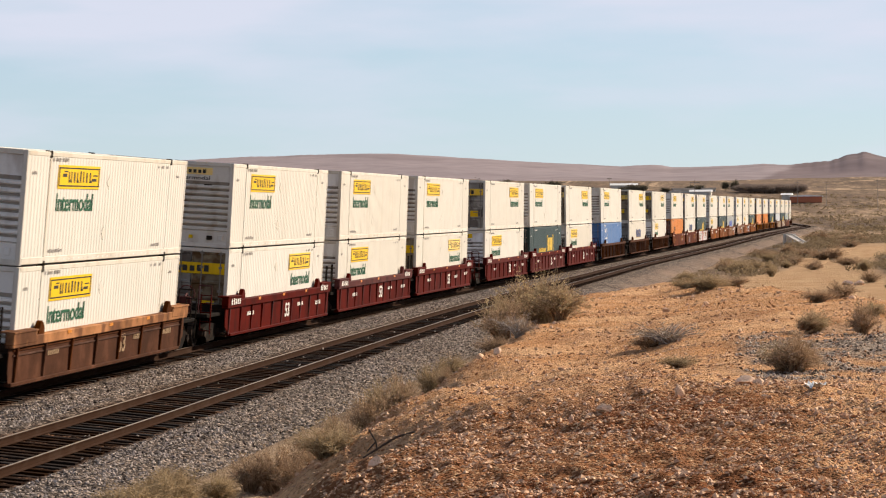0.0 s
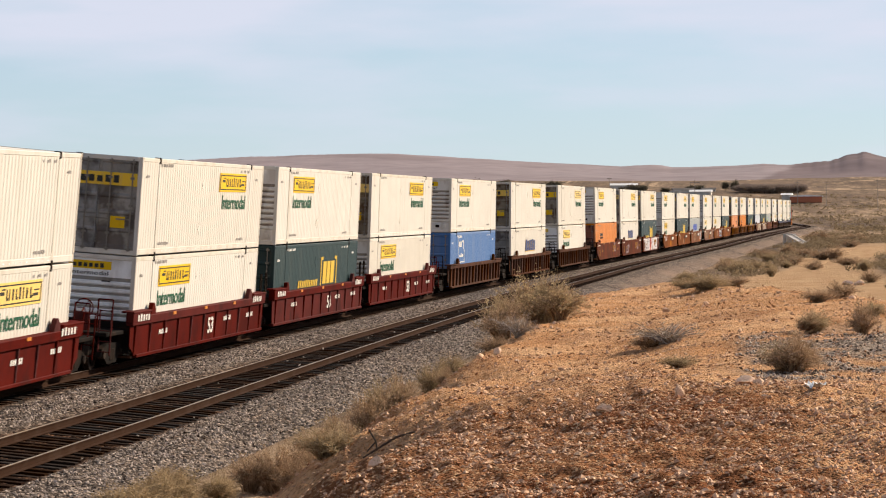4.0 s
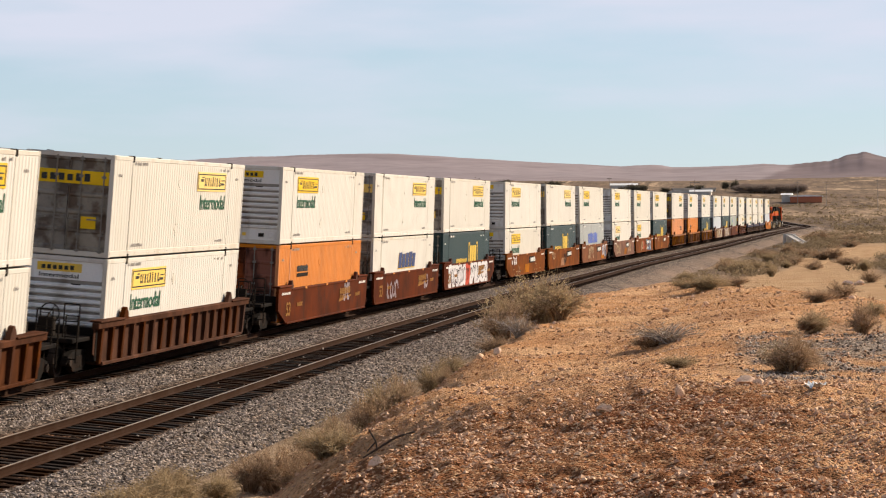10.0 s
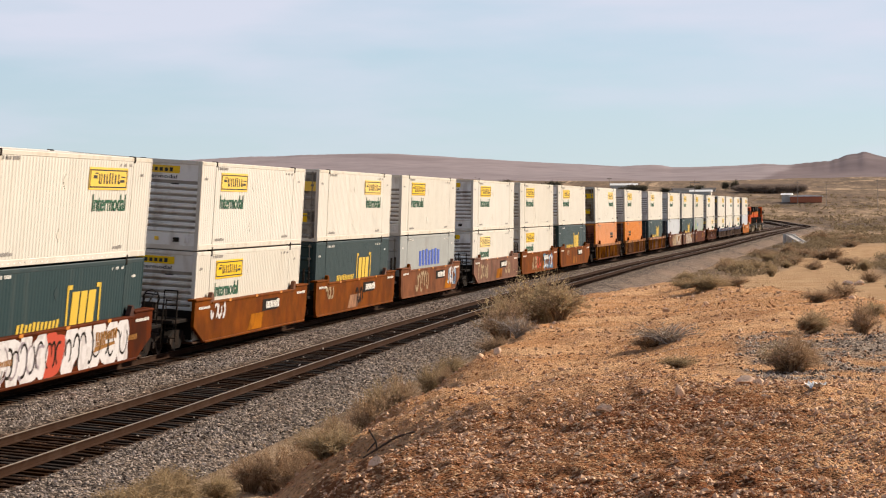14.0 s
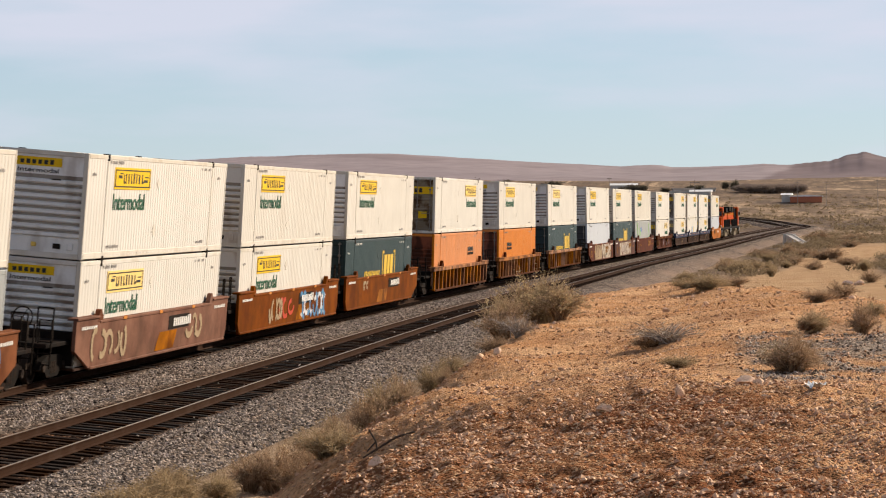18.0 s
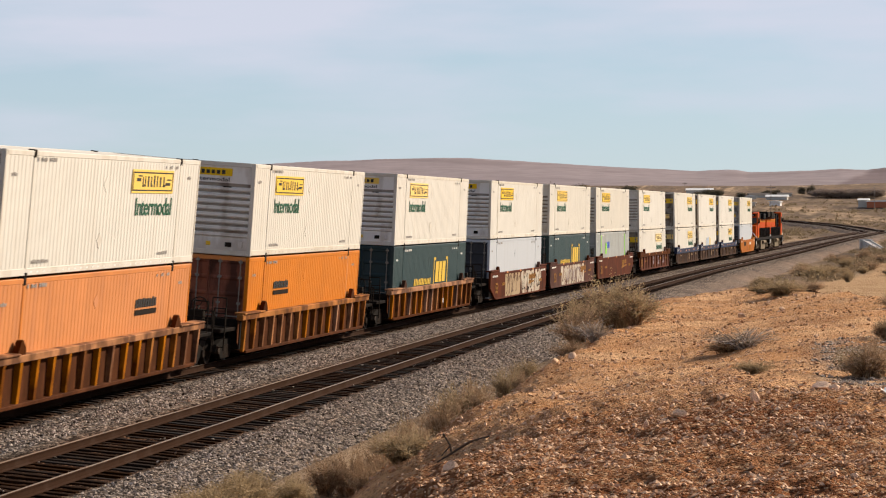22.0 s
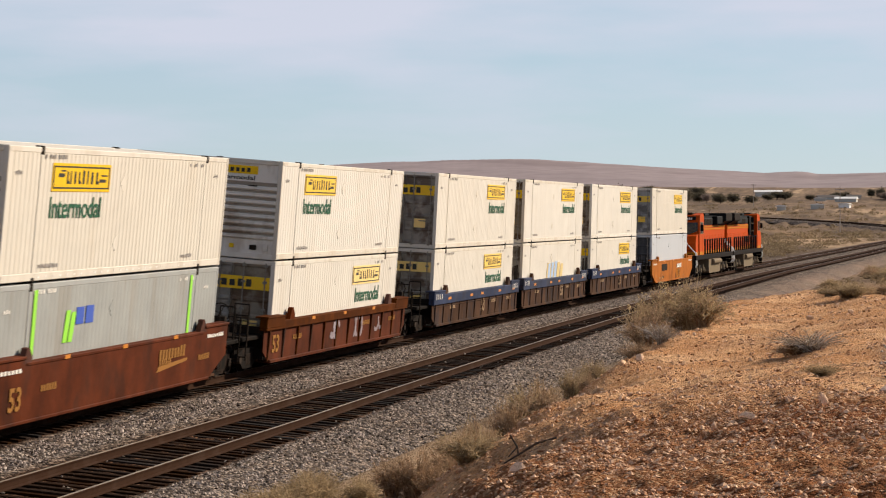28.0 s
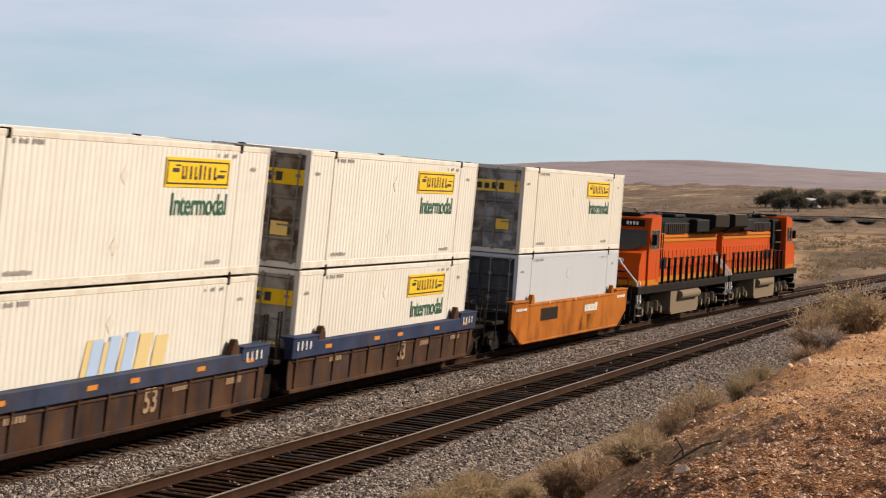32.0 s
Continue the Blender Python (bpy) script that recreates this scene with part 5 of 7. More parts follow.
def well_car(style, left, right, number):
    """One unit of a well car. left and right: 'joint' where it shares a truck with its neighbour, else 'coupler'."""
    chord, panel, ribm, nr, smooth, ears, words, label = STYLES[style]
    ends = (left, right)
    c = thing("well_car", label + " on the rails", "rail car", "well cars of the train")
    single = left == "coupler" and right == "coupler"
    half = 9.25 if single else 8.75
    key = "%s_%.2f" % (style, half)
    face = PANEL.get(style, -1.335)
    deep = 0.36 if style in ("blue",) else 0.24 if ears else 0.16
    cuts = [1.5 if k == "coupler" else 0.25 for k in (left, right)]
    for at, cut in ((Matrix.Identity(4), cuts), (TURN, cuts[::-1])):
        sp = part("side_sill", lambda: sill_panel(half, smooth, cut, face), M[panel], c, at=at, key="sill_%s_%s" % (key, cut))
        if not smooth:
            part("top_chord", lambda: top_chord(half, ears, deep), M[chord], sp, key="chord_" + key)
            if style in ("blue", "worn"):
                for z in (1.00, 1.13):
                    part("panel_rail", lambda: Shape().soft(-half + 0.3, half - 0.3, face - 0.03, face + 0.005, 0, 0.045, 0.006), M[panel], sp, at=(0, 0, z), key="panel_rail_" + key)
            for i in range(nr):
                x = -half + 0.5 + (2 * half - 1.0) * i / (nr - 1)
                part("rib", lambda: rib(face), M[ribm], sp, at=(x, 0, 0), key="rib_%s_%s" % (ribm, style))
        for e in (-1, 1):
            part("container_guide", guide, M["umber" if style == "blue" else panel], c, at=at @ Matrix.Translation((e * 6.45, 0, 1.53 if smooth else 1.48)), key="guide_" + style)
    part("well_floor", lambda: Shape().soft(-8.3, 8.3, -1.38, -0.75, 0.24, 0.31, 0.01).soft(-8.3, 8.3, 0.75, 1.38, 0.24, 0.31, 0.01).soft(-8.2, -5.8, -0.75, 0.75, 0.24, 0.305, 0.01).soft(5.8, 8.2, -0.75, 0.75, 0.24, 0.305, 0.01).soft(-0.4, 0.4, -0.75, 0.75, 0.24, 0.305, 0.01), M["umber"], c, key="well_floor")
    for e, kind in ((-1, left), (1, right)):
        reach = 9.40 if kind == "joint" else (10.95 if single else 10.7)
        part("end_deck", lambda: end_deck(e, reach, half), M["under"], c, key="deck%d_%s_%.2f" % (e, key, reach))
        if kind == "coupler":
            steel = M["oxide"] if style == "oxide" else M["casting"]
            x, tag = e * (reach - 0.55), "%d_%.2f_%s" % (e, reach, style == "oxide")
            part("grab_rail", lambda: grab_rail(x, -1.28, -0.85, 2.02), steel, c, key="grab" + tag)
            part("grab_rail", lambda: grab_rail(x, 0.75, 1.25, 1.95), steel, c, key="grab_b" + tag)
            part("ladder", lambda: ladder(x + e * 0.35), steel, c, key="ladder" + tag)
            part("brake_box", lambda: Shape().soft(x - 0.10, x + 0.14, -0.60, -0.15, 1.1, 1.62, 0.02), steel, c, key="brake_box" + tag)
            part("brake_wheel", lambda: brake_wheel(x, e), steel, c, key="brake_wheel" + tag)
            part("coupler", lambda: Shape().soft(*sorted((e * (reach + 0.1), e * (reach + 0.62))), -0.14, 0.14, 0.72, 0.98, 0.04).soft(*sorted((e * (reach + 0.3), e * (reach + 0.72))), -0.24, 0.10, 0.68, 1.0, 0.05), M["under"], c, key="coupler%d_%.2f" % (e, reach))
            truck(c, e * (reach - 1.25), number in ROLLING)
        else:
            part("ladder", lambda: Shape().wire([(e * 9.0, -1.25, 1.1), (e * 9.0, -1.25, 2.25)], 0.025).wire([(e * 9.22, -1.25, 1.1), (e * 9.22, -1.25, 2.25)], 0.025).wire([(e * 9.0, -1.25, 1.6), (e * 9.22, -1.25, 1.6)], 0.02).wire([(e * 9.0, -1.25, 2.05), (e * 9.22, -1.25, 2.05)], 0.02), M["casting"], c, key="jladder%d" % e)
            if e < 0:
                truck(c, -9.66, number in ROLLING)
    # stencils on the camera's side
    yy = -1.505 if smooth else face - 0.003
    g = random.Random(number)
    if words:
        x53 = -half + 1.3 if smooth else -half + 0.9 if style == "brown_red" else g.choice((0.6, 1.2))
        part("number_stencil", FIFTY_THREE[words], None, c, "size number", at=(x53, yy - 0.014, 0.55))
        for x, w, n in ((-half + 3.2, 1.0, 5), (2.8, 0.9, 4), (half - 2.6, 0.5, 3)):
            tagged(part("stencil_print", lambda: bars(1.0, 0.16, 6, 41), M[words], c, at=(x, yy - 0.006, 0.80 + 0.1 * g.random()), key="stencil_bars_" + words), kind="stuff")
        if not smooth and words == "white_mark":
            for x in (-half + 0.45, half - 2.0):
                tagged(part("stencil_print", lambda: bars(1.4, 0.22, 5, 44, 0, 0.5), M[words], c, at=(x, -1.535, 1.34), key="ear_bars_" + words), kind="stuff")
    if smooth:
        tagged(part("stencil_print", lambda: bars(2.2, 0.30, 9, 45), M["dull_gold" if style == "tuscan" else "white_mark"], c, at=(half - 6.0 if style == "tuscan" else 1.6, yy - 0.010, 1.02), key="side_bars_" + style), kind="stuff")
        if style == "tuscan":
            part("paint_mark", lambda: Shape().add([(0, -0.004, 0), (2.5, -0.004, 0.16), (2.5, -0.004, 0.24), (0.1, -0.004, 0.14)], [(0, 1, 2, 3)]), M["dull_gold"], c, "faded gold wedge of paint", at=(half - 6.1, yy - 0.004, 0.72), key="wedge")
        if style != "tuscan":
            part("number_plate", lambda: Shape().box(0, 2.5, -0.006, 0, 0, 0.42), M["casting"], c, "black plate with white bars", at=(1.05 if style == "ttx" else -5.2, yy - 0.002, 0.94), key="car_plate")
            part("paint_patch", lambda: Shape().add([(0, -0.004, 0), (2.2, -0.004, 0), (2.6, -0.004, 0.55), (0.5, -0.004, 0.55)], [(0, 1, 2, 3)]), M["ochre"], c, "lighter patch of paint", at=(g.uniform(-3.0, 4.0), yy - 0.002, 0.36))
        tagged(part("stencil_print", lambda: bars(1.5, 0.10, 9, 46), M["white_mark"], c, at=(half - 1.9, yy - 0.004, 1.36), key="small_bars_s"), kind="stuff")
        tagged(part("stencil_print", lambda: bars(1.5, 0.10, 7, 47), M["white_mark"], c, at=(-half + 0.5, yy - 0.004, 1.36), key="small_bars_t"), kind="stuff")
    if style == "blue":
        for x in (-6.2, -2.0, 0.2, 4.0, 7.2):
            part("reflector", lambda: Shape().box(0, 0.5, -0.006, 0, 0, 0.10), M["amber"], c, "orange reflector", at=(x, -1.524, 1.25), key="amber")
        tagged(part("stencil_print", lambda: bars(1.3, 0.24, 4, 49, 0, 0.78), M["white_mark"], c, at=(half - 1.6, -1.535, 1.30), key="blue_bars"), kind="stuff")
        tagged(part("stencil_print", lambda: bars(1.3, 0.24, 4, 50, 0, 0.78), M["white_mark"], c, at=(-half + 0.3, -1.535, 1.30), key="blue_bars2"), kind="stuff")
    elif style not in ("rusty", "ochre"):
        for x in (-4.2, -0.2, 3.8):
            part("reflector", lambda: Shape().box(0, 0.34, -0.006, 0, 0, 0.09), M["amber"], c, "orange reflector", at=(x, -1.524 if not smooth else -1.524, 1.38 if not smooth else 1.495), key="amber_s")
    for seed, mat, x, w, h, n, z in BODIES.get(number, ()):
        tagged(part("graffiti", lambda: blobs(seed, w, h, n), M[mat], c, "fat sprayed graffiti shapes", at=(x, yy - 0.001, z)), kind="stuff")
    for seed, mat, x, w, h, n, z in SPRAY.get(number, ()):
        tagged(part("graffiti", lambda: swirls(seed, w, h, n, 0.035 if number in BODIES else 0.07), M[mat], c, "sprayed graffiti strokes", at=(x, yy - 0.006, z)), kind="stuff")
    return c


# sprayed paint by place in the train: seed, paint, from, width, height, strokes, height of its foot
SPRAY = {
    11: ((1, "graffiti_grey", -5.5, 2.6, 0.9, 4, 0.35), (2, "graffiti_grey", 4.3, 1.0, 0.9, 2, 0.5), ),
    10: ((3, "graffiti_grey", 3.6, 1.2, 0.8, 3, 0.7), ),
    12: ((4, "graffiti_grey", -7.2, 5.4, 1.0, 7, 0.4), (5, "casting", -1.8, 1.4, 1.0, 3, 0.4), (6, "casting", -0.2, 6.2, 1.0, 9, 0.4), (7, "casting", -7.2, 5.2, 0.95, 8, 0.42)),
    13: ((8, "graffiti", -6.6, 1.8, 0.6, 4, 0.95), ),
    14: ((9, "graffiti_tan", -7.0, 1.6, 0.5, 3, 0.9), (10, "casting", -0.6, 2.0, 0.7, 4, 0.5)),
    15: ((11, "graffiti_tan", -4.8, 3.6, 1.15, 6, 0.35), (12, "graffiti", 4.6, 2.6, 1.1, 5, 0.5), (13, "graffiti_blue", 5.0, 2.4, 0.9, 4, 0.5)),
    16: ((14, "graffiti_tan", -7.2, 3.4, 1.0, 5, 0.4), (15, "graffiti_tan", 3.2, 2.0, 0.9, 3, 0.45)),
    17: ((16, "graffiti_tan", -4.0, 2.2, 1.0, 5, 0.4), (17, "graffiti_blue", 1.2, 5.2, 1.15, 8, 0.3), (18, "graffiti", 1.4, 4.8, 0.9, 6, 0.4), (19, "graffiti_red", -2.4, 2.4, 0.8, 3, 0.5)),
    18: ((20, "graffiti_tan", -5.0, 1.2, 0.4, 2, 1.0), ),
    22: ((21, "tuscan", -4.4, 4.2, 1.0, 8, 0.4), (22, "casting", 0.5, 6.0, 1.0, 10, 0.4)),
    23: ((23, "tuscan", -4.6, 8.6, 0.95, 15, 0.4), (24, "graffiti_grey", -3.0, 6.2, 0.8, 7, 0.45)),
    21: ((25, "graffiti", 1.8, 0.7, 0.7, 2, 0.6), ),
    25: ((26, "graffiti_grey", -1.6, 1.2, 0.6, 2, 0.6), (27, "graffiti_grey", 1.4, 1.3, 0.7, 3, 0.55), (28, "graffiti_grey", 4.6, 1.2, 0.6, 2, 0.6)),
}


# ---------------------------------------------------------------- locomotives
def locomotive():
    """A six-axle road locomotive, cab at +x, 22.3 m long."""
    c = thing("locomotive", "orange and black diesel locomotive with yellow stripe", "locomotive", "locomotives")
    part("frame", lambda: Shape().soft(-10.9, 10.6, -1.50, 1.50, 1.28, 1.62, 0.03).soft(-10.6, 10.3, -0.5, 0.5, 0.95, 1.3, 0.03), M["under"], c)
    part("side_stripe", lambda: Shape().soft(-10.2, 6.3, -0.957, 0.957, 1.63, 1.86, 0.01), M["loco_yellow"], c, "yellow stripe along the foot of the hood")
    part("long_hood", lambda: Shape().soft(-10.3, 6.35, -0.92, 0.92, 1.62, 3.74, 0.05), M["loco"], c, "orange hood with doors")
    part("hood_roof", lambda: Shape().prism([(-10.35, 3.7), (6.35, 3.7), (6.35, 4.40), (-10.35, 4.40)], -0.84, 0.84).soft(-10.36, 6.35, -0.95, 0.95, 3.72, 4.20, 0.04), M["loco_black"], c, "sooty black hood roof")
    # paler material on the wing tops paints the sunlight falling on them
    part("wing_top", lambda: Shape().soft(-10.1, -6.5, -1.46, 1.46, 4.575, 4.61, 0.01), M["silver"], c, "radiator top plate in a paler, sunlit tone")
    for x in (-4.6, -3.6, -2.6):
        part("roof_fan", lambda: Shape().tube((0, 0, 4.38), (0, 0, 4.55), 0.42, 0.40, 16), M["loco_black"], c, at=(x, 0, 0), key="roof_fan")
    part("horn", lambda: Shape().wire([(5.9, 0.3, 4.42), (5.9, 0.3, 4.72), (6.3, 0.3, 4.74)], 0.05, 6), M["silver"], c)
    part("radiator", lambda: Shape().add([(-10.2, -1.52, 4.02), (-6.4, -1.52, 4.02), (-6.4, -0.9, 3.66), (-10.2, -0.9, 3.66), (-10.2, -1.52, 4.58), (-6.4, -1.52, 4.58), (-6.4, 1.52, 4.58), (-10.2, 1.52, 4.58), (-10.2, 1.52, 4.02), (-6.4, 1.52, 4.02), (-6.4, 0.9, 3.66), (-10.2, 0.9, 3.66)],
         [(0, 1, 5, 4), (0, 3, 2, 1), (4, 5, 6, 7), (7, 6, 9, 8), (8, 9, 10, 11), (0, 4, 7, 8, 11, 3), (1, 2, 10, 9, 6, 5), (2, 3, 11, 10)]), M["loco_black"], c, "black overhanging radiator wings")
    for z in (3.36, 3.54):
        part("hood_stripe", lambda: Shape().soft(-10.2, 4.4, -0.953, 0.953, 0, 0.11, 0.01), M["loco_yellow"], c, "yellow stripe along the hood", at=(0, 0, z), key="hood_stripe")
    for k in range(9):
        for e in (-1, 1):
            part("grille", lambda: Shape().soft(-0.16, 0.16, -0.02, 0.02, -0.22, 0.22, 0.01), M["casting"], c, at=(-1.6 + k * 0.45, e * 0.965, 3.92), key="loco_grille")
    for i in range(18):
        for at in (Matrix.Translation((-9.9 + i * 0.9, 0, 0)), Matrix.Translation((-9.1 + i * 0.9, 0, 0)) @ TURN):
            part("hood_door", lambda: Shape().soft(0, 0.80, -0.945, -0.92, 1.86, 3.0, 0.01), M["loco"], c, at=at, key="hood_door")
    tagged(part("side_print", lambda: bars(3.0, 0.55, 4, 61, 0, 0.25), M["loco_black"], c, "black bars on the hood", at=(2.0, -0.955, 2.2)), kind="stuff")
    tagged(part("side_print", lambda: bars(3.0, 0.55, 4, 61, 0, 0.25), M["loco_black"], c, "black bars on the hood", at=Matrix.Translation((5.0, 0.955, 2.2)) @ TURN), kind="stuff")
    part("exhaust_stack", lambda: Shape().soft(0.6, 1.6, -0.35, 0.35, 4.40, 4.62, 0.05), M["loco_black"], c)
    part("roof_hatch", lambda: Shape().soft(-3.6, -1.2, -0.6, 0.6, 4.40, 4.56, 0.05), M["loco_black"], c)
    part("vent_hood", lambda: Shape().soft(3.0, 4.6, -0.62, 0.62, 4.40, 4.58, 0.06), M["loco_black"], c)
    for e in (-1, 1):
        part("side_box", lambda: Shape().soft(4.3, 6.3, *sorted((e * 0.86, e * 1.06)), 2.75, 4.34, 0.04), M["loco_black"], c, "black grille box behind the cab")
        for k in range(5):
            part("guard_bar", lambda: Shape().wire([(0, 0, 2.7), (0, 0, 4.25)], 0.028, 5), M["loco_black"], c, at=(4.4 + k * 0.42, e * 1.20, 0), key="guard_bar")
        for z in (3.1, 3.75):
            part("guard_rail", lambda: Shape().wire([(4.3, 0, 0), (6.25, 0, 0)], 0.024, 5), M["silver"], c, at=(0, e * 1.22, z), key="guard_rail")
        part("duct", lambda: Shape().soft(-6.2, -3.0, *sorted((e * 0.9, e * 1.28)), 3.76, 4.36, 0.05), M["loco_black"], c, "black air duct under the roof edge")
        part("wing_face", lambda: Shape().soft(-10.15, -6.45, *sorted((e * 1.50, e * 1.535)), 4.06, 4.54, 0.01), M["casting"], c, "dark radiator screen")
    cab = part("cab", lambda: Shape().prism([(6.35, 1.62), (8.7, 1.62), (8.7, 3.05), (8.52, 4.02), (8.36, 4.42), (6.6, 4.56), (6.35, 4.44)], -1.48, 1.48), M["loco"], c, "orange crew cab")
    part("windscreen", lambda: Shape().add([(8.70, -1.36, 3.32), (8.73, -0.8, 3.10), (8.73, 0.8, 3.10), (8.70, 1.36, 3.32), (8.575, 1.34, 3.92), (8.565, -1.34, 3.92), (8.62, -1.36, 3.32), (8.62, -0.8, 3.10), (8.62, 0.8, 3.10), (8.62, 1.36, 3.32), (8.5, 1.34, 3.92), (8.5, -1.34, 3.92)],
         [(0, 1, 2, 3, 4, 5), (6, 11, 10, 9, 8, 7), (0, 6, 7, 1), (1, 7, 8, 2), (2, 8, 9, 3), (3, 9, 10, 4), (4, 10, 11, 5), (5, 11, 6, 0)]), M["glass"], cab, "dark windscreen")
    part("window_post", lambda: Shape().add([(8.745, -0.05, 3.10), (8.745, 0.05, 3.10), (8.585, 0.05, 3.92), (8.585, -0.05, 3.92), (8.70, -0.05, 3.10), (8.70, 0.05, 3.10), (8.55, 0.05, 3.92), (8.55, -0.05, 3.92)], [(0, 1, 2, 3), (4, 7, 6, 5), (0, 4, 5, 1), (1, 5, 6, 2), (2, 6, 7, 3), (3, 7, 4, 0)]), M["loco_black"], cab)
    for e in (-1, 1):
        for x0, x1 in ((6.75, 7.35), (7.5, 8.25)):
            win = part("side_window", lambda: Shape().soft(x0, x1, *sorted((e * 1.46, e * 1.492)), 3.15, 3.90, 0.01), M["glass"], cab, "dark side window")
            part("window_frame", lambda: Shape().box(x0 - 0.05, x1 + 0.05, *sorted((e * 1.47, e * 1.50)), 3.10, 3.15).box(x0 - 0.05, x1 + 0.05, *sorted((e * 1.47, e * 1.50)), 3.90, 3.95).box(x0 - 0.05, x0, *sorted((e * 1.47, e * 1.50)), 3.15, 3.90).box(x1, x1 + 0.05, *sorted((e * 1.47, e * 1.50)), 3.15, 3.90), M["silver"], cab)
        part("cab_door", lambda: Shape().soft(6.5, 7.1, *sorted((e * 1.47, e * 1.487)), 1.75, 2.95, 0.01), M["loco"], cab)
        part("mirror", lambda: Shape().soft(8.3, 8.36, *sorted((e * 1.52, e * 1.72)), 3.3, 3.75, 0.01), M["loco_black"], cab)
        part("side_stripe", lambda: Shape().soft(6.4, 8.66, *sorted((e * 1.44, e * 1.484)), 1.64, 1.86, 0.005), M["loco_yellow"], cab, "yellow stripe along the foot of the cab")
    part("number_board", lambda: Shape().soft(8.40, 8.56, -1.2, 1.2, 4.06, 4.34, 0.02), M["loco_black"], cab)
    for y in (-1.0, 0.45):
        part("board_print", lambda: bars(0.55, 0.16, 4, 71), M["white_mark"], cab, "row of white bars", at=Matrix.Translation((8.562, y, 4.12)) @ Matrix.Rotation(math.pi / 2, 4, "Z"), key="board_print")
    part("nose", lambda: Shape().prism([(8.7, 1.62), (10.15, 1.62), (10.15, 2.45), (9.75, 2.98), (8.7, 3.10)], -1.40, 1.40), M["loco"], c, "orange short nose")
    part("nose_mark", lambda: Shape().add([(10.156, -1.1, 2.20), (10.156, -0.2, 2.28), (10.156, 0.0, 2.12), (10.156, 0.2, 2.28), (10.156, 1.1, 2.20), (10.156, 0.3, 2.16), (10.156, 0.0, 2.0), (10.156, -0.3, 2.16)], [(0, 1, 2, 7), (2, 3, 5, 6), (3, 4, 5), (2, 6, 7)]), M["loco_black"], c, "black swept strokes on the nose")
    part("nose_stripe", lambda: Shape().soft(8.72, 10.162, -1.41, 1.41, 1.66, 1.84, 0.01), M["loco_yellow"], c)
    for e in (-1, 1):
        part("headlight", lambda: Shape().tube((9.85, 0, 2.72), (10.02, 0, 2.72), 0.1, n=12), M["silver"], c, at=(0, e * 0.14, 0), key="headlight")
    part("pilot", lambda: Shape().prism([(10.45, 0.25), (10.75, 0.25), (10.65, 1.3), (10.3, 1.3)], -1.42, 1.42), M["under"], c)
    part("rear_pilot", lambda: Shape().prism([(-10.75, 0.3), (-10.55, 0.3), (-10.55, 1.3), (-10.75, 1.3)], -1.42, 1.42), M["under"], c)
    part("cab_roof", lambda: Shape().soft(6.5, 8.0, -0.9, 0.9, 4.46, 4.62, 0.05), M["loco_black"], c, "black box on the cab roof")
    part("fuel_tank", lambda: Shape().prism([(-3.4, 0.42), (-3.1, 0.24), (2.9, 0.24), (3.2, 0.42), (3.2, 1.28), (-3.4, 1.28)], -1.42, 1.42), M["silver"], c, "dusty silver fuel tank")
    for e in (-1, 1):
        part("air_tank", lambda: Shape().tube((-2.8, 0, 0), (1.6, 0, 0), 0.2, n=12), M["silver"], c, at=(0, e * 1.46, 1.05), key="air_tank")
    part("coupler", lambda: Shape().soft(10.6, 11.15, -0.14, 0.14, 0.72, 0.98, 0.04).soft(-11.15, -10.7, -0.14, 0.14, 0.72, 0.98, 0.04), M["under"], c)
    for x in (-6.9, 6.6):
        t = part("truck", lambda: Shape().soft(-2.4, 2.4, -0.7, 0.7, 0.55, 0.85, 0.04), M["under"], c, "three-axle truck", at=(x, 0, 0), key="loco_bolster")
        def lframe():
            sh = Shape()
            out = [(-2.55, 0.42), (-2.4, 0.72), (-1.2, 0.88), (1.2, 0.88), (2.4, 0.72), (2.55, 0.42), (2.0, 0.36), (1.2, 0.5), (0.5, 0.34), (-0.5, 0.34), (-1.2, 0.5), (-2.0, 0.36)]
            sh.prism(out, -1.22, -1.02)
            for a in (-1.95, 0, 1.95):
                sh.tube((a, -1.32, 0.52), (a, -1.0, 0.52), 0.16, n=10, k=1)
            for a in (-1.0, 1.0):
                sh.tube((a, -1.26, 0.48), (a, -1.26, 0.92), 0.11, n=10, k=1)
            return sh
        part("side_frame", lframe, [M["under"], M["silver"]], t, key="loco_frame")
        part("side_frame", lframe, None, t, at=TURN, key="loco_frame")
        for a in (-1.95, 0, 1.95):
            w = part("wheelset", lambda: wheelset(1.166), [M["wheel"], M["under"]], t, at=(a, 0, 0.533), key="loco_wheelset")
            WHEELS.append((w, a, 0.533, 0.533, -1))
    for e in (-1, 1):
        part("handrail", lambda: Shape().wire([(-10.2, e * 1.44, 2.66), (6.2, e * 1.44, 2.66)], 0.020, 6), M["loco_black"], c, "black side handrail")
        for i in range(12):
            part("stanchion", lambda: Shape().tube((0, 0, 1.60), (0, 0, 2.72), 0.062, n=6), M["loco_black"], c, at=(-9.8 + i * 1.38, e * 1.44, 0), key="stanchion")
        for x, d in ((10.1, 1), (-10.45, -1)):
            for k in (0.0, 0.5):
                part("stair_rail", lambda: Shape().wire([(x + d * (0.4 - k), e * 0.50, 2.74), (x + d * (0.4 - k), e * 0.66, 2.72), (x + d * (0.4 - k), e * 0.72, 2.58), (x + d * (0.4 - k), e * 1.44, 1.78), (x + d * (0.4 - k), e * 1.48, 0.95), (x + d * (0.36 - k), e * 1.36, 0.72)], 0.034, 6), M["handrail"], c, "white stair handrail")
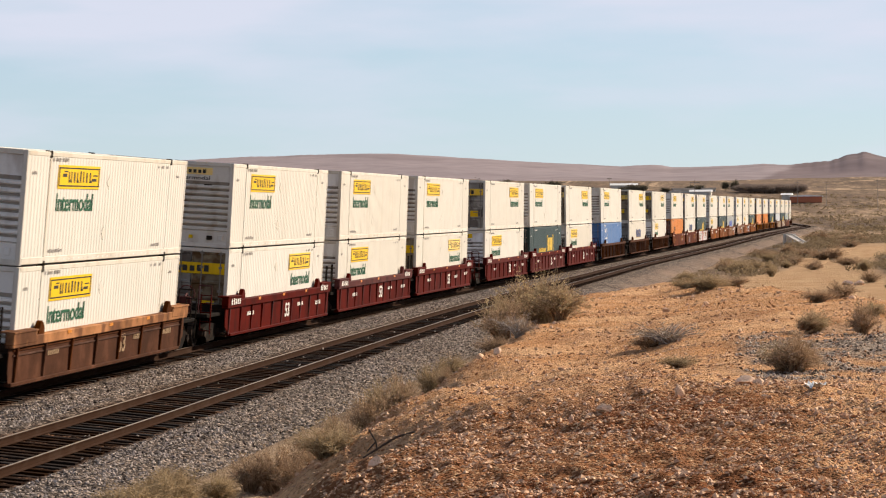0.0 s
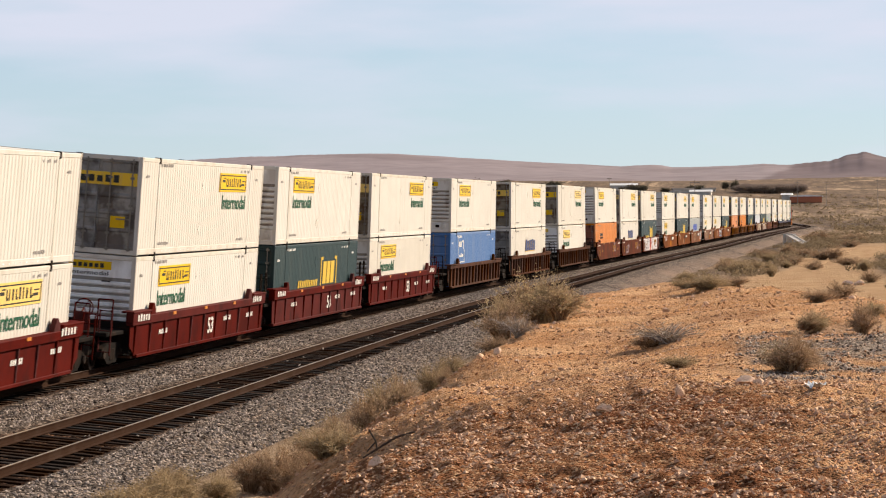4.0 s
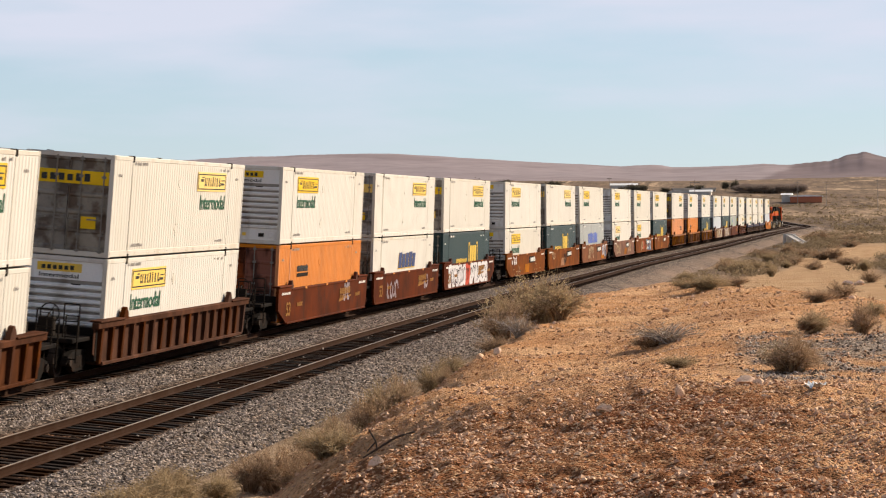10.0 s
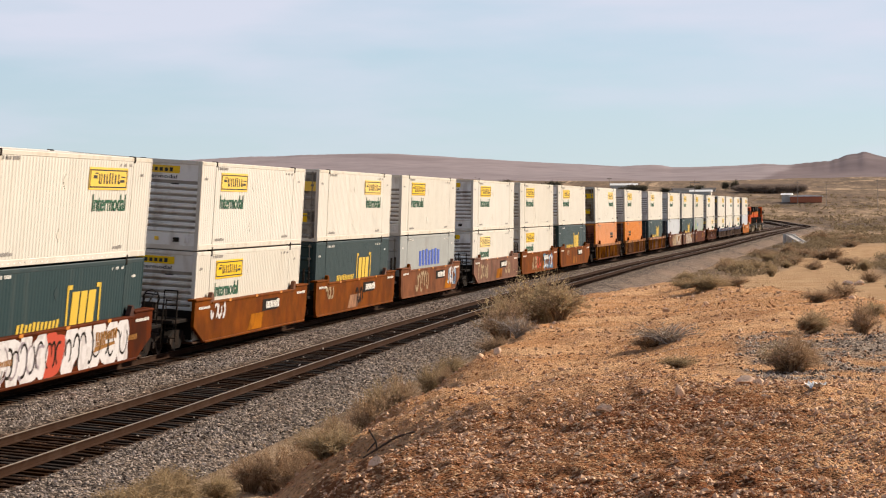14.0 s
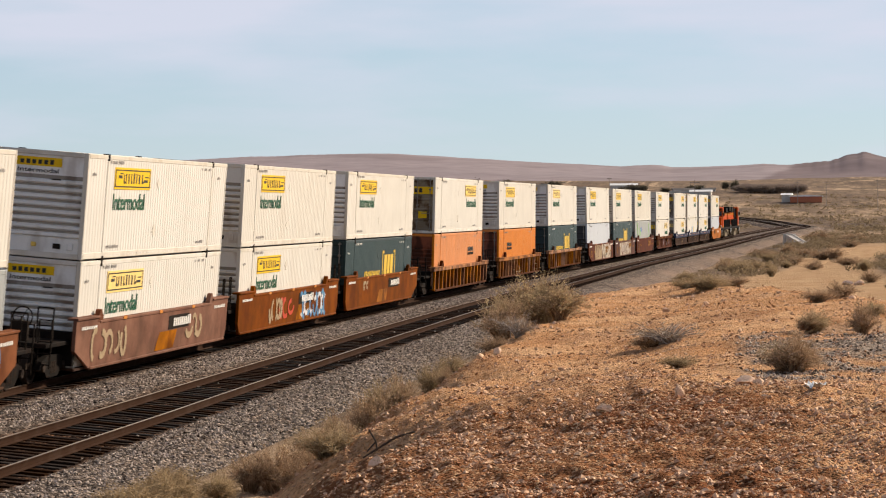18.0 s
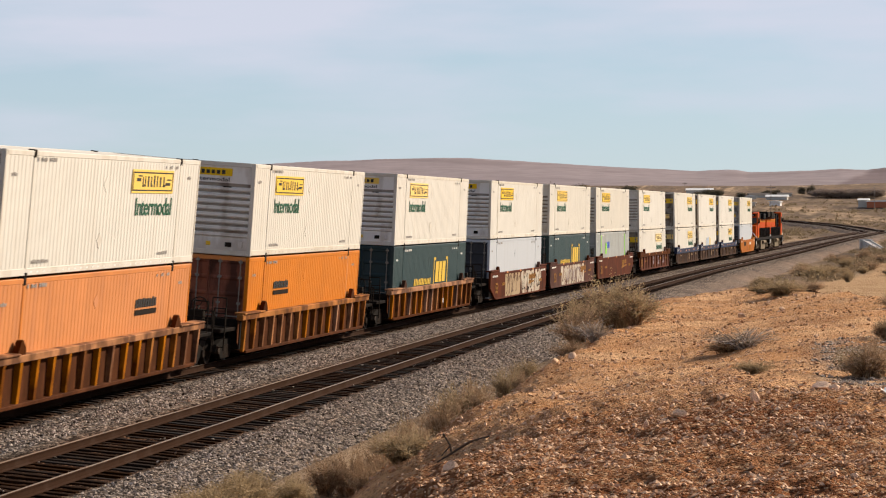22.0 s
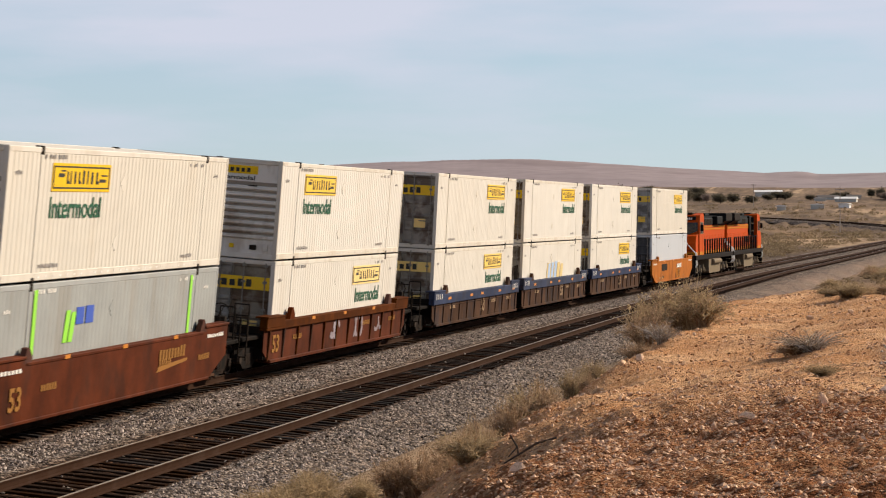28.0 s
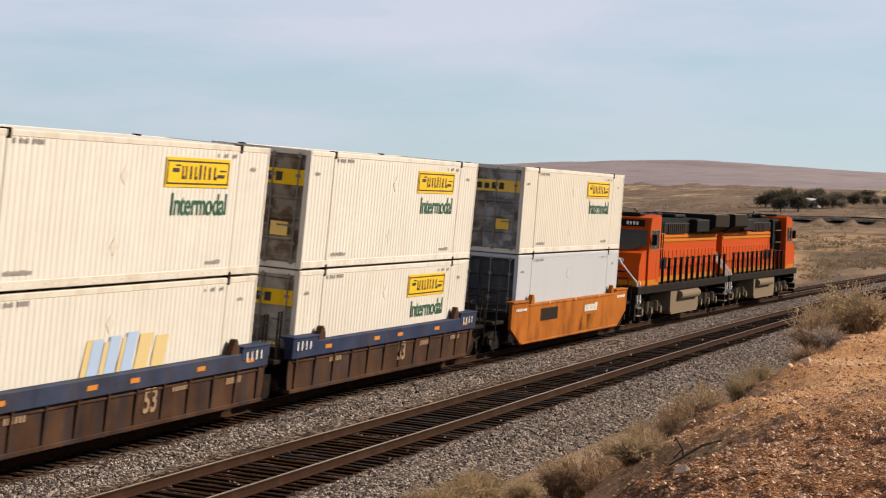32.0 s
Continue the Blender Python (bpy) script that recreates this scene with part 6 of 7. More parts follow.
            for z in (0.40, 0.72, 1.02):
                part("step", lambda: Shape().soft(-0.4, 0.4, -0.25, 0.25, 0, 0.05, 0.01), M["silver"], c, at=(x, e * 1.25, z), key="loco_step")
    return c


# ---------------------------------------------------------------- the train
# style, left end, right end, upper container (d: doors towards the camera's end), lower container
J, K = "joint", "coupler"
CONSIST = [
    ("worn", J, K, "white", "white"),
    ("oxide", K, J, "white", "white d"), ("oxide", J, J, "white", "white"), ("oxide", J, K, "white", "white d"),
    ("oxide", K, J, "white d", "white"), ("oxide", J, J, "white", "teal d"), ("oxide", J, K, "white d", "white"),
    ("rusty", K, K, "white", "blue d"), ("rusty", K, K, "white d", "swift d"), ("rusty", K, K, "white d", "white"),
    ("tuscan", K, J, "white", "orange d"), ("tuscan", J, J, "white d", "swift d"), ("tuscan", J, K, "white d", "teal d"),
    ("ttx", K, J, "white", "white"), ("ttx", J, J, "white d", "teal d"), ("ttx", J, K, "white", "grey d"),
    ("ttx", K, J, "white", "white"), ("ttx", J, J, "white", "white"), ("ttx", J, K, "white", "teal d"),
    ("ochre", K, K, "white d", "orange_b"), ("ochre", K, K, "white", "orange d"), ("ochre", K, K, "white", "teal d"),
    ("tuscan", K, J, "white", "pale d"), ("tuscan", J, J, "white", "teal d"), ("tuscan", J, K, "white", "striped"),
    ("brown_red", K, K, "white", "white d"),
    ("blue", K, J, "white d", "white d"), ("blue", J, J, "white d", "faded d"), ("blue", J, K, "white d", "white d"),
    ("orange", K, K, "white d", "pale d"),
]
FIRST = [60.40, 83.53, 103.03, 122.24, 144.99, 164.21, 183.46, 206.16, 229.03, 252.40, 275.46, 294.80, 314.20, 337.03, 356.46, 375.81, 398.44, 417.79, 437.13, 460.14,
         483.14, 506.02, 528.92, 548.04, 567.17, 589.26, 612.02, 630.81, 650.11, 672.91]
FLOOR_Z = 0.300
RIDERS = []      # thing, place along the train, its pose on the car


def build_train():
    first = {}
    for i, (style, left, right, upper, lower) in enumerate(CONSIST):
        mid = FIRST[i] + HX
        car = well_car(style, left, right, i)
        RIDERS.append((car, mid, Matrix.Identity(4), car))
        for spec, z, where in ((lower, FLOOR_Z, "lower"), (upper, FLOOR_Z + CH + 0.032, "upper")):
            kind, _, doors = spec.partition(" ")
            plain = not (kind == "white" and where == "upper" and i < 0)
            key = (kind, where, plain)
            if key not in first:
                box = first[key] = container(kind, where, bool(doors), plain)
            else:
                box = copy_thing(first[key], Matrix.Identity(4))
            m = Matrix.Translation((0, 0, z + 0.004))
            RIDERS.append((box, mid, m @ TURN if doors else m, car))
    a = locomotive()
    RIDERS.append((a, 703.2, TURN, None))
    b = copy_thing(a, Matrix.Identity(4))
    for o in b.children_recursive:
        if o.name.startswith("wheelset"):
            WHEELS.append((o, o.location.x, 0.533, 0.533, 1))
    RIDERS.append((b, 725.6, Matrix.Identity(4), None))


# speed of the train every four seconds
SPEED = [18.558, 18.526, 18.433, 18.375, 18.520, 18.653, 18.413, 18.540, 18.439]


def travelled(t):
    tt = np.arange(0, 32.01, 0.1)
    v = np.interp(tt, np.arange(0, 33, 4.0), SPEED)
    d = np.concatenate([[0], np.cumsum((v[1:] + v[:-1]) / 2 * 0.1)])
    # the pull of the grade and the slack between cars change the pace a little
    lag = np.interp(t, [0, 3, 4.5, 6, 8, 10, 12, 14, 17, 20, 23, 25.5, 27.5, 30, 32],
                    [0.1, 0.4, 1.1, 1.6, 1.3, 1.15, 0.85, 0.6, 0.15, 0.1, 0.0, -0.3, -0.25, -0.05, -0.3])
    return float(np.interp(t, tt, d) - lag)


def ride(s, reach=7.5):
    """The pose of a car whose middle is at s on the line."""
    a, b = on_line(s - reach, 0.0, 0.0), on_line(s + reach, 0.0, 0.0)
    ahead = Vector(b - a).normalized()
    left = Vector((0, 0, 1)).cross(ahead).normalized()
    up = ahead.cross(left)
    c = float(np.interp(s, LINE_S, BANK)) + radians(float(np.interp(s, [40, 75, 100], [0.6, 0.5, 0.0])))      # the springs give on the low side
    l2 = left * math.cos(c) + up * math.sin(c)
    u2 = up * math.cos(c) - left * math.sin(c)
    m = Matrix((ahead, l2, u2)).transposed().to_4x4()
    m.translation = Vector((a + b) / 2)
    return m


def motions():
    """The train rolls along its line for the whole clip."""
    times = [0.5 * i for i in range(65)]
    for ob, mid, m, _ in RIDERS:
        walk(ob, [(t, ride(mid - travelled(t)) @ m) for t in times])
    # every wheelset turns as it rolls, one row for each thirtieth of a second
    beats = [i / 30 for i in range(961)]
    gone = [travelled(t) for t in beats]
    for w, x, z, r, sense in WHEELS:
        walk(w, [(t, Matrix.Translation((x, 0, z)) @ Matrix.Rotation(-sense * d / r, 4, "Y")) for t, d in zip(beats, gone)])


build_train()

# ---------------------------------------------------------------- shrubs, stones and what lies far off
M["twig"] = island_material("dry_grey_brown_twig", (0.20, 0.125, 0.074), (0.53, 0.37, 0.235), 0.9, 0.25)
M["pale_twig"] = island_material("bleached_dead_branch", (0.26, 0.21, 0.17), (0.58, 0.50, 0.42))
M["olive_leaf"] = island_material("dusty_olive_leaf", (0.24, 0.17, 0.09), (0.58, 0.44, 0.25), 0.9, 0.5)
M["dry_leaf"] = island_material("withered_brown_leaf", (0.27, 0.176, 0.105), (0.60, 0.43, 0.28), 0.9, 0.5)
M["straw_leaf"] = island_material("straw_coloured_blade", (0.21, 0.145, 0.082), (0.50, 0.375, 0.225), 0.9, 0.45)
M["dark_leaf"] = island_material("dark_dusty_foliage", (0.055, 0.048, 0.034), (0.17, 0.145, 0.10), 0.9, 0.3)
M["bare_crown"] = island_material("bare_brown_twigs", (0.20, 0.150, 0.122), (0.35, 0.275, 0.225), 0.9, 0.3)


def strips(paths, width, rng):
    """Tapered strips along bent paths (n, k, 3), turned at random, in one mesh's arrays."""
    n, k, _ = paths.shape
    a = rng.rand(n) * 6.283
    d = paths[:, -1] - paths[:, 0]
    d = d / (np.linalg.norm(d, axis=1, keepdims=True) + 1e-6)
    u = np.stack([np.cos(a), np.sin(a), rng.randn(n) * 0.4], -1)
    u = np.cross(d, u)
    u = u / (np.linalg.norm(u, axis=1, keepdims=True) + 1e-6)
    w = np.linspace(1, 0.25, k)[None, :, None] * np.asarray(width)[:, None, None]
    L, R = paths - u[:, None] * w, paths + u[:, None] * w
    V = np.stack([L, R], 2).reshape(-1, 3)
    b = (np.arange(n) * 2 * k)[:, None] + (np.arange(k - 1) * 2)[None]
    F = np.stack([b, b + 1, b + 3, b + 2], -1).reshape(-1, 4)
    return V, F


def join_mesh(name, pieces, mat):
    V, F, o = [], [], 0
    for v, f in pieces:
        V.append(v)
        F += (f + o).tolist()
        o += len(v)
    me = bpy.data.meshes.new(name)
    me.from_pydata(np.concatenate(V).tolist(), [], F)
    me.materials.append(mat)
    return me


def leaf_quads(C, size, rng):
    n = len(C)
    a, b = rng.randn(n, 3), rng.randn(n, 3)
    a = a / np.linalg.norm(a, axis=1, keepdims=True) * size[:, None]
    b = np.cross(a, b)
    b = b / (np.linalg.norm(b, axis=1, keepdims=True) + 1e-9) * size[:, None] * 0.55
    V = np.stack([C - a, C + b * 0.9, C + a, C - b], 1).reshape(-1, 3)
    i = np.arange(n)[:, None] * 4
    return V, i + np.arange(4)[None]


def shrub_meshes(kind, seed):
    """Stems and foliage of a shrub that fills a ball 1 m wide and 1 m high."""
    g = np.random.RandomState(seed)
    stems = {"olive": 170, "dry": 190, "dead": 120, "straw": 420}[kind]
    az = g.rand(stems) * 6.283
    lean = (g.rand(stems) ** 0.7) * (1.35 if kind != "straw" else 1.25)
    lob = 0.78 + 0.22 * np.sin(az * 2 + seed) + 0.14 * np.sin(az * 5 + 2 * seed)
    ln = (0.70 + 0.35 * g.rand(stems)) * lob
    tip = np.stack([np.cos(az) * np.sin(lean) * 0.56, np.sin(az) * np.sin(lean) * 0.56, 0.12 + np.cos(lean) * 0.86], -1) * ln[:, None]
    k = 5
    t = np.linspace(0, 1, k)[None, :, None]
    root = np.stack([g.randn(stems) * 0.05, g.randn(stems) * 0.05, -0.03 + 0 * az], -1)
    bow = np.stack([0 * az, 0 * az, 0.16 * np.sin(lean)], -1)[:, None] * np.sin(t * 3.1416)
    P = root[:, None] * (1 - t) + tip[:, None] * t ** 0.9 + bow + g.randn(stems, k, 3) * 0.018 * t
    pieces = [strips(P, 0.0075 + 0.006 * g.rand(stems) if kind != "straw" else 0.005 + 0.003 * g.rand(stems), g)]
    # side twigs
    m = stems * {"olive": 7, "dry": 9, "dead": 6, "straw": 3}[kind]
    i, f = g.randint(0, stems, m), 0.35 + 0.65 * g.rand(m)
    j = np.minimum((f * (k - 1)).astype(int), k - 2)
    q = f * (k - 1) - j
    base = P[i, j] * (1 - q[:, None]) + P[i, j + 1] * q[:, None]
    out = base - np.array([0, 0, 0.2])
    out = out / np.linalg.norm(out, axis=1, keepdims=True) + g.randn(m, 3) * 0.65
    out = out / np.linalg.norm(out, axis=1, keepdims=True) * (0.06 + 0.13 * g.rand(m))[:, None]
    T = base[:, None] + out[:, None] * np.linspace(0, 1, 3)[None, :, None] + g.randn(m, 3, 3) * 0.006
    T[:, :, 2] = np.maximum(T[:, :, 2], 0.01)
    pieces.append(strips(T, 0.003 + 0.003 * g.rand(m), g))
    stem = join_mesh("stems", pieces, M["pale_twig"] if kind == "dead" else M["straw_leaf"] if kind == "straw" else M["twig"])
    n = {"olive": 5200, "dry": 2300, "dead": 500, "straw": 2200}[kind]
    i, f = g.randint(0, m, n), g.rand(n)
    C = T[i, 0] * (1 - f[:, None]) + T[i, 2] * f[:, None] + g.randn(n, 3) * 0.020
    if kind == "olive":
        puff = (waves(C[:, 0] * 1.0, C[:, 1] + C[:, 2] * 1.7, 0.33, seed + 70) > -0.35)
        C = C[puff | (g.rand(len(C)) < 0.2)]
    C[:, 2] = np.maximum(C[:, 2], 0.02)
    leaf = join_mesh("foliage", [leaf_quads(C, 0.010 + 0.014 * g.rand(len(C)), g)], M[{"olive": "olive_leaf", "dry": "dry_leaf", "dead": "dry_leaf", "straw": "straw_leaf"}[kind]])
    return stem, leaf


SHRUBS = {(k, s): shrub_meshes(k, 10 * s + n) for n, k in enumerate(("olive", "dry", "dead", "straw")) for s in (1, 2)}
SHRUB_LABEL = {"olive": "brown dusty creosote shrub with dry twigs, rooted in stony ground", "dry": "dry grey-brown desert shrub, rooted in stony ground", "dead": "dead flattened shrub with bleached branches on the ground", "straw": "low straw-coloured clump of dry desert grass"}


def shrub(x, y, w, h, kind, n):
    stem, leaf = SHRUBS[(kind, 1 + n % 2)]
    z = float(land(x, y)[0])
    ob = thing("desert_shrub" if kind != "straw" else "grass_clump", SHRUB_LABEL[kind], "shrub" if kind != "straw" else "grass", "desert shrubs")
    ob.matrix_basis = Matrix.Translation((x, y, z - 0.02)) @ Matrix.Rotation(n * 1.7, 4, "Z")
    for name, me in (("branchwork", stem), ("foliage", leaf)):
        p = tagged(part(name, me, None, ob), kind="stuff")
        p.matrix_basis = Matrix.Diagonal((w, w, h * 0.95, 1))


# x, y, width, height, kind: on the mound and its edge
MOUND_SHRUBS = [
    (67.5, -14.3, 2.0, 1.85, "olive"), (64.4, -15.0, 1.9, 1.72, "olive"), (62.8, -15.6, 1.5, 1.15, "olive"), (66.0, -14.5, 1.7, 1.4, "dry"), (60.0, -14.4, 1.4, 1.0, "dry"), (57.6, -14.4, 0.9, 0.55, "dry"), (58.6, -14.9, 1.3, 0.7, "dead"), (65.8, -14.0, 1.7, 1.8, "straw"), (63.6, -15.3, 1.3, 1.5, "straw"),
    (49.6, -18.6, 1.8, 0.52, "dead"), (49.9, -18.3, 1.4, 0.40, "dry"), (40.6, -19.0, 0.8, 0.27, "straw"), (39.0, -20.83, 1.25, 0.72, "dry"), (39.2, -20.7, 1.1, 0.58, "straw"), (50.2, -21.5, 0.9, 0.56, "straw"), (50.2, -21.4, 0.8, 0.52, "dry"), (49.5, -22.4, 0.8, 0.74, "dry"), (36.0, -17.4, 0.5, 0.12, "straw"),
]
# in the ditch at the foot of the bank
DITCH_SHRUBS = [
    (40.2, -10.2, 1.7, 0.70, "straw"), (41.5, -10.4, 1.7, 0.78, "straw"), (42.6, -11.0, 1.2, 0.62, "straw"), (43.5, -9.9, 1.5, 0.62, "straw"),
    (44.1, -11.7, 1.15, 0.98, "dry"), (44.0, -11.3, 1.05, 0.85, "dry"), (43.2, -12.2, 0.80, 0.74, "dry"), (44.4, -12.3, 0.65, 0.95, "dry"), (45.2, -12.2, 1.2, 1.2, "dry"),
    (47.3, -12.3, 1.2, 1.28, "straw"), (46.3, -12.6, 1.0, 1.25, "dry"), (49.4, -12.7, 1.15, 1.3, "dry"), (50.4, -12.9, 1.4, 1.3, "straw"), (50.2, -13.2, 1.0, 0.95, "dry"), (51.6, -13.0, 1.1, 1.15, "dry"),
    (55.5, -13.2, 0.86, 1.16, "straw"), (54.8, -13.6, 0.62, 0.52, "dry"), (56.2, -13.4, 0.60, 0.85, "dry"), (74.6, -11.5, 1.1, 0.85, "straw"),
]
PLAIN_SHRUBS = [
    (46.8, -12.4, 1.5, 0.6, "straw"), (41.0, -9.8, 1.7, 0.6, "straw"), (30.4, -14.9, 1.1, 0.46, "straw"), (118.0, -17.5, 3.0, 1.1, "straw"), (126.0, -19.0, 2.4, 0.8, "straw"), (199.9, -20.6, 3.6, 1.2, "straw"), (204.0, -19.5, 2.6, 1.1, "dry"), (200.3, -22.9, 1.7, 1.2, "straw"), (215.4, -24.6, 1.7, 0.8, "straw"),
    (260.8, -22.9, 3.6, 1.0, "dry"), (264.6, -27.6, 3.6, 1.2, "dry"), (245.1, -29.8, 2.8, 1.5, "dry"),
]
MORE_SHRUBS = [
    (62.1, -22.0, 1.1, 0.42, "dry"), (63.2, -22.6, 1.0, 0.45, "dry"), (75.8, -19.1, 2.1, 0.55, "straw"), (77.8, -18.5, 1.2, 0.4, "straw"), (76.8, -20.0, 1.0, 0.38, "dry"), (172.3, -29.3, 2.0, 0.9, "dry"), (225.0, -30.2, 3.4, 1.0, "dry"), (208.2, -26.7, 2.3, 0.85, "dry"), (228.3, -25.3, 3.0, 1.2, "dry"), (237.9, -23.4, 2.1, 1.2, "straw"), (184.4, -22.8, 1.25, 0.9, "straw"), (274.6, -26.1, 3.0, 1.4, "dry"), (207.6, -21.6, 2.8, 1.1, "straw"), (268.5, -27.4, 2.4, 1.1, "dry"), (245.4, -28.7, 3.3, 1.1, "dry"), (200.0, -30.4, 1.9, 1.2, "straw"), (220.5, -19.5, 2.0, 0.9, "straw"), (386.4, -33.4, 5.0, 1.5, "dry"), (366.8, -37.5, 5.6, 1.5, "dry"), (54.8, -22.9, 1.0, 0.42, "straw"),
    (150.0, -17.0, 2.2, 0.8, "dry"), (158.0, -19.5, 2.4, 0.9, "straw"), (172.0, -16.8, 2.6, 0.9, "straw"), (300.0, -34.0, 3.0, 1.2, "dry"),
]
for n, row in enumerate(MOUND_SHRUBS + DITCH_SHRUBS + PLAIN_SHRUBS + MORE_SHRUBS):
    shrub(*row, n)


def far_scrub():
    """Uncounted low scrub over the plain, one mesh."""
    g = np.random.RandomState(17)
    n = 10400
    r = 105 * (1500 / 105) ** (g.rand(n) ** 0.8)
    a = np.radians(-7 + 26 * g.rand(n))
    # thicker along the wheel track and the line
    r[:1500], a[:1500] = 112 * (460 / 112) ** g.rand(1500), np.radians(-5.5 + 8.5 * g.rand(1500))
    r[1500:4300], a[1500:4300] = 260 * (1200 / 260) ** g.rand(2800), np.radians(-6.0 + 9.0 * g.rand(2800))
    x, y = r * np.cos(a), r * np.sin(a) + EYE.y
    s, o = beside_line(x, y)
    lane = np.interp(x, [90, 120, 150, 181, 213, 264, 328, 420, 560], [-21, -21.5, -22.5, -24.2, -27.3, -32, -39.9, -46, -56])
    ok = (np.abs(o + 2.4) > 8.0 + 4.0 * g.rand(n)) & ~((np.abs(y - lane) < 2.0 + x * 0.006) & (x < 340)) & ~((x < 200) & (y < lane + 3) & (y > lane - 7)) & (waves(x, y, 45, 81) + 0.7 * g.randn(n) > -0.55)
    x, y, r = x[ok], y[ok], r[ok]
    z = land(x, y, False)
    size = (0.35 + 0.75 * g.rand(len(x)) ** 2) * (1 + r / 900)
    many = np.where(r < 420, 95, 26)
    i = np.repeat(np.arange(len(x)), many)
    m = len(i)
    az, lean = g.rand(m) * 6.283, g.rand(m) ** 0.55 * 1.45
    out = (0.55 + 0.45 * g.rand(m)) * (0.85 + 0.25 * np.sin(az * 3 + i) + 0.12 * np.sin(az * 7 + 2 * i))
    C = np.stack([x, y, z], -1)[i] + np.stack([np.cos(az) * np.sin(lean), np.sin(az) * np.sin(lean), 0.06 + 0.60 * np.cos(lean)], -1) * (size[i] * out)[:, None]
    bit = size[i] * np.where(r[i] < 420, 0.10, 0.19) * (0.6 + 0.7 * g.rand(m))
    tagged(new("desert_scrub", join_mesh("desert_scrub", [leaf_quads(C, bit, g)], M["scrub"])), "low dry scrub scattered over the desert plain", "scrub", kind="stuff")


far_scrub()


def stone_mesh(seed):
    bm = bmesh.new()
    bmesh.ops.create_icosphere(bm, subdivisions=2, radius=0.5)
    g = random.Random(seed)
    off = Vector((g.uniform(0, 50), g.uniform(0, 50), 0))
    cuts = [(Vector((g.uniform(-1, 1), g.uniform(-1, 1), g.uniform(-0.6, 1))).normalized(), g.uniform(0.20, 0.36)) for _ in range(9)]
    for v in bm.verts:
        for nrm, d in cuts:
            e = v.co.dot(nrm)
            if e > d:
                v.co -= nrm * (e - d)
        v.co *= 1 + 0.10 * noise.noise(v.co * 4 + off)
    me = bpy.data.meshes.new("rock")
    bm.to_mesh(me)
    bm.free()
    me.materials.append(M["rock"])
    return me


M["rock"] = paint("tan_desert_rock", (0.80, 0.54, 0.36), 0.9, 0, 0.15, 8, 60, 0.006, (0.42, 0.24, 0.13), 0.6, (1, 1, 1), 0.04)
M["wrapper"] = paint("crumpled_white_paper", (0.75, 0.74, 0.72), 0.7, 0, 0.05)
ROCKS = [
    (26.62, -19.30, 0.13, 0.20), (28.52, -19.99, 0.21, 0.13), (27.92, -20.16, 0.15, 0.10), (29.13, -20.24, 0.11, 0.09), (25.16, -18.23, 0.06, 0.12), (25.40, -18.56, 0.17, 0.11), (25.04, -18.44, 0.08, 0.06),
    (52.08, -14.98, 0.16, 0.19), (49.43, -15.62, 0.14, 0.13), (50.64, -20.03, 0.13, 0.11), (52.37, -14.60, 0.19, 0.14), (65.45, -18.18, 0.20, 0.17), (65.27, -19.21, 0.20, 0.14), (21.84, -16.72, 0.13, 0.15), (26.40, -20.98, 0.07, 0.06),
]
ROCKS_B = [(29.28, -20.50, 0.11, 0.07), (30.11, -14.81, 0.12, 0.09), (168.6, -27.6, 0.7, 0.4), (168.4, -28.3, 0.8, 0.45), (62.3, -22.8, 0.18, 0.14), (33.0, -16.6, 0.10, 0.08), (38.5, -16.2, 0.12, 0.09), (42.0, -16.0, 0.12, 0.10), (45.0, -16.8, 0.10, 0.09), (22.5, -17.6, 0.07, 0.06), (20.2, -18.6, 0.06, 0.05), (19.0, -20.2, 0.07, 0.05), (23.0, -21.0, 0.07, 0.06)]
STONES = [stone_mesh(s) for s in (1, 2, 3, 4)]
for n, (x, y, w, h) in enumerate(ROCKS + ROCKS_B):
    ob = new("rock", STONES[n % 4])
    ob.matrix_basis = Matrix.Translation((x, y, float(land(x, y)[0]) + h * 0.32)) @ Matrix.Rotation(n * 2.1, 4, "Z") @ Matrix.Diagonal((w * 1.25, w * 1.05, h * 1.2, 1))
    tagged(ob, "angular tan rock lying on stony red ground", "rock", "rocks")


def mound_stones():
    """Uncounted pebbles on the mound, one mesh."""
    g = np.random.RandomState(23)
    n = 110000
    r = 1 / (1 / 15.0 + (1 / 95.0 - 1 / 15.0) * g.rand(n))
    a = np.radians(-5 + 16.5 * g.rand(n))
    x, y = r * np.cos(a), r * np.sin(a) + EYE.y
    s, o = beside_line(x, y)
    ok = (o < -10.8) & (waves(x, y, 5, 91) + 0.5 * waves(x, y, 1.6, 92) + 0.9 * g.randn(n) > -0.3)
    x, y, r = x[ok], y[ok], r[ok]
    size = (0.0065 + 0.023 * g.rand(len(x)) ** 4.4) * (0.66 + r / 50)
    C = np.stack([x, y, land(x, y) + size * 0.25], -1)
    tagged(new("pebbles", pebbles("pebbles", C, size, g, M["desert_stone"])), "pale and red pebbles strewn over the mound", "pebbles", kind="stuff")
    m = 9000
    x, y = 33 + 21 * g.rand(m), -19.4 - 6 * g.rand(m)
    ok = ease(-y, 19.6, 20.6) * ease(waves(x, y, 3.0, 52), -0.4, 0.1) * ease(x, 33, 38) * (1 - ease(x, 47, 53)) > 0.5 * g.rand(m) + 0.2
    x, y = x[ok], y[ok]
    size = 0.016 + 0.022 * g.rand(len(x))
    C = np.stack([x, y, land(x, y) + size * 0.3], -1)
    tagged(new("spilled_gravel", pebbles("spilled_gravel", C, size, g, M["gravel_stone"])), "patch of grey gravel on the mound", "gravel", kind="stuff")


mound_stones()

# a forked dead stick, and a scrap of paper
z0 = float(land(29.15, -15.70)[0])


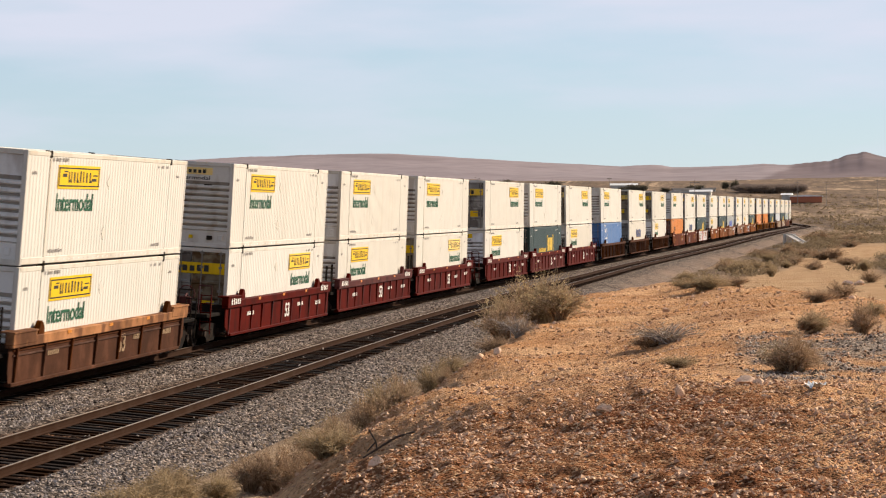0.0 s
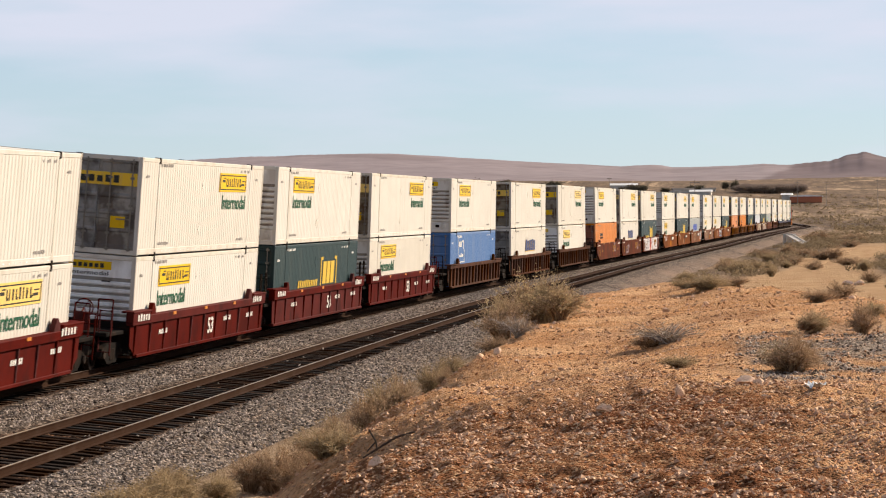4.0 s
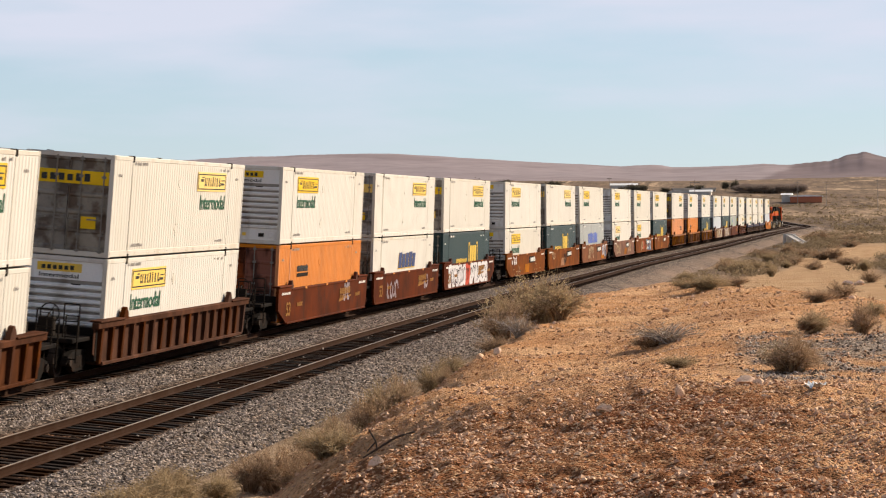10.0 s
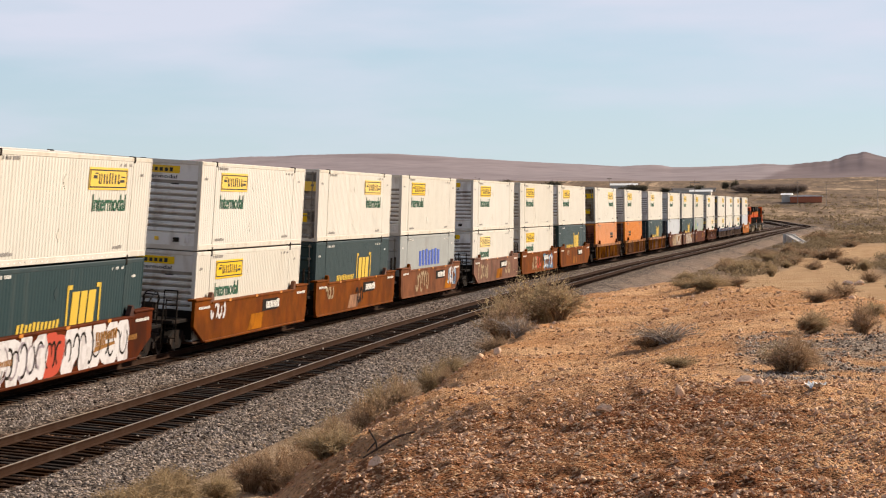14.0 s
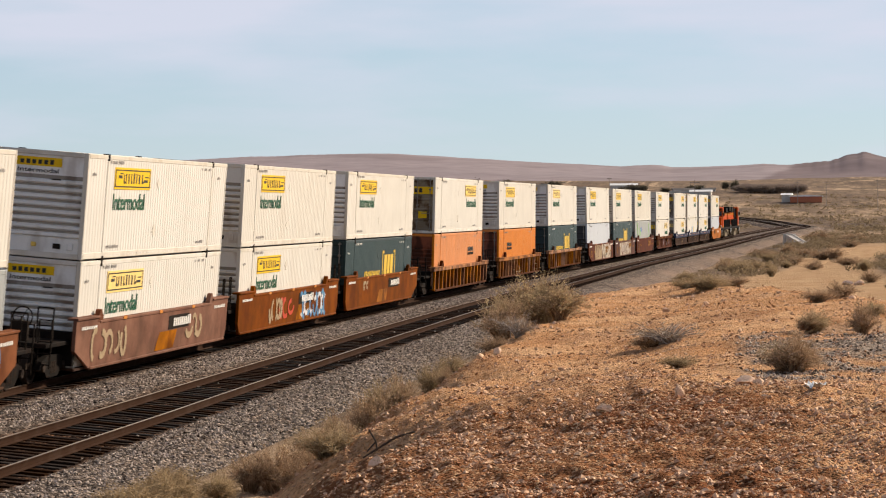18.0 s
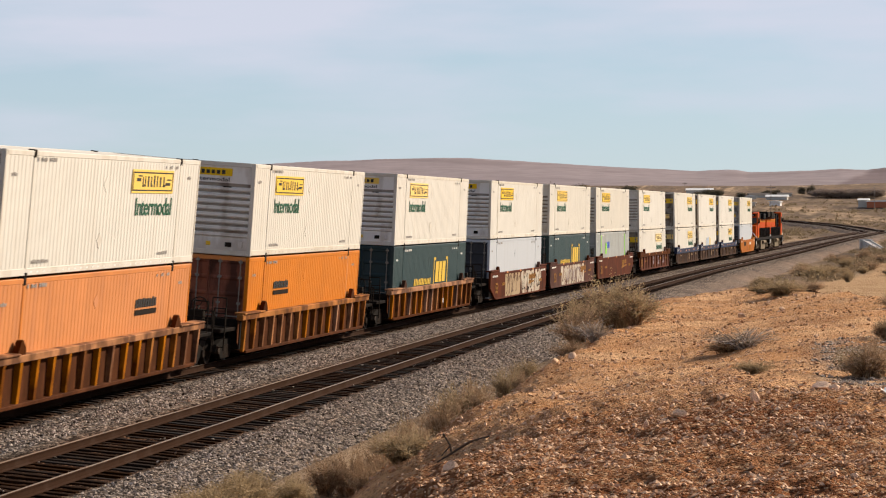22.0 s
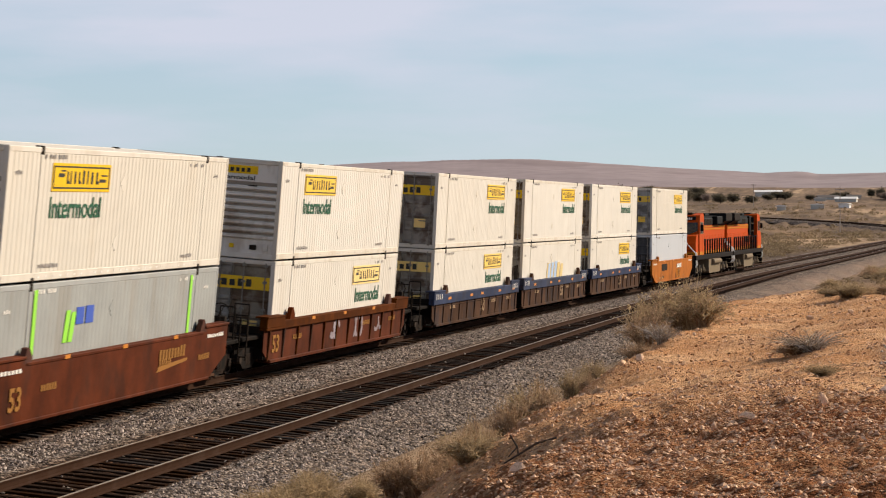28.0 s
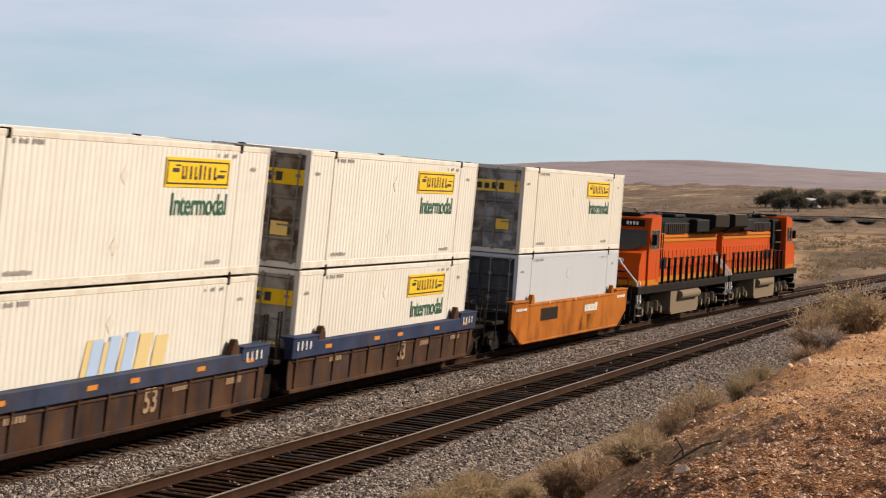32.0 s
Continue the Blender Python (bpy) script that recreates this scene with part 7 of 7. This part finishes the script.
def twig_at(right, up):
    """A point of the stick, beside and above its foot."""
    return (29.15 + 0.114 * right, -15.70 - 0.993 * right, z0 + up)


st = Shape()
st.tube(twig_at(0.0, -0.03), twig_at(-0.016, 0.10), 0.011, 0.012, 6)
st.tube(twig_at(-0.125, -0.02), twig_at(-0.016, 0.10), 0.009, 0.010, 6)
st.tube(twig_at(-0.016, 0.10), twig_at(-0.085, 0.21), 0.013, 0.010, 6)
st.tube(twig_at(-0.085, 0.21), twig_at(-0.10, 0.24), 0.016, 0.009, 6)
st.tube((29.2, -15.52, float(land(29.2, -15.52)[0]) + 0.01), (28.9, -15.95, float(land(28.9, -15.95)[0]) + 0.03), 0.010, 0.015, 6)
st.tube((28.9, -15.95, float(land(28.9, -15.95)[0]) + 0.03), (28.73, -16.2, float(land(28.73, -16.2)[0]) + 0.02), 0.015, 0.012, 6)
tagged(new("forked_stick", st.mesh("forked_stick", M["bark"])), "dark forked dead stick lying on the bank", "stick")
u = np.linspace(-0.11, 0.11, 9)
U, W = np.meshgrid(u, u * 0.75, indexing="ij")
fold = 0.035 + 0.022 * waves(U, W, 0.09, 97) + 0.012 * waves(U, W, 0.04, 98) + np.abs(U) * 0.25
pp = new("paper_scrap", grid_mesh("paper_scrap", np.stack([U, W, fold], -1), [M["wrapper"]]))
pp.matrix_basis = Matrix.Translation((26.89, -20.74, float(land(26.89, -20.74)[0]) - 0.005)) @ Matrix.Rotation(0.6, 4, "Z")
tagged(pp, "crumpled white paper scrap on stony ground", "litter")

# concrete culvert beside the line
cu = thing("culvert", "pale concrete drain chute down the railway bank", "culvert", at=Matrix.Translation((345, -29.1, 2.3)) @ Matrix.Rotation(radians(8.6), 4, "Z"))
part("chute", lambda: Shape().prism([(-7.0, -0.6), (7.0, -0.6), (7.0, 1.42), (-7.0, 0.02)], -0.5, 0.5), M["concrete"], cu)
part("headwall", lambda: Shape().soft(6.8, 7.3, -0.9, 0.9, -0.6, 1.62, 0.05), M["concrete"], cu)
for y in (-0.56, 0.42):
    part("kerb", lambda: Shape().prism([(-7.0, -0.5), (6.8, -0.5), (6.8, 1.55), (-7.0, 0.16)], 0, 0.14), M["concrete"], cu, at=(0, y, 0), key="chute_kerb")


def pole(x, y, h, arm=True):
    c = thing("utility_pole", "grey timber utility pole with crossarm, standing in the desert", "utility pole", "utility poles", at=Matrix.Translation((x, y, float(land(x, y, False)[0]))))
    part("post", lambda: Shape().tube((0, 0, -0.3), (0, 0, h), 0.13, 0.09, 8), M["timber"], c)
    part("crossarm", lambda: Shape().soft(-0.08, 0.08, -1.3, 1.3, h - 0.9, h - 0.72, 0.02), M["timber"], c)
    for y2 in (-1.15, -0.5, 0.5, 1.15):
        part("insulator", lambda: Shape().tube((0, 0, 0), (0, 0, 0.22), 0.06, 0.04, 6), M["silver"], c, at=(0, y2, h - 0.72), key="insulator")


for x, y, h in ((694.6, -10.2, 13.0), (1020, -47, 11), (1010, -58, 11), (900, -72, 11), (905, -78, 11), (880, -92, 12), (1250, 40, 12)):
    pole(x, y, h)


def house(x, y, turn, w, d, h, wall, roof, flat=False, label="", n_win=4):
    c = thing("house", label, "house", "far houses", at=Matrix.Translation((x, y, float(land(x, y, False)[0]) - 0.2)) @ Matrix.Rotation(radians(turn), 4, "Z"))
    part("wall", lambda: Shape().soft(-w / 2, w / 2, -d / 2, d / 2, 0, h, 0.05), M[wall], c)
    if flat:
        part("roof", lambda: Shape().prism([(-w / 2 - 0.5, h), (w / 2 + 0.5, h), (w / 2 + 0.5, h + 0.25), (0, h + 0.7), (-w / 2 - 0.5, h + 0.25)], -d / 2 - 0.5, d / 2 + 0.5), M[roof], c)
    else:
        part("roof", lambda: Shape().add([(-w / 2 - 0.5, -d / 2 - 0.5, h), (w / 2 + 0.5, -d / 2 - 0.5, h), (w / 2 + 0.5, d / 2 + 0.5, h), (-w / 2 - 0.5, d / 2 + 0.5, h), (-w / 2 - 0.5, 0, h + d * 0.16), (w / 2 + 0.5, 0, h + d * 0.16)], [(0, 1, 5, 4), (2, 3, 4, 5), (1, 2, 5), (3, 0, 4), (0, 3, 2, 1)]), M[roof], c)
    for i in range(n_win):
        win = part("window", lambda: Shape().soft(-0.7, 0.7, -0.06, 0.06, 0, 1.2, 0.02), M["plaster"], c, at=(-w / 2 + (i + 0.5) * w / n_win, -d / 2 - 0.02, h * 0.35), key="far_window")
        part("pane", lambda: Shape().box(-0.58, 0.58, -0.08, -0.05, 0.12, 1.08), M["glass"], win, key="far_pane")
    part("door", lambda: Shape().soft(-0.5, 0.5, -0.05, 0.05, 0, 2.05, 0.02), M["timber"], c, at=(w * 0.12, -d / 2 - 0.02, 0), key="far_door")


# width runs across the view
house(1095, -52.5, 90, 13.5, 8, 2.6, "brick", "roofing", True, "long low red-brown building with pale flat roof", 6)
house(1100, -44.5, 80, 4, 5, 3.2, "plaster", "roofing", False, "small white shed beside a low building", 1)
house(1557, -2, 84, 13, 8, 2.1, "plaster", "roofing", False, "white house with pale roof on the plain")
house(1600, 10, 100, 13, 8, 2.0, "plaster", "dark_roof", False, "white house with dark roof on the plain")
house(1560, 14, 90, 7, 6, 1.9, "plaster", "roofing", True, "low white outbuilding on the plain", 2)
house(1340, 104, 80, 9, 8, 4.0, "plaster", "roofing", False, "tall white house among dark trees")
house(1330, 112, 95, 8, 7, 3.0, "plaster", "dark_roof", False, "pale cottage with dark roof among trees")
house(1640, -6, 90, 9, 7, 1.8, "plaster", "dark_roof", False, "pale house with dark roof on the plain")
house(1139, 6, 90, 6, 3, 1.9, "plaster", "roofing", True, "white trailer parked on the plain", 2)
house(1150, -6, 75, 5, 3, 1.8, "roofing", "roofing", True, "pale metal shed on the plain", 1)
house(1135, 22, 90, 4, 3, 1.8, "plaster", "roofing", True, "small white shed on the plain", 1)
house(1900, 60, 90, 20, 10, 4, "plaster", "roofing", False, "far white farm building", 5)


def tree_meshes(kind, seed):
    g = np.random.RandomState(seed)
    rr = random.Random(seed)
    wood = Shape()
    wood.tube((0, 0, -0.2), (0.02, 0.01, 0.45), 0.035, 0.022, 8)
    tips = []
    for i in range(9):
        a, e = i * 2.4, rr.uniform(0.5, 1.2)
        p = (0.015 * rr.uniform(-1, 1), 0.015 * rr.uniform(-1, 1), rr.uniform(0.22, 0.45))
        q = (math.cos(a) * math.cos(e) * 0.36, math.sin(a) * math.cos(e) * 0.36, p[2] + 0.42 * math.sin(e))
        wood.tube(p, q, 0.014, 0.005, 5)
        tips.append(q)
    tips = np.array(tips)
    n = 2400 if kind != "bare" else 1800
    if kind == "pine":
        h = g.rand(n) ** 0.7
        a, rad = g.rand(n) * 6.283, (1 - h) * 0.26 * (0.5 + 0.5 * g.rand(n)) + 0.02
        C = np.stack([np.cos(a) * rad, np.sin(a) * rad, 0.10 + 0.9 * h], -1)
    else:
        i = g.randint(0, len(tips), n)
        C = tips[i] * (0.6 + 0.5 * g.rand(n, 1)) + g.randn(n, 3) * np.array([0.10, 0.10, 0.08])
        C[:, 2] = np.where(C[:, 2] < 0.12, 0.05 + 0.4 * g.rand(n), C[:, 2])
        low = g.rand(n) < 0.3
        C[low, 2] *= 0.45 + 0.4 * g.rand(int(low.sum()))
    size = 0.022 + 0.03 * g.rand(n)
    crown = join_mesh("crown", [leaf_quads(C, size, g)], M["bare_crown" if kind == "bare" else "dark_leaf"])
    return wood.mesh("trunk", M["bark"]), crown


TREES = {k: tree_meshes(k, s) for k, s in (("pine", 1), ("round", 2), ("bare", 3), ("round2", 4))}


def tree(x, y, h, w, kind, n):
    c = thing("tree", {"pine": "dark evergreen tree on the plain", "bare": "bare brown tree in a row on the plain"}.get(kind, "dark rounded tree beside the houses"), "tree", "far trees",
              at=Matrix.Translation((x, y, float(land(x, y, False)[0]) - 0.1)) @ Matrix.Rotation(n * 1.3, 4, "Z"))
    for name, me in zip(("trunk", "crown"), TREES[kind]):
        part(name, me, None, c).matrix_basis = Matrix.Diagonal((w * 1.35, w * 1.35, h, 1))


gt = random.Random(9)
n = 0
for i in range(26):
    tree(1610 + gt.uniform(-20, 20), -26 - i * 1.55 + gt.uniform(-0.5, 0.5), gt.uniform(5.0, 6.6), gt.uniform(7, 11), "bare", n + i)
for x, y, h, w, k in ((1725, -17, 7.5, 5, "round2"), (1725, -23, 8.5, 5.5, "round"), (1573, 36, 6, 9, "round"), (1575, 41, 6, 10, "round2"), (1560, 46, 5, 7, "round"), (1568, 20, 4.5, 6, "round2"), (1188, 104, 9, 8, "round"), (1190, 96, 10, 9, "round2"), (1345, 116, 12, 11, "round"), (1350, 124, 11, 10, "round2"),
                      (1420, 96, 9, 9, "round2"), (1430, 88, 9, 10, "round"), (1440, 80, 8, 9, "round2"), (1380, 72, 6, 5, "bare"), (1375, 64, 6, 5, "round"), (1700, 150, 8, 10, "round"), (1720, 138, 8, 9, "round2"), (2000, 160, 9, 12, "round"), (2000, 120, 7, 12, "round2"), (1300, 84, 6, 6, "bare"), (1650, 5, 5, 8, "round"), (1655, 0, 5, 7, "round2"), (1330, 97, 9, 9, "round"), (1338, 92, 8, 9, "round2"), (1325, 104, 6, 7, "round2"), (1360, 130, 9, 11, "round"), (1372, 108, 10, 10, "round2"), (1450, 70, 7, 9, "round"), (1465, 62, 7, 8, "round2"), (1480, 52, 6, 8, "round")):
    n += 1
    tree(x, y, h, w, k, n)


motions()
